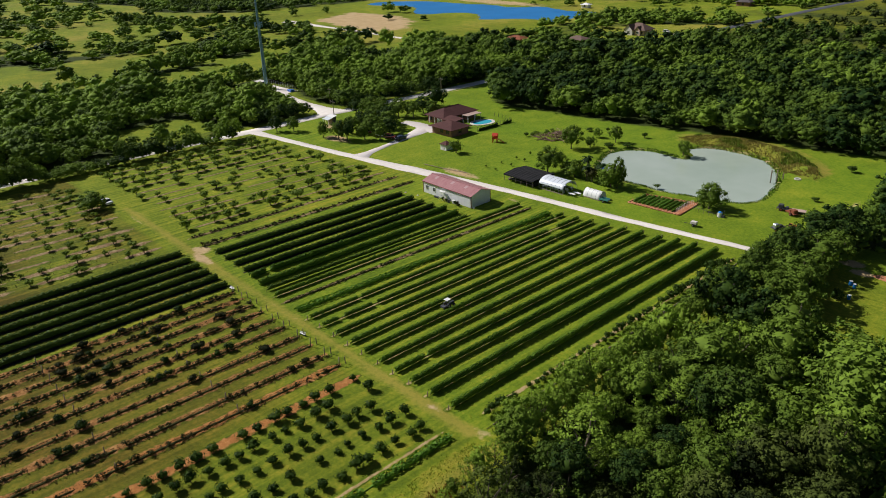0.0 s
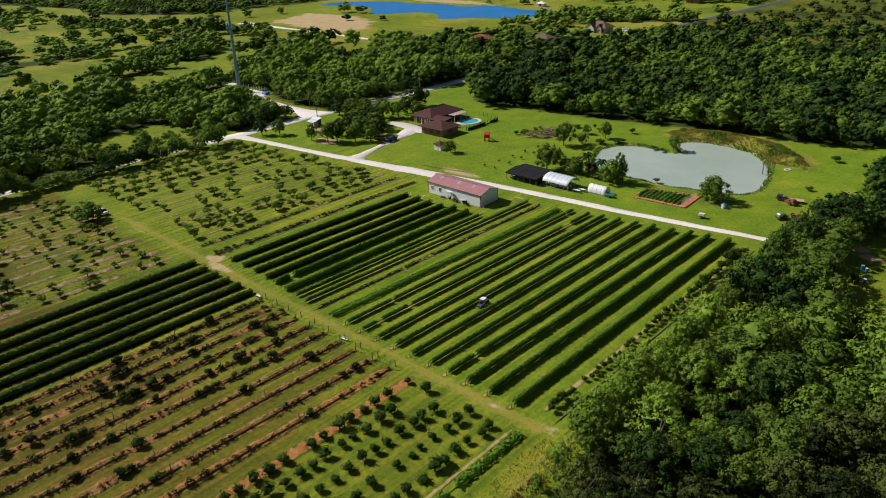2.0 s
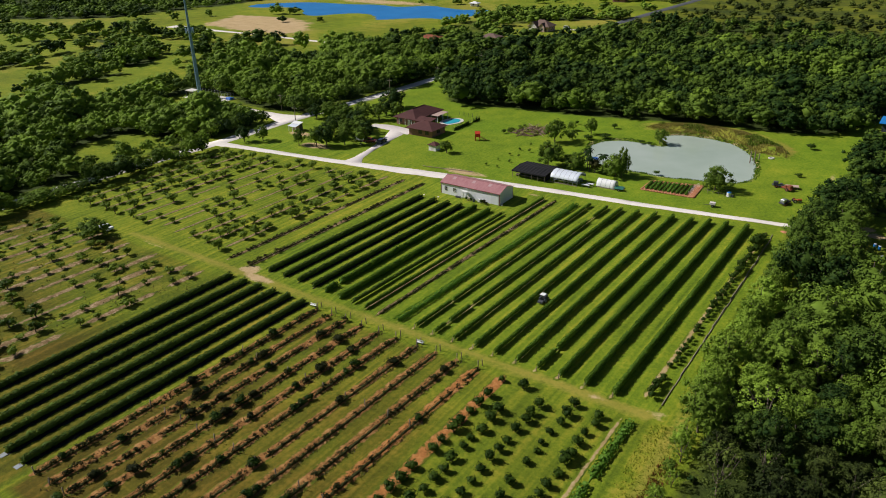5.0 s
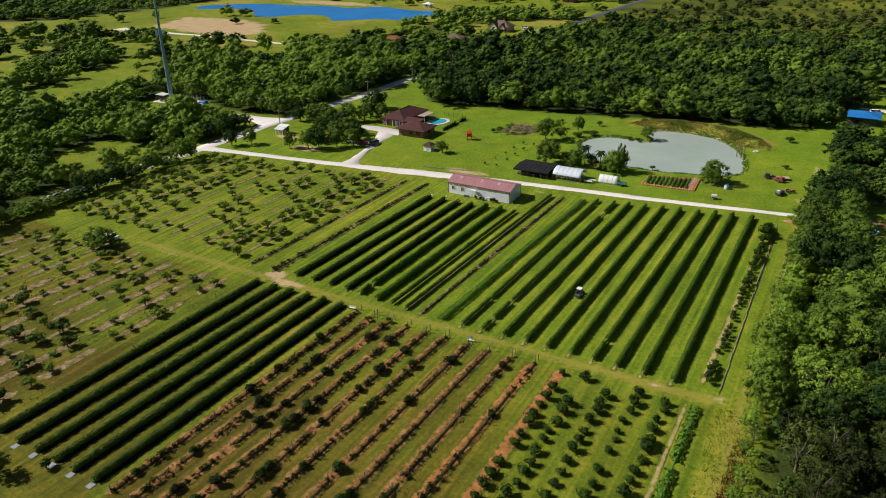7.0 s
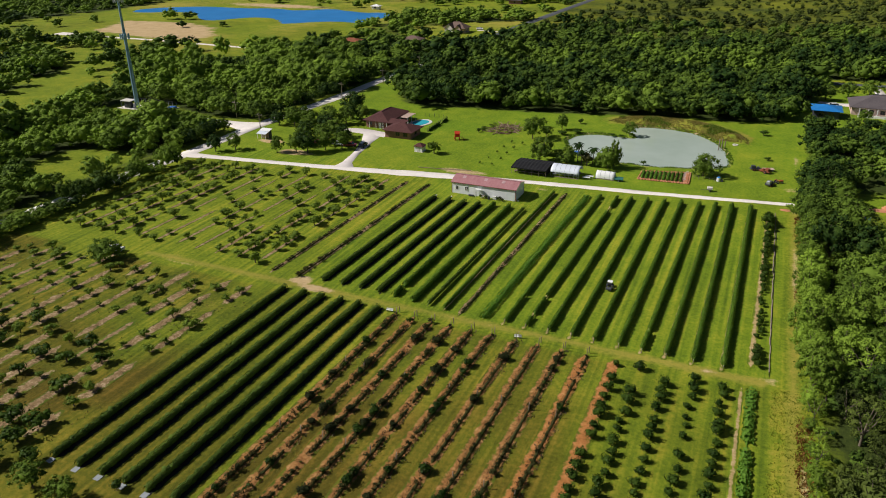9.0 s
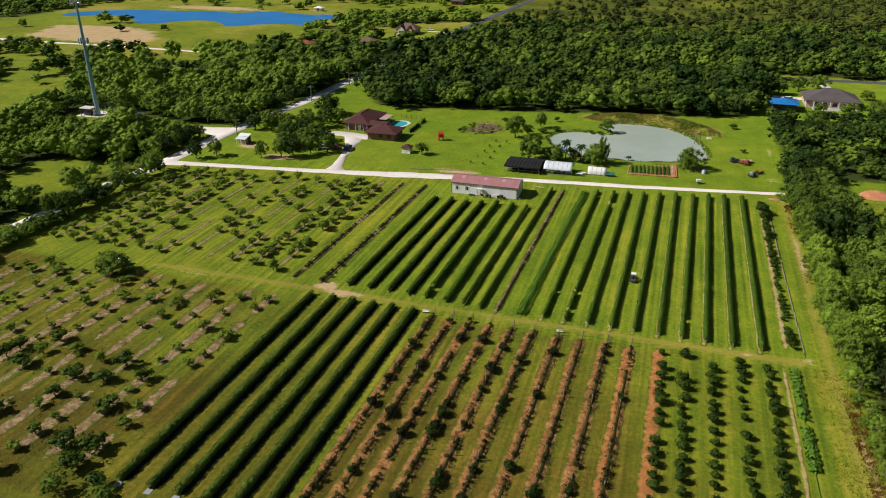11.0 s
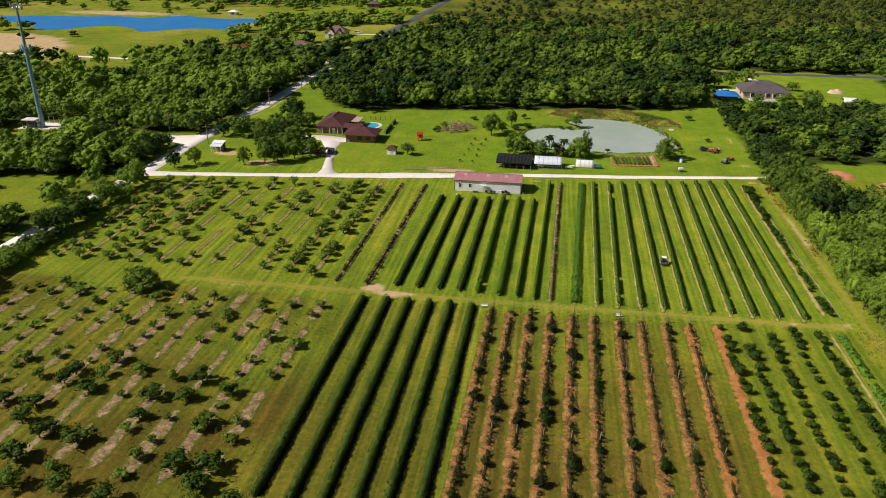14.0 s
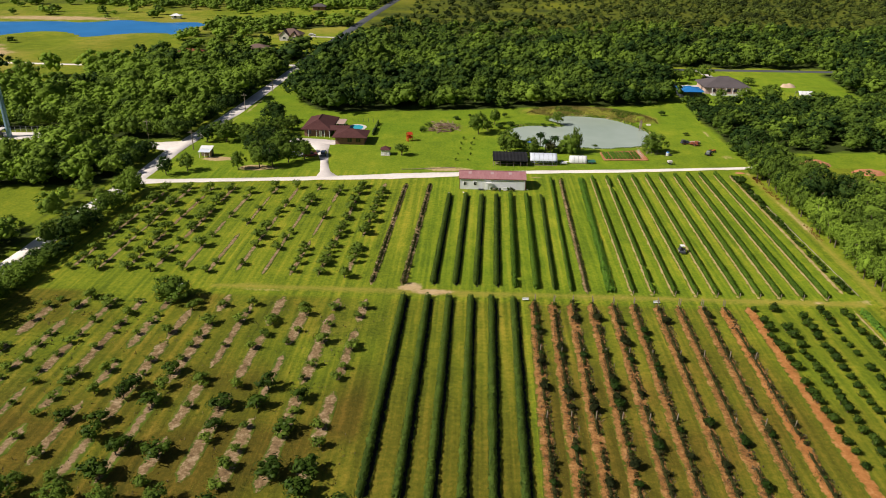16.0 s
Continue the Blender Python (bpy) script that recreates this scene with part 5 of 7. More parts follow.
    for x, y, w, d, h, m, nm, lab in ((6.0, -0.8, 1.5, 0.5, 0.45, M_DARK_METAL, "bench", "dark bench against the barn wall"), (9.7, -1.0, 1.1, 0.6, 0.75, M_WOOD_GREY, "table", "weathered wooden work table by the barn"), (12.6, -0.7, 0.9, 0.5, 0.9, M_WHITE, "freezer", "white chest against the barn"), (11.2, -1.1, 0.55, 0.55, 0.85, M_DARK_METAL, "drum", "dark storage drum by the barn wall")):
        t = empty(nm, Matrix.Translation((x, y, 0)))
        if nm == "drum":
            part("body", tube([(0, 0, 0), (0, 0, h)], 0.3, 12), m, t)
        else:
            part("top", boxes((-w / 2, -d / 2, h - 0.06, w / 2, d / 2, h)), m, t)
            for sx in (-1, 1):
                for sy in (-1, 1):
                    part("leg", boxes((sx * (w / 2 - 0.08) - 0.04, sy * (d / 2 - 0.06) - 0.04, 0, sx * (w / 2 - 0.08) + 0.04, sy * (d / 2 - 0.06) + 0.04, h - 0.06)), m, t)
            if nm != "table":
                part("body", boxes((-w / 2 + 0.05, -d / 2 + 0.05, 0.1, w / 2 - 0.05, d / 2 - 0.05, h - 0.07)), m, t)
        tagged(t, lab, nm)
    for x in (8.9, 10.4, 13.6, 14.4, 15.1):
        h = rng.uniform(0.8, 1.4)
        plant("bush", CITRUS, int(rng.integers(0, 5)), M_CITRUS if x < 14 else M_SHRUB, x, -1.2, h, h, "small ornamental bush before the barn wall", "bushes before the barn")
    for x in (1.2, -2.9, 18.9):
        ob2 = empty("marker_stone", Matrix.Translation((x, -3.4 + 0.2 * x, 0)))
        bm = bmesh.new()
        bmesh.ops.create_icosphere(bm, subdivisions=2, radius=0.25)
        for v in bm.verts:
            v.co *= 1 + 0.2 * noise.noise(v.co * 5 + Vector((x, 0, 0)))
            v.co.z = v.co.z * 0.8 + 0.12
        part("stone", bm, M_WHITE, ob2)
        tagged(ob2, "pale stone in the grass", "stone")
    pipe = empty("concrete_pipe")
    part("pipe", tube([(-17.7, 15.6, 0.2), (-10, 16.8, 0.22), (-1.8, 18.6, 0.2)], 0.10, 8), M_WOOD_GREY, pipe)
    tagged(pipe, "long weathered pipe lying by the road", "pipe")


build_barn()


# ---- shade house, greenhouse and tunnel ----
def build_shade_house():
    ob = empty("shade_house", Matrix.Translation((9.9, 21.4, 0)))
    W, D, H = 10.2, 9.0, 2.0
    xs = np.linspace(0, W, 6)
    bm = bmesh.new()
    g = [[bm.verts.new((x, y, H + 0.45 * (1 - abs(2 * y / D - 1)) - (0.10 if i % 2 else 0) + rng.normal(0, 0.02))) for y in np.linspace(-0.2, D + 0.2, 7)] for i, x in enumerate(np.linspace(-0.2, W + 0.2, 21))]
    for a, b in zip(g, g[1:]):
        for k in range(6):
            bm.faces.new((a[k], b[k], b[k + 1], a[k + 1]))
    geom = bmesh.ops.extrude_face_region(bm, geom=bm.faces[:])
    for v in [e for e in geom["geom"] if isinstance(e, bmesh.types.BMVert)]:
        v.co.z += 0.04
    bmesh.ops.recalc_face_normals(bm, faces=bm.faces[:])
    part("shade_cloth", bm, M_CLOTH, ob, "black shade cloth roof")
    part("side_cloth", boxes((-0.15, D, 0.2, W + 0.15, D + 0.04, H)), M_CLOTH, ob)
    part("side_cloth", boxes((W + 0.1, 0.5, 0.3, W + 0.14, D, H)), M_CLOTH, ob)
    part("side_cloth", boxes((-0.2, -0.22, 1.68, W + 0.15, -0.18, H)), M_CLOTH, ob)
    for x in xs:
        for y in (0, D / 2, D - 0.1):
            part("post", tube([(x, y, 0), (x, y, H + (0.35 if y == D / 2 else -0.1))], 0.06, 6), M_WOOD_GREY, ob)
    tagged(ob, "low shade house under black netting", "shade house")
    for k, y in enumerate((22.2, 24.4, 26.6)):
        t = empty("plant_bench", Matrix.Translation((10.4, y, 0)))
        part("top", boxes((0, 0, 0.55, 9.0, 1.1, 0.62)), M_WOOD_GREY, t)
        for x in (0.2, 4.5, 8.8):
            part("leg", boxes((x - 0.05, 0.1, 0, x + 0.05, 1.0, 0.55)), M_WOOD_GREY, t)
        V, F, T = row_foliage(0.1, 0.55, 8.9, 0.56, 0.9, 0.75, 0.3, 30, 0.25, 500 + k, 0.6, 0.3)
        V = V + (0, 0, 0.32)
        tagged(kid("potted_plants", mesh_np("potted_plants", V, [F], M_CITRUS, {"tone": T}), t, label="dark green potted seedlings"), kind="stuff")
        tagged(t, "wooden bench with potted seedlings under netting", "bench", "benches under the netting")


build_shade_house()


def hoop_house(name, x0, y0, L, D, H, side, skin_mat, label, hoops, closed):
    ob = empty(name, Matrix.Translation((x0, y0, 0)))
    prof = [(D / 2 - D / 2 * math.cos(a), side + (H - side) * math.sin(a)) for a in np.linspace(0, math.pi, 17)]
    bm = bmesh.new()
    rows = []
    for i, x in enumerate(np.linspace(0, L, 2 * hoops + 1)):
        sag = 0.05 if i % 2 else 0
        rows.append([bm.verts.new((x, y, z - sag * (z > side))) for y, z in prof])
    for a, b in zip(rows, rows[1:]):
        for k in range(16):
            bm.faces.new((a[k], b[k], b[k + 1], a[k + 1]))
    for f in bm.faces:
        f.smooth = True
    ex = bmesh.ops.extrude_face_region(bm, geom=bm.faces[:])
    for v in [e for e in ex["geom"] if isinstance(e, bmesh.types.BMVert)]:
        v.co.z += 0.03
    bmesh.ops.recalc_face_normals(bm, faces=bm.faces[:])
    part("film", bm, skin_mat, ob, "translucent white film")
    for x in np.linspace(0, L, hoops + 1):
        part("hoop", tube([(x, y, z + 0.05) for y, z in prof[::2]], 0.05, 6), M_STEEL, ob)
        for y in (0, D):
            part("upright", tube([(x, y, 0), (x, y, side)], 0.05, 6), M_STEEL, ob)
    for y in (0.0, D):
        part("base_rail", boxes((-0.05, y - 0.06, 0, L + 0.05, y + 0.06, 0.22)), M_WOOD_GREY, ob)
    for x, has in ((0, closed), (L, closed)):
        if has:
            bm = bmesh.new()
            bm.faces.new([bm.verts.new((x, y, z - 0.04)) for y, z in prof] + [bm.verts.new((x, D - 0.02, 0)), bm.verts.new((x, 0.02, 0))])
            r = bmesh.ops.extrude_face_region(bm, geom=bm.faces[:])
            for v in [e for e in r["geom"] if isinstance(e, bmesh.types.BMVert)]:
                v.co.x += 0.03
            part("end_wall", bm, skin_mat, ob)
    return tagged(ob, label, "greenhouse")


hoop_house("greenhouse", 21.1, 23.0, 8.2, 5.6, 3.0, 1.45, M_PLASTIC, "white hoop greenhouse with open sides", 6, False)
for k, y in enumerate((23.5, 25.2, 27.0)):
    t = empty("plant_bench", Matrix.Translation((21.5, y, 0)))
    part("top", boxes((0, 0, 0.7, 7.4, 1.0, 0.76)), M_STEEL, t)
    for x in (0.2, 3.7, 7.2):
        part("leg", boxes((x - 0.04, 0.1, 0, x + 0.04, 0.9, 0.7)), M_STEEL, t)
    for i in range(12):
        part("pot", tube([(0.4 + 0.6 * i, 0.5, 0.76), (0.4 + 0.6 * i, 0.5, 1.02)], 0.13, 7, taper=1.25), M_WHITE if i % 3 else M_BLACK, t)
    tagged(t, "steel bench with white pots in the greenhouse", "bench", "benches in the greenhouse")
hoop_house("hoop_tunnel", 33.6, 25.9, 5.2, 2.9, 2.1, 0.25, M_WHITE, "small white hoop tunnel by the trees", 4, True)


def trailer(x, y, turn, mat, w, l, h, label, box=True):
    ob = empty("trailer", Matrix.LocRotScale((x, y, 0), Euler((0, 0, turn)), None))
    part("bed", boxes((-l / 2, -w / 2, 0.5, l / 2, w / 2, 0.6)), M_DARK_METAL, ob)
    if box:
        part("box", boxes((-l / 2, -w / 2, 0.6, l / 2, w / 2, 0.6 + h), bevel=0.05), mat, ob)
    else:
        for sy in (-1, 1):
            part("side_rail", boxes((-l / 2, sy * w / 2 - 0.03, 0.6, l / 2, sy * w / 2 + 0.03, 0.6 + h)), mat, ob)
    part("drawbar", tube([(-l / 2, 0, 0.5), (-l / 2 - 1.6, 0, 0.35)], 0.06, 6), M_DARK_METAL, ob)
    for sy in (-1, 1):
        wheel = part("wheel", tube([(0, sy * (w / 2 + 0.02), 0.3), (0, sy * (w / 2 + 0.2), 0.3)], 0.3, 12), M_BLACK, ob)
        part("rim", tube([(0, sy * (w / 2 + 0.19), 0.3), (0, sy * (w / 2 + 0.22), 0.3)], 0.15, 8), M_STEEL, wheel)
    return tagged(ob, label, "trailer")


trailer(40.2, 26.2, 0.1, M_TEAL, 1.2, 2.4, 0.5, "small teal trailer beside the tunnel", False)
trailer(64.6, 27.4, 0.15, M_STUCCO, 1.0, 1.4, 0.6, "small white box trailer on the grass")
for x, y in ((31.4, 24.0), (32.0, 25.4)):
    t = empty("table", Matrix.Translation((x, y, 0)))
    part("top", boxes((-1.1, -0.4, 0.7, 1.1, 0.4, 0.76)), M_WHITE, t)
    for sx in (-0.95, 0.95):
        for sy in (-0.3, 0.3):
            part("leg", boxes((sx - 0.03, sy - 0.03, 0, sx + 0.03, sy + 0.03, 0.7)), M_STEEL, t)
    tagged(t, "white folding table on the grass", "table", "tables by the tunnel")


# ---- kitchen garden ----
def build_garden():
    ob = empty("garden_bed", Matrix.Translation((44.8, 29.9, 0)))
    A, B, C, D = (0, 0), (13.9, 1.0), (13.3, 11.2), (0, 8.0)
    part("soil", prism([(0.3, 0.3), (13.5, 1.3), (13.0, 10.8), (0.3, 7.7)], -0.05, 0.12), M_RED_EARTH, ob, "dark reddish garden soil")
    brick = mesh_np("brick", np.array([(x, y, z) for x in (-0.36, 0.36) for y in (-0.2, 0.2) for z in (0, 0.2)]), [np.array([(0, 1, 3, 2), (4, 6, 7, 5), (0, 4, 5, 1), (2, 3, 7, 6), (1, 5, 7, 3), (0, 2, 6, 4)])], M_TERRACOTTA)
    for (x0, y0), (x1, y1) in ((A, B), (B, C), (C, D), (D, A)):
        L = math.hypot(x1 - x0, y1 - y0)
        n = int(L / 0.76)
        for i in range(n):
            f = (i + 0.5) / n
            kid("brick", brick, ob, Matrix.LocRotScale((x0 + (x1 - x0) * f, y0 + (y1 - y0) * f, rng.uniform(-0.02, 0.03)), Euler((0, 0, math.atan2(y1 - y0, x1 - x0) + rng.normal(0, 0.04))), (1, 1, 1)))
    tagged(ob, "kitchen garden bed edged with terracotta blocks", "garden bed")
    for i in range(10):
        x = 1.0 + 1.16 * i
        planted_row("vegetable_row", 44.8 + x, 30.7 + 0.07 * x, 44.8 + x - 0.4, 37.1 + 0.22 * x, 0.75, rng.uniform(0.5, 0.8), 0.1, 45, 0.26, M_GREEN if i < 7 else M_VINE, 600 + i, "row of green garden vegetables", "vegetable rows of the kitchen garden")
    for i in range(6):
        c = empty("plant_cage", Matrix.Translation((57.2 + rng.uniform(-0.3, 0.3), 32.6 + 1.35 * i, 0.1)))
        for k in range(4):
            a = k * math.tau / 4
            part("wire", tube([(0.28 * math.cos(a), 0.28 * math.sin(a), 0), (0.34 * math.cos(a), 0.34 * math.sin(a), 1.0)], 0.025, 4), M_STUCCO, c)
        part("hoop", tube([(0.34 * math.cos(a), 0.34 * math.sin(a), 0.9) for a in np.linspace(0, math.tau, 9)], 0.025, 4), M_STUCCO, c)
        tagged(c, "pale wire plant support in the bed", "plant cage", "plant cages")


build_garden()


# ---- houses ----
def hip_roof(ob, x0, y0, x1, y1, eave, ridge, over, mat):
    x0, y0, x1, y1 = x0 - over, y0 - over, x1 + over, y1 + over
    w, d = x1 - x0, y1 - y0
    r = min(w, d) / 2
    if w >= d:
        p, q = (x0 + r, (y0 + y1) / 2, ridge), (x1 - r, (y0 + y1) / 2, ridge)
    else:
        p, q = ((x0 + x1) / 2, y0 + r, ridge), ((x0 + x1) / 2, y1 - r, ridge)
    a, b, c, d_ = (x0, y0, eave), (x1, y0, eave), (x1, y1, eave), (x0, y1, eave)
    faces = [(a, b, q, p), (b, c, q), (c, d_, p, q), (d_, a, p)] if w >= d else [(a, b, p), (b, c, q, p), (c, d_, q), (d_, a, p, q)]
    for f in faces:
        part("roof_slope", slab(list(f), 0.12), mat, ob)
    part("ridge_cap", tube([p, q], 0.12, 6), mat, ob)


def house(name, x0, y0, x1, y1, eave, ridge, wall, roof, label, windows=()):
    ob = empty(name, Matrix.Translation((x0, y0, 0)))
    w, d = x1 - x0, y1 - y0
    part("wall", boxes((0, 0, -0.1, w, 0.2, eave - 0.05)), wall, ob)
    part("wall", boxes((0, d - 0.2, -0.1, w, d, eave - 0.05)), wall, ob)
    part("wall", boxes((0, 0.2, -0.1, 0.2, d - 0.2, eave - 0.05)), wall, ob)
    part("wall", boxes((w - 0.2, 0.2, -0.1, w, d - 0.2, eave - 0.05)), wall, ob)
    part("ceiling_board", boxes((0.2, 0.2, eave - 0.2, w - 0.2, d - 0.2, eave - 0.1)), M_STUCCO, ob)
    hip_roof(ob, 0, 0, w, d, eave, ridge, 1.0, roof)
    for f, face in windows:
        if face in ("y-", "y+"):
            window(ob, f * w, 0 if face == "y-" else d, 0.9, 1.4, 1.2, face, M_SHINGLE_BROWN)
        else:
            window(ob, w if face == "x+" else 0, f * d, 0.9, 1.4, 1.2, face, M_SHINGLE_BROWN)
    return tagged(ob, label, "house")


main = house("house", -54.4, 49.8, -46.0, 65.4, 2.7, 5.0, M_BRICK, M_SHINGLE, "brick house with a maroon hipped roof", [(0.2, "y-"), (0.75, "y-"), (0.3, "x+"), (0.8, "x+"), (0.5, "x-")])
for x in (1.5, 4.2, 7.0):
    part("porch_post", boxes((x - 0.08, -0.6, 0, x + 0.08, -0.44, 2.6)), M_WHITE, main)
part("front_door", boxes((5.0, -0.06, 0, 6.0, 0, 2.05)), M_WHITE, main)
wing = house("garage_wing", -42.2, 41.0, -32.6, 48.8, 2.6, 4.4, M_BRICK, M_SHINGLE, "brick garage wing with a maroon hipped roof", [(0.5, "y-"), (0.8, "y-"), (0.5, "x+")])
part("garage_door", boxes((-0.05, 1.2, 0.03, 0.0, 4.2, 2.2)), M_WHITE, wing, "white garage door")
link = empty("covered_walk", Matrix.Translation((-43, 47.5, 0)))
part("roof_panel", slab([(-3.2, 0.8, 2.75), (4, 0.8, 2.75), (4, 5.6, 3.2), (-3.2, 5.6, 3.2)], 0.12), M_SHINGLE, link)
for x, y in ((-2.6, 1.1), (3.8, 1.5), (3.8, 5.4), (-1.6, 5.4)):
    part("post", boxes((x - 0.08, y - 0.08, 0, x + 0.08, y + 0.08, 2.7)), M_WHITE, link)
tagged(link, "maroon-roofed walk between house and garage", "canopy")
pat = empty("patio_cover", Matrix.Translation((-45.4, 57.6, 0)))
part("roof_panel", slab([(0, 0, 2.55), (3.4, 0.2, 2.45), (3.4, 7.2, 2.45), (0, 7.2, 2.55)], 0.12), M_PATIO, pat, "flat beige roof panel")
for x, y in ((3.2, 0.5), (3.2, 3.8), (3.2, 7.0), (0.5, 0.4), (0.5, 7.0)):
    part("post", boxes((x - 0.07, y - 0.07, 0, x + 0.07, y + 0.07, 2.4)), M_WHITE, pat)
tagged(pat, "flat beige patio roof behind the house", "canopy")


def build_pool():
    ob = empty("swimming_pool", Matrix.Translation((-38.6, 61.8, 0)))
    oval = lambda rx, ry: [(rx * math.cos(a) * (1 + 0.10 * math.sin(2 * a)), ry * math.sin(a)) for a in np.linspace(0, math.tau, 28, endpoint=False)]
    part("deck", prism(oval(3.7, 5.0), -0.1, 0.12), M_POOL_TILE, ob, "pale stone pool deck")
    part("water", prism(oval(2.6, 3.8), -0.1, 0.15), M_POOL, ob, "bright turquoise water")
    tagged(ob, "oval turquoise swimming pool with a pale deck", "swimming pool")
    fence = empty("pool_fence", Matrix.Translation((-31.4, 52.0, 0)))
    pts = [(0, y) for y in np.arange(0, 19, 1.9)] + [(-1.9 * k, 18.5) for k in range(1, 6)]
    for x, y in pts:
        part("post", boxes((x - 0.05, y - 0.05, 0, x + 0.05, y + 0.05, 1.5)), M_DARK_METAL, fence)
    for z in (0.25, 0.8, 1.35):
        part("rail", boxes((-0.025, 0, z, 0.025, 17.3, z + 0.05)), M_DARK_METAL, fence)
    V, F, T = row_foliage(0.25, 0.3, 0.25, 17, 0.5, 1.3, 0.02, 28, 0.25, 700, 0.7, 0.3)
    kid("creeper", mesh_np("creeper", V, [F], M_CITRUS, {"tone": T}), fence, label="dark green creeper")
    tagged(fence, "dark garden fence overgrown with creeper", "fence")


build_pool()
def cross_gable(ob, x0, x1, depth, eave, ridge, wall, roof):
    """A gabled bay that stands out from the front of a house, with its own pitched roof running back."""
    mid, back = (x0 + x1) / 2, depth + 4.0
    bm = bmesh.new()
    ring = [(x0, 0), (x1, 0), (x1, eave), (mid, ridge - 0.15), (x0, eave)]
    a, b = [bm.verts.new((x, -depth, z)) for x, z in ring], [bm.verts.new((x, 0.0, z)) for x, z in ring]
    bm.faces.new(a), bm.faces.new(b[::-1])
    for i in range(5):
        bm.faces.new((a[i], b[i], b[(i + 1) % 5], a[(i + 1) % 5]))
    bmesh.ops.recalc_face_normals(bm, faces=bm.faces[:])
    bay = part("gable_bay", bm, wall, ob, "pale gabled front")
    for sx in (x0 - 0.4, x1 + 0.4):
        part("gable_roof", slab([(sx, -depth - 0.4, eave - 0.2), (mid, -depth - 0.4, ridge), (mid, back - depth, ridge), (sx, back - depth, eave - 0.2)], 0.14), roof, bay)
    window(ob, mid, -depth, 1.0, 1.6, 1.3, "y-", M_WHITE)


far = house("house", -116, 261, -103, 270, 3.0, 6.4, M_PINK, M_SHINGLE_BROWN, "pale brick house with brown gabled roofs far off", [(0.85, "y-"), (0.5, "x+")])
cross_gable(far, 1.0, 6.5, 2.5, 3.0, 6.0, M_STUCCO, M_SHINGLE_BROWN)
cross_gable(far, 7.6, 11.0, 1.4, 3.0, 5.2, M_PINK, M_SHINGLE_BROWN)
house("house", 104.5, 131.5, 122.8, 145.5, 3.0, 6.4, M_PINK, M_SHINGLE_GREY, "large pale brick house with a dark grey hipped roof", [(0.2, "y-"), (0.35, "y-"), (0.55, "y-"), (0.7, "y-"), (0.85, "y-"), (0.4, "x-")])
por = empty("porch", Matrix.Translation((106.6, 129.2, 0)))
part("floor_slab", boxes((0, -1.2, -0.05, 15, 2.2, 0.15)), M_WHITE, por)
part("parapet", boxes((-0.2, -1.4, 0, 15.2, -1.2, 0.9)), M_WHITE, por)
for x in np.linspace(0.2, 14.8, 6):
    part("column", boxes((x - 0.12, 0.0, 0.15, x + 0.12, 0.25, 2.9)), M_WHITE, por)
tagged(por, "white back porch of the large house", "porch")
house("outbuilding", 91.5, 121.5, 100, 130, 3.0, 4.3, M_DARK_METAL, M_BLUE_ROOF, "outbuilding with a bright blue metal roof", [(0.3, "y-"), (0.7, "y-")])
house("outbuilding", -155, 199, -144, 206, 2.2, 3.6, M_BRICK, M_RUST, "low building with a rusty red roof among far trees", [(0.5, "y-")])
house("outbuilding", -217, 350, -211, 354, 2.4, 3.6, M_WHITE, M_WHITE, "white shed far beyond the lake", [(0.5, "y-")])
house("outbuilding", -128, 418, -118, 425, 3, 5, M_BRICK, M_SHINGLE_GREY, "dark roofed house by the far road", [(0.5, "y-")])
house("outbuilding", -122, 214, -112, 221, 2.6, 4.4, M_BRICK, M_SHINGLE_BROWN, "brown roofed house among trees", [(0.5, "y-")])
hoop_house("barrel_shelter", 141.5, 123.5, 6.2, 4.2, 3.2, 1.8, M_WHITE, "white barrel-roofed shelter on the far lawn", 4, False)


def small_hut(x, y, w, d, h, rise, wall, roof, label):
    ob = empty("hut", Matrix.Translation((x, y, 0)))
    part("floor_slab", boxes((-0.1, -0.1, -0.05, w + 0.1, d + 0.1, 0.1)), M_CONCRETE, ob)
    part("wall", boxes((0, 0, 0.1, w, 0.1, h)), wall, ob)
    part("wall", boxes((0, d - 0.1, 0.1, w, d, h)), wall, ob)
    part("wall", boxes((0, 0.1, 0.1, 0.1, d - 0.1, h)), wall, ob)
    part("wall", boxes((w - 0.1, 0.1, 0.1, w, d - 0.1, h)), wall, ob)
    part("door", boxes((w * 0.35, -0.05, 0.1, w * 0.35 + 0.8, 0, 1.95)), M_STUCCO, ob)
    hip_roof(ob, 0, 0, w, d, h, h + rise, 0.3, roof)
    return tagged(ob, label, "hut")


small_hut(-25.6, 29.6, 2.7, 2.6, 1.9, 0.9, M_WHITE, M_SHINGLE, "small white garden hut with a maroon roof")
shed = empty("field_shed", Matrix.Translation((-81.5, 22.8, 0)))
part("roof_panel", slab([(-0.3, 1.5, 2.5), (3.7, 1.5, 2.5), (3.7, 3.6, 2.95), (-0.3, 3.6, 2.95)], 0.08), M_WHITE, shed, "white metal roof panel")
part("roof_panel", slab([(-0.3, -0.4, 1.95), (3.5, -0.4, 1.95), (3.5, 1.7, 2.35), (-0.3, 1.7, 2.35)], 0.08), M_PLASTIC, shed, "pale blue lean-to roof panel")
part("back_wall", boxes((0, 3.2, 0, 3.4, 3.3, 2.6)), M_DARK_METAL, shed)
part("side_wall", boxes((0, 1.7, 0, 0.08, 3.2, 2.4)), M_DARK_METAL, shed)
part("side_wall", boxes((3.32, 1.7, 0, 3.4, 3.2, 2.4)), M_DARK_METAL, shed)
part("front_wall", boxes((0.08, 1.7, 0, 3.32, 1.78, 2.3)), M_WOOD_GREY, shed)
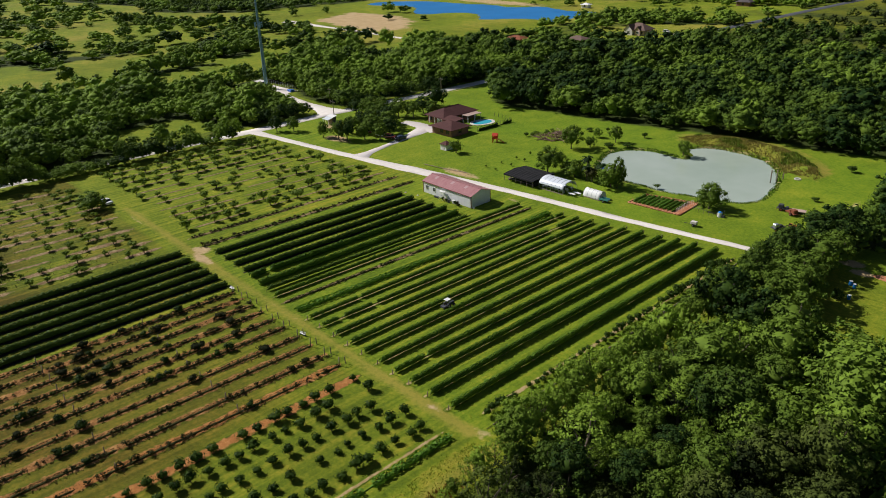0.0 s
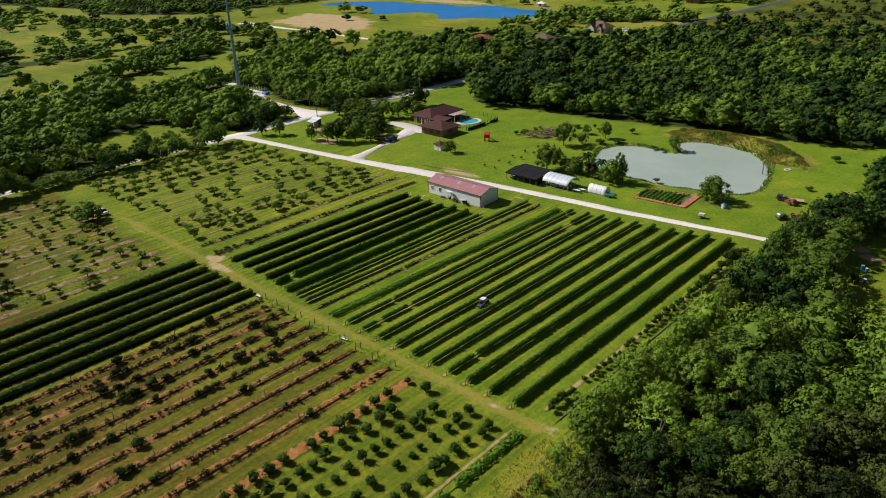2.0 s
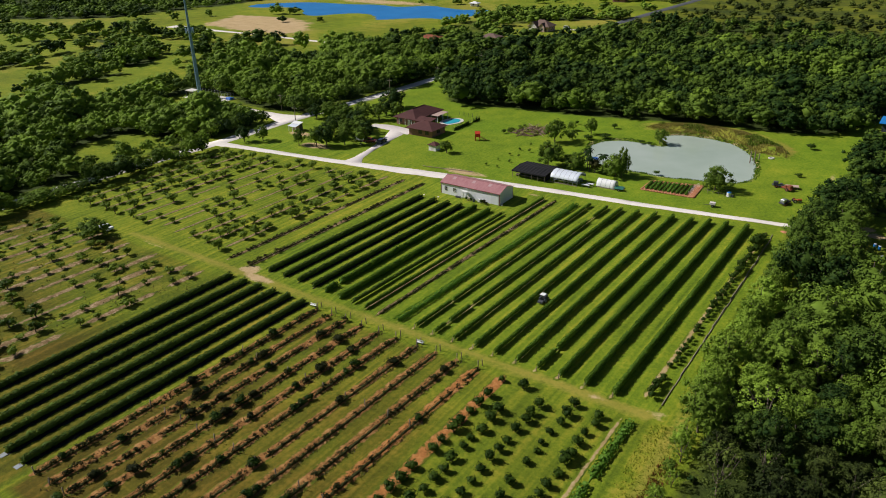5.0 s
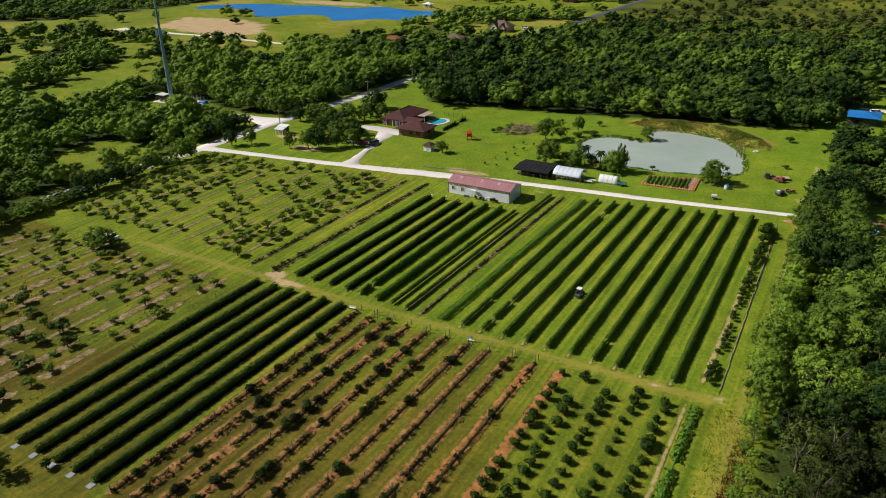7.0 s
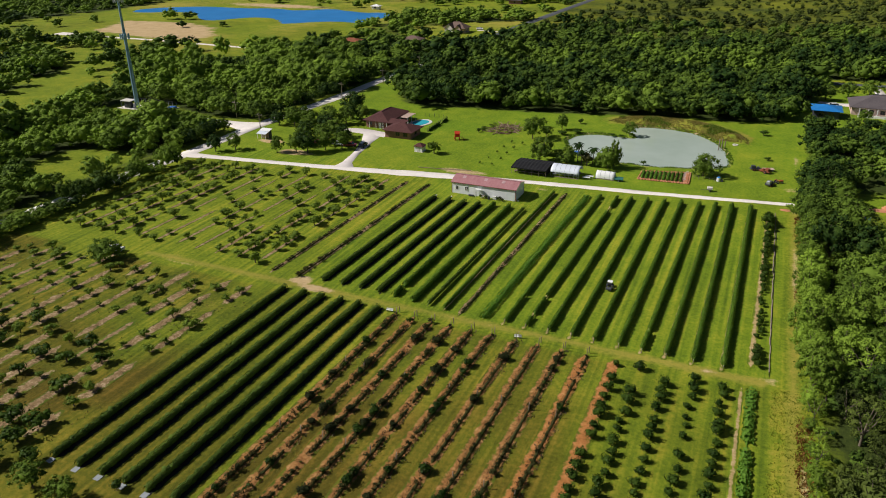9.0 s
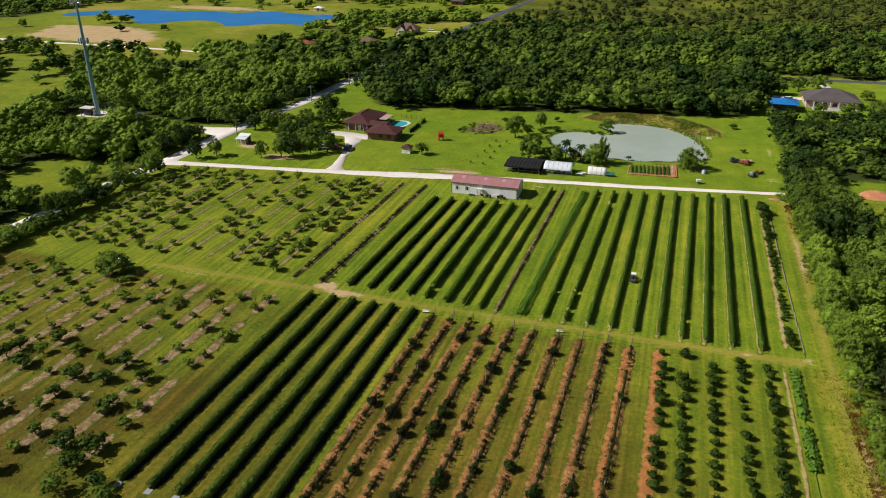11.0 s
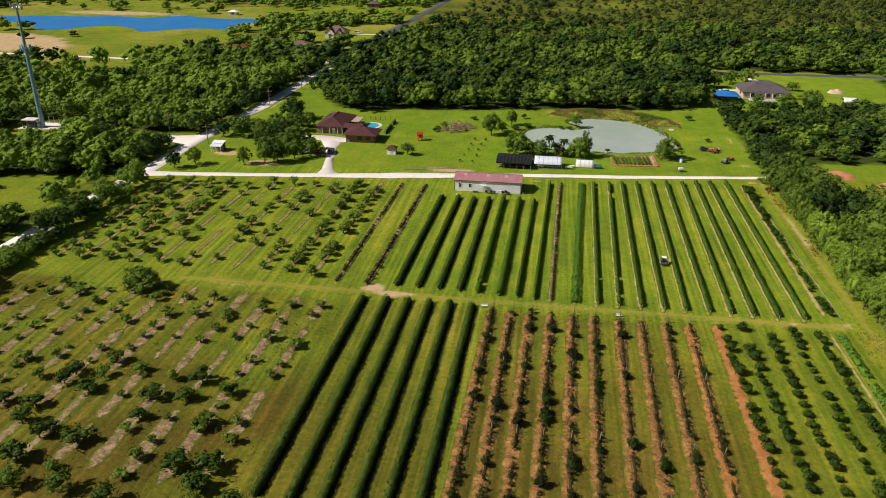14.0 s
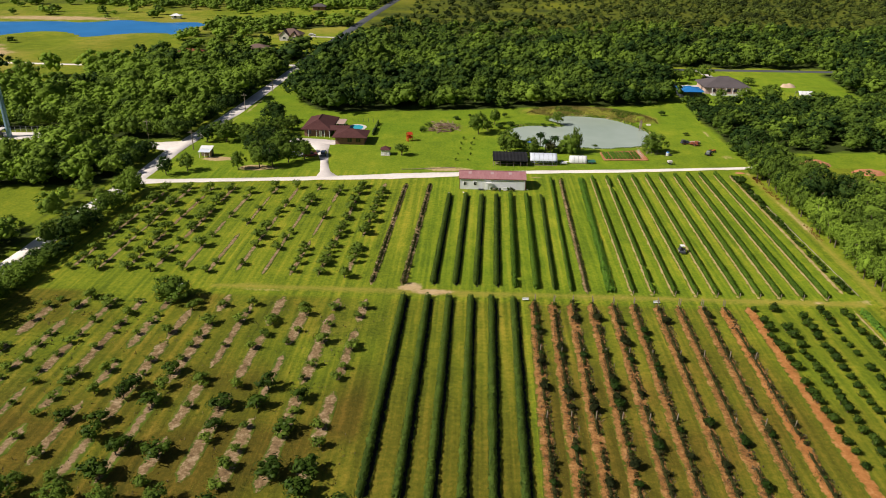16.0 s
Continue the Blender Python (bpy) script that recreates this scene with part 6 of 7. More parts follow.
for x in (0.05, 1.7, 3.3):
    part("post", boxes((x - 0.06, -0.2, 0, x + 0.06, -0.08, 1.98)), M_WHITE, shed)
tagged(shed, "small dark shed with white and pale blue roofs", "shed")


# ---- mast ----
def build_mast():
    tagged(part("mast_pad", prism([(-160, 37), (-137, 39), (-137, 47), (-160, 46)], -0.2, 0.1), M_ROAD, None), "pale gravel pad round the mast", "pad", kind="structure")
    ob = empty("mast", Matrix.Translation((-152.6, 40.6, 0.1)))
    segs = [(0, 0.85), (10, 0.76), (20, 0.64), (30, 0.50), (40.5, 0.36)]
    for (z0, r0), (z1, r1) in zip(segs, segs[1:]):
        part("pole_section", tube([(0, 0, z0), (0, 0, z1)], r0, 12, taper=r1 / r0), M_MAST, ob)
    part("base_plate", tube([(0, 0, 0), (0, 0, 0.15)], 1.2, 12), M_CONCRETE, ob)
    for z, R, n in ((27.3, 1.5, 9), (40.6, 1.6, 9)):
        pf = part("platform", tube([(R * math.cos(a), R * math.sin(a), z) for a in np.linspace(0, math.tau, 13)], 0.09, 5), M_STEEL, ob)
        for k in range(3):
            a = k * math.tau / 3
            part("arm", tube([(0, 0, z), (R * math.cos(a), R * math.sin(a), z)], 0.09, 5), M_STEEL, pf)
        for k in range(n):
            a = k * math.tau / n
            c, s = math.cos(a), math.sin(a)
            bm = boxes((-0.12, -0.2, -1.0, 0.12, 0.2, 1.0), bevel=0.03)
            bmesh.ops.transform(bm, matrix=Matrix.LocRotScale(((R + 0.15) * c, (R + 0.15) * s, z + 0.1), Euler((0, 0, a)), None), verts=bm.verts[:])
            part("antenna_panel", bm, M_MAST if z < 30 else M_STEEL, ob, "blue-grey antenna panel")
    tagged(ob, "tall blue-grey tapered steel mast with antennas", "mast")
    can = empty("equipment_canopy", Matrix.Translation((-158.5, 37.8, 0.1)))
    part("roof_panel", slab([(0, 0, 3.0), (5.0, 0, 3.0), (5.0, 3.4, 3.1), (0, 3.4, 3.1)], 0.25), M_STUCCO, can)
    for x, y in ((0.2, 0.2), (4.8, 0.2), (4.8, 3.2), (0.2, 3.2)):
        part("post", boxes((x - 0.1, y - 0.1, 0, x + 0.1, y + 0.1, 2.8)), M_DARK_METAL, can)
    part("cabinet", boxes((1.0, 1.0, 0, 4.0, 2.4, 2.0)), M_DARK_METAL, can)
    tagged(can, "pale roofed equipment canopy at the mast", "canopy")
    tarp = empty("covered_stack", Matrix.Translation((-140, 43.4, 0.1)))
    part("tarp", boxes((0, 0, 0, 3.0, 2.0, 0.9), bevel=0.15), M_BLUE, tarp)
    tagged(tarp, "stack under a bright blue tarpaulin", "stack")
    f = empty("mast_fence", Matrix.Translation((-160, 46.3, 0.1)))
    for k in range(12):
        part("post", boxes((2 * k - 0.05, -0.05, 0, 2 * k + 0.05, 0.05, 2.2)), M_STEEL, f)
    for z in (0.4, 1.3, 2.1):
        part("rail", boxes((0, -0.03, z, 22, 0.03, z + 0.06)), M_DARK_METAL, f)
    tagged(f, "dark wire fence behind the mast", "fence")


build_mast()


def utility_pole(x, y, h, turn):
    ob = empty("utility_pole", Matrix.LocRotScale((x, y, 0), Euler((0.02, 0.015, turn)), None))
    part("pole", tube([(0, 0, -0.2), (0, 0, h)], 0.17, 8, taper=0.65), M_WOOD_GREY, ob)
    part("crossarm", boxes((-1.1, -0.07, h - 0.9, 1.1, 0.07, h - 0.75)), M_WOOD_GREY, ob)
    for s in (-1.0, -0.4, 0.4, 1.0):
        part("insulator", tube([(s, 0, h - 0.75), (s, 0, h - 0.55)], 0.05, 6), M_STUCCO, ob)
    return tagged(ob, "weathered wooden utility pole by the lane", "utility pole", "utility poles")


for x, y in ((-82.2, 115), (-85.2, 84.5), (-86.3, 30.8), (-105.8, 42.5), (-81.0, 150)):
    utility_pole(x, y, 6.6, 0.2)


# ---- vehicles and machines ----
def wheel(ob, x, y, r, w, hub=M_STEEL):
    t = part("wheel", tube([(x, y - w / 2, r), (x, y + w / 2, r)], r, 14), M_BLACK, ob, "black rubber tyre")
    part("rim", tube([(x, y - w / 2 - 0.012, r), (x, y + w / 2 + 0.012, r)], r * 0.5, 10), hub, t)


def car(x, y, turn, paint, label, truck=False):
    ob = empty("pickup_truck" if truck else "car", Matrix.LocRotScale((x, y, 0.07), Euler((0, 0, turn)), None))
    part("body", boxes((-2.2, -0.88, 0.35, 2.2, 0.88, 0.95), bevel=0.12), paint, ob)
    c0, c1 = (-0.2, 1.0) if truck else (-1.7, 0.9)
    bm = bmesh.new()
    lo = [bm.verts.new(p) for p in ((c0 - 0.25, -0.82, 0.95), (c1 + 0.35, -0.82, 0.95), (c1 + 0.35, 0.82, 0.95), (c0 - 0.25, 0.82, 0.95))]
    hi = [bm.verts.new(p) for p in ((c0, -0.66, 1.45), (c1 - 0.2, -0.66, 1.45), (c1 - 0.2, 0.66, 1.45), (c0, 0.66, 1.45))]
    for i in range(4):
        bm.faces.new((lo[i], lo[(i + 1) % 4], hi[(i + 1) % 4], hi[i]))
    bm.faces.new(hi), bm.faces.new(lo[::-1])
    part("glasshouse", bm, M_GLASS, ob, "dark glass cabin")
    part("roof", boxes((c0, -0.68, 1.44, c1 - 0.2, 0.68, 1.50), bevel=0.02), paint, ob)
    for sx in (-1.35, 1.35):
        for sy in (-0.8, 0.8):
            wheel(ob, sx, sy, 0.33, 0.22)
    for sy in (-0.6, 0.6):
        part("headlight", boxes((2.15, sy - 0.15, 0.65, 2.22, sy + 0.15, 0.8)), M_WHITE, ob)
    return tagged(ob, label, "truck" if truck else "car")


M_CAR_DARK = painted("dark_blue_car_paint", (0.02, 0.03, 0.05), (0.03, 0.045, 0.08), 2, 0.25, spec=0.6)
M_CAR_RED = painted("dark_red_car_paint", (0.15, 0.02, 0.02), (0.20, 0.03, 0.03), 2, 0.3, spec=0.6)
M_CAR_GREY = painted("silver_car_paint", (0.42, 0.44, 0.46), (0.52, 0.54, 0.56), 2, 0.3, metal=0.4)
car(-43.6, 28.0, 1.7, M_CAR_DARK, "dark blue car parked on the drive")
car(-47.5, 26.6, 0.3, M_CAR_RED, "dark red car parked under the trees")
car(-51.5, 26.2, 0.2, M_CAR_GREY, "silver car parked under the trees")
car(-59.0, 25.0, 0.1, M_CAR_RED, "old red pickup under the trees", True)
car(-96, 178.5, 0.1, M_CAR_DARK, "dark car at the junction")
car(-99.5, 279.3, 0.1, M_WHITE, "white car at the far house")
car(99.5, 141.5, 0.4, M_WHITE, "white car at the eastern house")
car(-56.4, -64.4, 0.15, M_WHITE, "white pickup parked by a lone tree", True)


def tractor(x, y, turn, paint, canopy, label):
    ob = empty("tractor", Matrix.LocRotScale((x, y, 0), Euler((0, 0, turn)), (0.74, 0.74, 0.74)))
    part("bonnet", boxes((0.2, -0.35, 0.65, 1.7, 0.35, 1.25), bevel=0.08), paint, ob)
    part("chassis", boxes((-1.2, -0.3, 0.45, 1.6, 0.3, 0.75)), M_DARK_METAL, ob)
    part("seat", boxes((-0.9, -0.28, 1.0, -0.35, 0.28, 1.15), bevel=0.05), M_BLACK, ob)
    part("seat_back", boxes((-0.98, -0.28, 1.1, -0.86, 0.28, 1.6), bevel=0.04), M_BLACK, ob)
    part("steering_wheel", tube([(0.05 + 0.05 * math.cos(a), 0.2 * math.sin(a), 1.35 + 0.2 * math.cos(a)) for a in np.linspace(0, math.tau, 11)], 0.02, 4), M_BLACK, ob)
    for sy in (-0.75, 0.75):
        wheel(ob, -0.7, sy, 0.62, 0.36, M_WHITE)
        wheel(ob, 1.25, sy * 0.85, 0.38, 0.24, M_WHITE)
        part("fender", boxes((-1.25, sy - 0.22, 1.24, -0.15, sy + 0.22, 1.30), bevel=0.02), paint, ob)
    if canopy:
        part("canopy", boxes((-1.25, -0.7, 2.25, 0.25, 0.7, 2.34), bevel=0.05), M_WHITE, ob, "white sun canopy")
        for px, py in ((-1.15, -0.6), (-1.15, 0.6), (0.15, -0.6), (0.15, 0.6)):
            part("canopy_post", tube([(px, py, 1.0), (px, py, 2.26)], 0.035, 6), M_DARK_METAL, ob)
        part("rear_box", boxes((-2.3, -0.75, 0.35, -1.35, 0.75, 0.95), bevel=0.06), M_DARK_METAL, ob, "dark rear implement")
    return tagged(ob, label, "tractor")


tractor(51.6, -38.8, math.pi / 2, M_DARK_METAL, True, "dark compact tractor with a white canopy between vine rows")
tractor(81.6, 41.2, 0.5, M_ORANGE_PAINT, False, "old orange tractor at the edge of the wood")


def implement(x, y, turn, mats, label):
    ob = empty("farm_implement", Matrix.LocRotScale((x, y, 0), Euler((0, 0, turn)), None))
    part("frame", boxes((-1.6, -0.7, 0.5, 1.6, 0.7, 0.68)), mats[0], ob)
    part("hopper", boxes((-1.3, -0.55, 0.68, -0.1, 0.55, 1.55), bevel=0.12), mats[1], ob)
    part("gearbox", boxes((0.3, -0.4, 0.68, 1.0, 0.4, 1.15), bevel=0.08), mats[0], ob)
    part("drawbar", tube([(1.6, 0, 0.55), (3.1, 0, 0.35)], 0.07, 6), mats[0], ob)
    for k in range(6):
        part("tine", tube([(-1.5 + 0.55 * k, -0.75, 0.55), (-1.6 + 0.55 * k, -0.95, 0.02)], 0.035, 5), M_RUST, ob)
    for sy in (-0.85, 0.85):
        wheel(ob, -0.5, sy, 0.42, 0.2, M_RUST)
    return tagged(ob, label, "farm implement", "farm implements on the grass")


implement(75.2, 50.6, 0.2, (M_DARK_METAL, M_DARK_METAL), "dark farm implement parked on the grass")
implement(77.8, 49.2, 2.6, (M_RUST, M_RUST), "rusty farm implement parked on the grass")
implement(79.4, 38.4, 1.2, (M_DARK_METAL, M_STEEL), "pale farm implement by the wood edge")
deck = empty("hay_wagon", Matrix.LocRotScale((78.6, 51.0, 0), Euler((0, 0, 0.3)), None))
part("deck", boxes((-1.6, -0.9, 0.7, 1.6, 0.9, 0.8)), M_PATIO, deck)
for sx in (-1.1, 1.1):
    for sy in (-0.75, 0.75):
        wheel(deck, sx, sy, 0.34, 0.2)
tagged(deck, "flat wooden hay wagon with a bleached deck", "wagon")

# well shelter, pen, dock posts, trough
well = empty("well_house", Matrix.LocRotScale((65.6, 36.2, 0), None, (0.75, 0.75, 0.75)))
part("body", tube([(0.6, 0.6, 0), (0.6, 0.6, 1.5)], 0.75, 12), M_WHITE, well, "white tank")
part("lid", tube([(0.6, 0.6, 1.5), (0.6, 0.6, 1.8)], 0.75, 12, taper=0.3), M_BLUE_ROOF, well, "blue lid")
part("pump_box", boxes((1.5, 0.2, 0, 2.2, 0.9, 0.8), bevel=0.04), M_DARK_METAL, well)
tagged(well, "white water tank with a blue lid under a tree", "water tank")
pen = empty("pen_fence", Matrix.Translation((59.2, 36.0, 0)))
corner = [(0, 0.5), (1.5, 4.2), (7.0, 2.6), (6.0, -0.6)]
for (xa, ya), (xb, yb) in zip(corner, corner[1:] + corner[:1]):
    for k in range(4):
        part("post", tube([(xa + (xb - xa) * k / 4, ya + (yb - ya) * k / 4, 0), (xa + (xb - xa) * k / 4, ya + (yb - ya) * k / 4, 1.0)], 0.04, 5), M_WOOD_GREY, pen)
    part("rail", tube([(xa, ya, 0.9), (xb, yb, 0.9)], 0.025, 4), M_DARK_METAL, pen)
tagged(pen, "low wire pen under a tree", "fence")
for x, y, h in ((63.4, 68.5, 3.2), (64.2, 70.3, 3.0), (65.0, 72.4, 1.8)):
    p = empty("dock_post", Matrix.Translation((x, y, -1)))
    part("post", tube([(0, 0, 0), (0.03, 0, h + 1)], 0.16, 8), M_WOOD_GREY, p)
    tagged(p, "weathered wooden post at the pond edge", "post", "posts at the pond")
tr = empty("water_trough", Matrix.Translation((68.0, 74.6, 0)))
part("ring", tube([(0.75 * math.cos(a), 0.75 * math.sin(a), 0.18) for a in np.linspace(0, math.tau, 17)], 0.18, 6), M_STUCCO, tr)
tagged(tr, "pale round trough in the grass", "trough")
raft = empty("raft", Matrix.Translation((22.6, 49.4, -0.42)))
part("deck", boxes((-1.2, -0.8, 0.02, 1.2, 0.8, 0.3), bevel=0.05), M_BLUE, raft)
tagged(raft, "small blue raft on the pond", "raft")


# ---- play frame, brush pile, benches ----
def build_play():
    ob = empty("play_frame", Matrix.LocRotScale((-18.0, 46.8, 0), Euler((0, 0, 0.5)), None))
    for x, y in ((-0.7, -0.7), (0.7, -0.7), (0.7, 0.7), (-0.7, 0.7)):
        part("post", boxes((x - 0.08, y - 0.08, 0, x + 0.08, y + 0.08, 2.5)), M_RED, ob)
    part("platform", boxes((-0.8, -0.8, 1.2, 0.8, 0.8, 1.3)), M_RED, ob)
    for y in (-0.75, 0.75):
        part("side_panel", boxes((-0.75, y - 0.04, 1.35, 0.75, y + 0.04, 1.9)), M_RED, ob)
    for s in (-1, 1):
        part("roof_panel", slab([(-0.9, s * 0.95, 2.4), (0.9, s * 0.95, 2.4), (0.9, 0, 3.1), (-0.9, 0, 3.1)], 0.06), M_RED, ob)
    part("slide", slab([(0.75, -0.3, 1.3), (2.9, -0.3, 0.2), (2.9, 0.3, 0.2), (0.75, 0.3, 1.3)], 0.08), M_ORANGE_PAINT, ob)
    part("ladder", boxes((-0.95, -0.3, 0, -0.85, 0.3, 1.25)), M_RED, ob)
    tagged(ob, "red wooden play frame with a slide on the lawn", "play frame")


build_play()


def build_brush():
    ob = empty("brush_pile", Matrix.Translation((-7.5, 64.5, 0)))
    kinds = []
    for i in range(5):
        r = np.random.default_rng(800 + i)
        bm = bmesh.new()
        pts = [(0, 0, 0)]
        for k in range(4):
            pts.append((pts[-1][0] + r.uniform(0.6, 1.0), pts[-1][1] + r.normal(0, 0.18), pts[-1][2] + r.normal(0, 0.12)))
        tube(pts, r.uniform(0.08, 0.16), 5, bm, 0.5)
        tube([pts[2], (pts[2][0] + 0.7, pts[2][1] + 0.7, pts[2][2] + 0.25)], 0.05, 4, bm, 0.5)
        me = bpy.data.meshes.new("branch")
        bm.to_mesh(me), bm.free()
        me.materials.append(M_DEADWOOD)
        kinds.append(me)
    for i in range(150):
        a, d = rng.uniform(0, math.tau), math.sqrt(rng.random())
        x, y = 5.2 * d * math.cos(a), 6.6 * d * math.sin(a)
        kid("branch", kinds[i % 5], ob, Matrix.LocRotScale((x, y, 0.15 + 0.9 * (1 - d) * rng.random()), Euler((rng.uniform(0, 6), rng.normal(0, 0.15), rng.uniform(0, 6.28))), (0.9, 0.9, 0.9)))
    tagged(ob, "pile of grey-brown cut branches on the lawn", "brush pile")
    for i in range(9):
        h = rng.uniform(0.6, 1.1)
        plant("bush", CITRUS, i, M_ORCHARD, -13.5 + rng.uniform(-1.5, 1.5), 60.5 + 1.2 * i, h, h * 2.0, "low green bush beside the brush pile", "bushes at the brush pile")


build_brush()
for x, y, a in ((14.6, -64.8, 0.15), (40.4, -64.4, 0.2)):
    b = empty("bench", Matrix.LocRotScale((x, y, 0), Euler((0, 0, a)), (0.75, 0.75, 0.75)))
    part("seat", boxes((-0.9, -0.2, 0.42, 0.9, 0.2, 0.48)), M_WHITE, b)
    part("backrest", boxes((-0.9, 0.18, 0.55, 0.9, 0.23, 0.9)), M_WHITE, b)
    for sx in (-0.75, 0.75):
        part("leg", boxes((sx - 0.05, -0.18, 0, sx + 0.05, 0.2, 0.42)), M_DARK_METAL, b)
    tagged(b, "white bench at the head of a field row", "bench", "benches at the row heads")
hose = empty("irrigation_pipe")
part("pipe", tube([(82.0 - 0.004 * y, y, 0.06) for y in range(-60, 14, 6)], 0.04, 5), M_BLACK, hose)
tagged(hose, "dark irrigation pipe along the field edge", "pipe")

# end posts along the heads of the lower rows
for i, x in enumerate(LOW):
    p = empty("end_post", Matrix.LocRotScale((x + 0.1, -64.3, -0.1), Euler((0.05, 0.04 * (i % 3 - 1), 0)), None))
    part("post", tube([(0, 0, 0), (0, 0, 1.45)], 0.08, 7), M_WOOD_GREY, p)
    tagged(p, "weathered end post of a field row", "post", "end posts of the lower rows")

# ---- earth mounds and junk in the eastern clearing ----
for x, y, rx, ry, h in ((110.5, 30.5, 4.5, 3.5, 1.4), (123, 23, 5, 2.6, 1.2), (83.8, 20.2, 1.6, 0.9, 0.3), (105.5, 28.7, 2.5, 1.2, 0.5), (147, 149.5, 3.4, 2.4, 1.7)):
    bm = bmesh.new()
    bmesh.ops.create_grid(bm, x_segments=16, y_segments=16, size=1)
    for v in bm.verts:
        d = v.co.x**2 + v.co.y**2
        n = noise.noise(Vector((v.co.x * 2 + x, v.co.y * 2, 0)))
        v.co = Vector((v.co.x * rx, v.co.y * ry, h * max(0, 1 - d) ** 0.7 * (1 + 0.4 * n) - 0.1))
    part_ob = part("earth_mound", bm, M_SAND if y > 100 else M_RED_EARTH, None, smooth=True)
    part_ob.location = (x, y, 0)
    tagged(part_ob, "heap of pale sandy earth on the lawn" if y > 100 else "heap of bare red earth on the grass", "earth mound", "earth mounds")
for x, y in ((101.6, 21.4), (102.6, 20.6), (103.6, 15.3)):
    b = empty("barrel", Matrix.Translation((x, y, 0)))
    part("body", tube([(0, 0, 0), (0, 0, 0.9)], 0.32, 10), M_BLUE_ROOF, b)
    part("lid", tube([(0, 0, 0.9), (0, 0, 0.94)], 0.33, 10), M_WHITE, b)
    tagged(b, "blue plastic barrel in the clearing", "barrel", "barrels in the clearing")

# ---- lone trees of the yard, the lawn and the field ends ----
YARD = [(-85.2, 5.6, 6.2, 6), (-80.5, 9.6, 6, 6.5), (-83.4, 46, 6, 8), (-85, 40.5, 6, 7.5), (-78.6, 40.5, 7, 9), (-68, 47, 7.5, 9.5), (-64.8, 56.5, 7, 9), (-66.2, 12.4, 6, 5.5), (-60.5, 14.5, 7, 7), (-56.8, 15.5, 8, 8.5), (-53.0, 20, 6.5, 7), (-48.6, 23.4, 6.5, 7), (-52, 30, 6, 7), (-73.5, 43, 6.5, 9), (-80, 48.5, 6, 7), (-69, 67, 8.5, 12), (-63, 50, 7, 8), (-60, 57, 6, 7), (-66, 40, 6, 7), (-63, 22, 6.5, 8.5), (-58, 27, 7, 9), (-66, 29, 6.5, 8.5), (-57.5, 34, 7, 9), (-70, 36, 6.5, 8.5), (-63, 37.5, 7, 9),
        (5.1, 57, 7.2, 7.6), (8.6, 62, 3.4, 4.4), (3.5, 72.6, 3, 3.6), (11.2, 71.8, 5.2, 4.8), (14.5, 34.6, 7.2, 9), (13.2, 41.5, 3.6, 4.6), (22.5, 36.6, 5.6, 7.4), (18.5, 38, 3.2, 4.4), (34.9, 36.4, 6.8, 8.4), (36.4, 37.0, 8.8, 4.6), (32.4, 37.2, 4.0, 5), (34.4, 73.4, 4.6, 5), (61.7, 39.7, 7.0, 9.0), (-55, -68.8, 5.6, 8.8), (87, 15, 6, 8), (126.7, 115.5, 7, 11), (129.4, 151, 3.6, 6.5), (113, 166, 6, 9), (105, 160, 6, 8), (96.5, 152, 6, 8), (118, 121.5, 4.5, 8), (108, 122, 4, 6)]
for i, (x, y, h, w) in enumerate(YARD):
    plant("tree", TREES_LONE, i, M_TREE, x, y, h * (0.95 if x < -45 and y > 0 else 1.1), w * (0.95 if x < -45 and y > 0 else 1.05), "broad leafy green tree on open grass", "trees of the yard and lawn", z=-1.0 if y < -50 else -0.9 if 20 < x < 70 and 0 < y < 42 else 0.0, tone=(0.1, 0.3, 0.5)[i % 3] if x < -45 and y > 0 else 0.4 if i % 3 else 0.6)
for i, (x, y, h, w) in enumerate(((15.3, 82, 2, 3), (-14.8, 58.5, 1.8, 2.4), (2, 80.5, 1.5, 2), (-3, 77, 1.2, 4), (13, 66, 1.6, 5), (17, 70, 1.5, 5), (44, 44.4, 1.2, 2.6), (78, 61.5, 1.2, 3), (76, 90, 2, 4), (29, 71, 0.8, 3), (32, 70.5, 0.9, 3), (-7.8, -126, 4.5, 6), (-1.5, -126, 4.0, 5.5), (-17, -125, 3.4, 5), (-48, -124, 4, 6), (-42.5, -123.8, 3.2, 5), (-35.8, -123.5, 3.2, 5), (-12, -122.5, 2.6, 4), (3.2, -121.9, 1.8, 2.5), (23, -121.5, 1.5, 2.5), (-56, -123.5, 4.2, 6), (-65, -122, 4, 6), (-29, -124.5, 3, 4.5), (72, -122.5, 2, 3))):
    plant("bush", TREES_HIGH if h > 3 else CITRUS, i, M_TREE if h > 3 else M_CITRUS, x, y, h, w * 0.9, "dense dark green bush in the grass", "bushes on open grass", tone=0.4)
plant("dead_tree", ORCHARD, 2, M_SHRUB, 28.6, 36.2, 5, 5, "grey half-bare tree by the pond", tone=0.6)
plant("sparse_tree", ORCHARD, 1, M_ORCHARD, -19.0, 30.2, 4.6, 5.2, "thin open-crowned tree on the lawn", tone=0.4)
for y in (26, 32, 38, 44, 50):
    for x in (-1.5, 2.2):
        h = rng.uniform(0.9, 1.5)
        plant("sapling", ORCHARD, int(rng.integers(0, 6)), M_ORCHARD, x + rng.uniform(-0.4, 0.4) + 0.06 * (y - 26), y, h, h * 0.8, "thin staked sapling on the lawn", "saplings on the lawn")


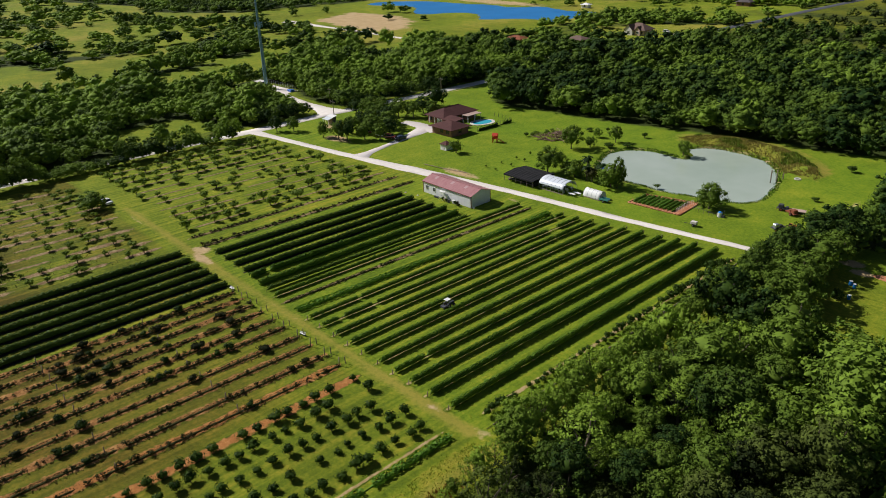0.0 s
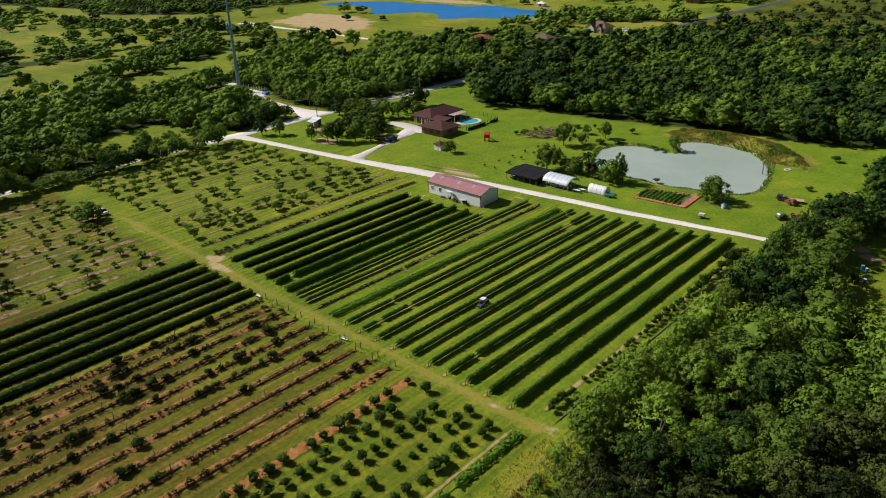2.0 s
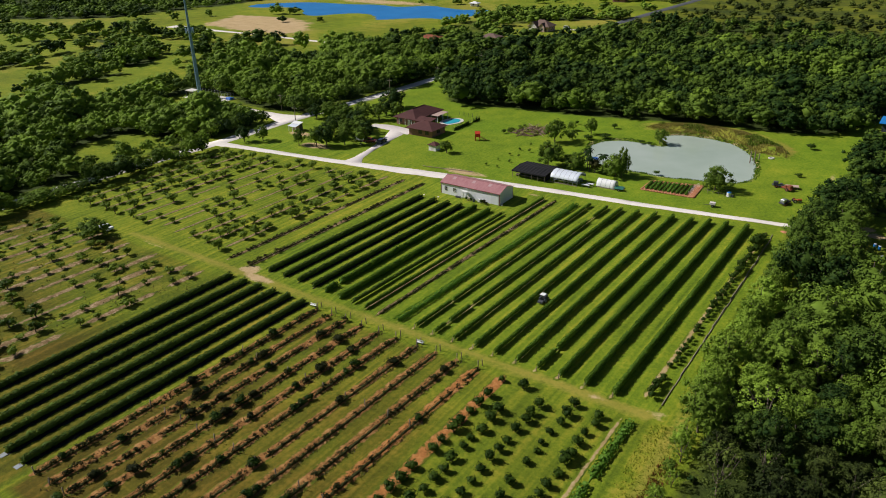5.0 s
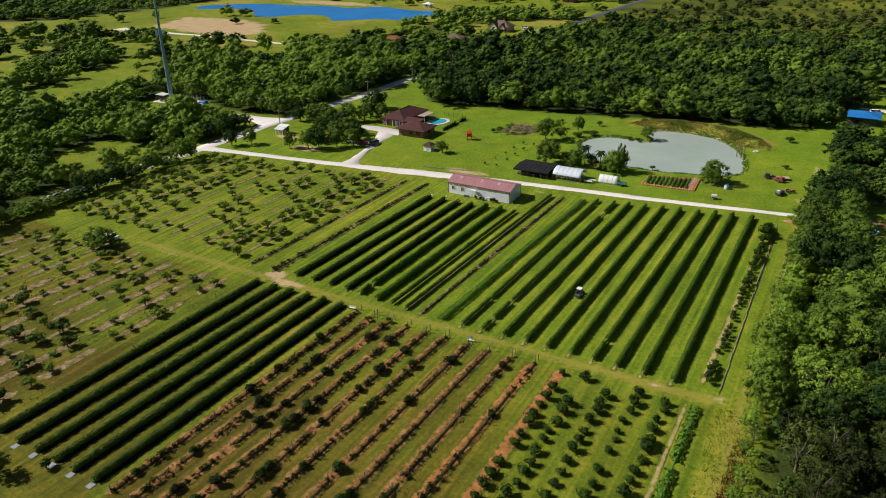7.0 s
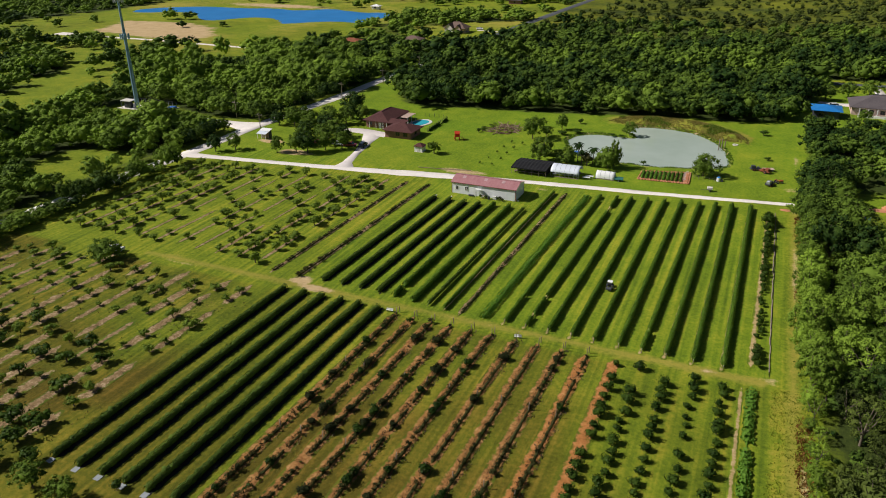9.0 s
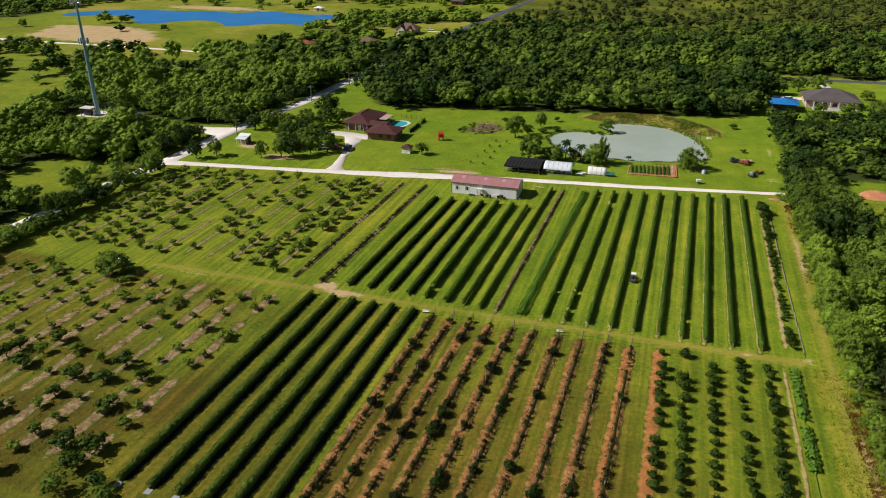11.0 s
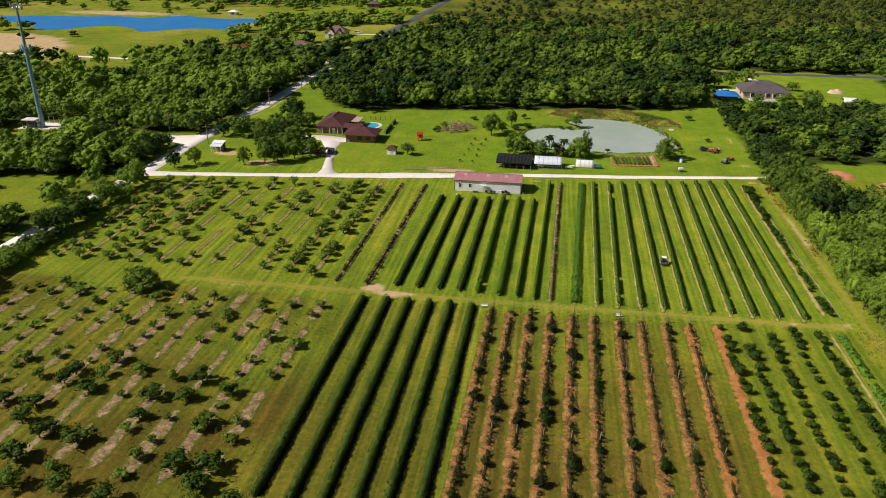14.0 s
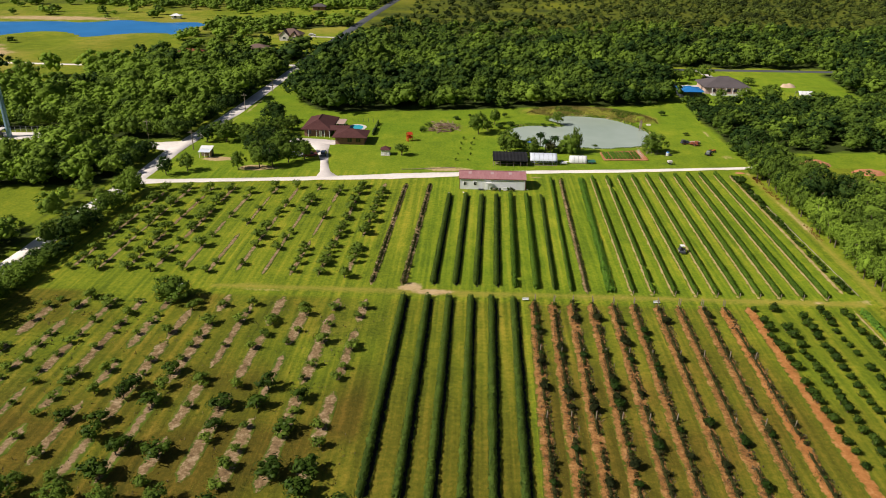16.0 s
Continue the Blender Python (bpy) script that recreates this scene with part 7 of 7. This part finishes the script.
def palm(x, y, h):
    ob = empty("palm_tree", Matrix.Translation((x, y, -0.1)))
    part("trunk", tube([(0, 0, 0), (0.1, 0, h * 0.5), (0, 0.1, h)], 0.16, 7, taper=0.7), M_BARK, ob)
    for k in range(22):
        a, up = k * 2.4, rng.uniform(-0.3, 0.9)
        bm = bmesh.new()
        L = rng.uniform(1.3, 1.9)
        prev = None
        for s in np.linspace(0, 1, 5):
            r, z = 0.15 + L * s, h + up * L * s - 0.9 * L * s * s
            c = Vector((r * math.cos(a), r * math.sin(a), z))
            side = Vector((-math.sin(a), math.cos(a), 0)) * (0.32 * math.sin(math.pi * (0.12 + 0.85 * s)))
            row = [bm.verts.new(c - side - Vector((0, 0, 0.08))), bm.verts.new(c), bm.verts.new(c + side - Vector((0, 0, 0.08)))]
            if prev:
                bm.faces.new((prev[0], prev[1], row[1], row[0])), bm.faces.new((prev[1], prev[2], row[2], row[1]))
            prev = row
        part("frond", bm, M_CITRUS, ob)
    return tagged(ob, "slender palm with arching fronds by the pond", "palm", "palms by the pond")


palm(25.2, 38.4, 6.0), palm(29.8, 38.6, 4.9), palm(26.8, 36.4, 4.2)


# ---- rough grass round the pond and along the wood edges ----
def tufts(name, P, hmin, hmax, mat, label, z=None, k=4):
    n = len(P)
    base = np.repeat(P, k, 0) + rng.normal(0, 0.18, (n * k, 2))
    a, h, lean = rng.uniform(0, math.tau, n * k), rng.uniform(hmin, hmax, n * k), rng.normal(0, 0.3, (n * k, 2))
    w = 0.16 * h + 0.05
    zz = np.zeros(n * k) if z is None else np.repeat(z, k)
    V = np.empty((n * k, 3, 3))
    V[:, 0] = np.stack([base[:, 0] - w * np.cos(a), base[:, 1] - w * np.sin(a), zz - 0.08], 1)
    V[:, 1] = np.stack([base[:, 0] + w * np.cos(a), base[:, 1] + w * np.sin(a), zz - 0.08], 1)
    V[:, 2] = np.stack([base[:, 0] + lean[:, 0] * h, base[:, 1] + lean[:, 1] * h, zz + h], 1)
    ob = new(name, mesh_np(name, V.reshape(-1, 3), [np.arange(n * k * 3).reshape(-1, 3)], mat, {"tone": np.repeat(rng.random(n * k), 3)}))
    return tagged(ob, label, "grass", kind="stuff")


pts = np.stack([rng.uniform(12, 86, 52000), rng.uniform(36, 106, 52000)], 1)
d = edge_distance(POND, pts[:, 0], pts[:, 1])
rim = (d > -1.6) & (d < 0.1) & (rng.random(len(d)) < 0.6)
bank = ground_height(pts[:, 0], pts[:, 1])[0]
tufts("pond_rim_grass", pts[rim], 0.15, 0.45, M_VINE, "rough green grass round the pond", bank[rim])
north_side = pts[:, 1] - 0.25 * (60 - pts[:, 0])
berm = (d < -2) & (d > -10.5) & (pts[:, 0] > 24) & (pts[:, 0] < 72) & (north_side > 79) & (patchy(pts[:, 0], pts[:, 1], 4) + 0.6 * rng.random(len(d)) > 0.62)
brink = (d < -0.5) & (d > -3) & (north_side > 78) & (rng.random(len(d)) < 0.4)
tufts("dry_reeds", pts[berm | brink], 0.15, 0.5, M_REED, "dry yellow-brown reeds on the pond bank", bank[berm | brink])
rank = (d < -3) & (d > -11) & (pts[:, 0] > 26) & (pts[:, 0] < 78) & (north_side > 80) & (patchy(pts[:, 0] + 50, pts[:, 1], 4) > 0.7) & (rng.random(len(d)) < 0.5)
tufts("rank_weeds", pts[rank], 0.3, 0.9, M_ORCHARD, "rank green weeds among the reeds on the pond bank", bank[rank])

# rough grass, weeds and litter between the rows
M_GRASS = foliage("field_grass_blades", (0.090, 0.135, 0.012), (0.28, 0.30, 0.030), 0.8, 0.2)
M_LITTER = foliage("dead_weeds", (0.035, 0.030, 0.016), (0.26, 0.20, 0.12), 0.9, 0.1)


def sprinkle(n, x0, x1, y0, y1, size, cut):
    p = np.stack([rng.uniform(x0, x1, n), rng.uniform(y0, y1, n)], 1)
    return p[patchy(p[:, 0], p[:, 1], size) + 0.35 * rng.random(n) > cut]


tufts("field_grass", np.concatenate([sprinkle(26000, -88, 84, -124, -64, 6, 0.45), sprinkle(16000, -88, 84, -60, 2, 6, 0.5)]), 0.05, 0.15, M_GRASS, "rough mown grass between the crop rows", k=2)
beds = sprinkle(13000, 14.4, 57.4, -122, -65, 4, 0.5)
near_bed = np.min(np.abs(beds[:, :1] - 0.0215 * (beds[:, 1:] + 65.3) - 0.1 - np.array(LOW)), axis=1) < 0.9
tufts("dead_weeds", np.concatenate([beds[near_bed], sprinkle(1200, -84, -12, -122, -68, 5, 0.6)]), 0.12, 0.42, M_LITTER, "brown dead weeds and litter between the rows", k=3)
head = sprinkle(3000, 82.6, 88.5, -118, -63, 4, 0.45)
tufts("headland_grass", head, 0.08, 0.28, M_GRASS, "long yellowing grass on the headland", k=2)
M_RUSTY = foliage("rusty_weeds", (0.10, 0.045, 0.014), (0.30, 0.15, 0.04), 0.9, 0.15)
rusty = np.concatenate([sprinkle(700, 86.4, 88.6, -112, -64, 5, 0.65), sprinkle(420, 85.8, 87.4, -40, 16, 5, 0.7)])
tufts("rusty_weeds", rusty, 0.15, 0.5, M_RUSTY, "rust-coloured dry weeds along the wood", k=4)
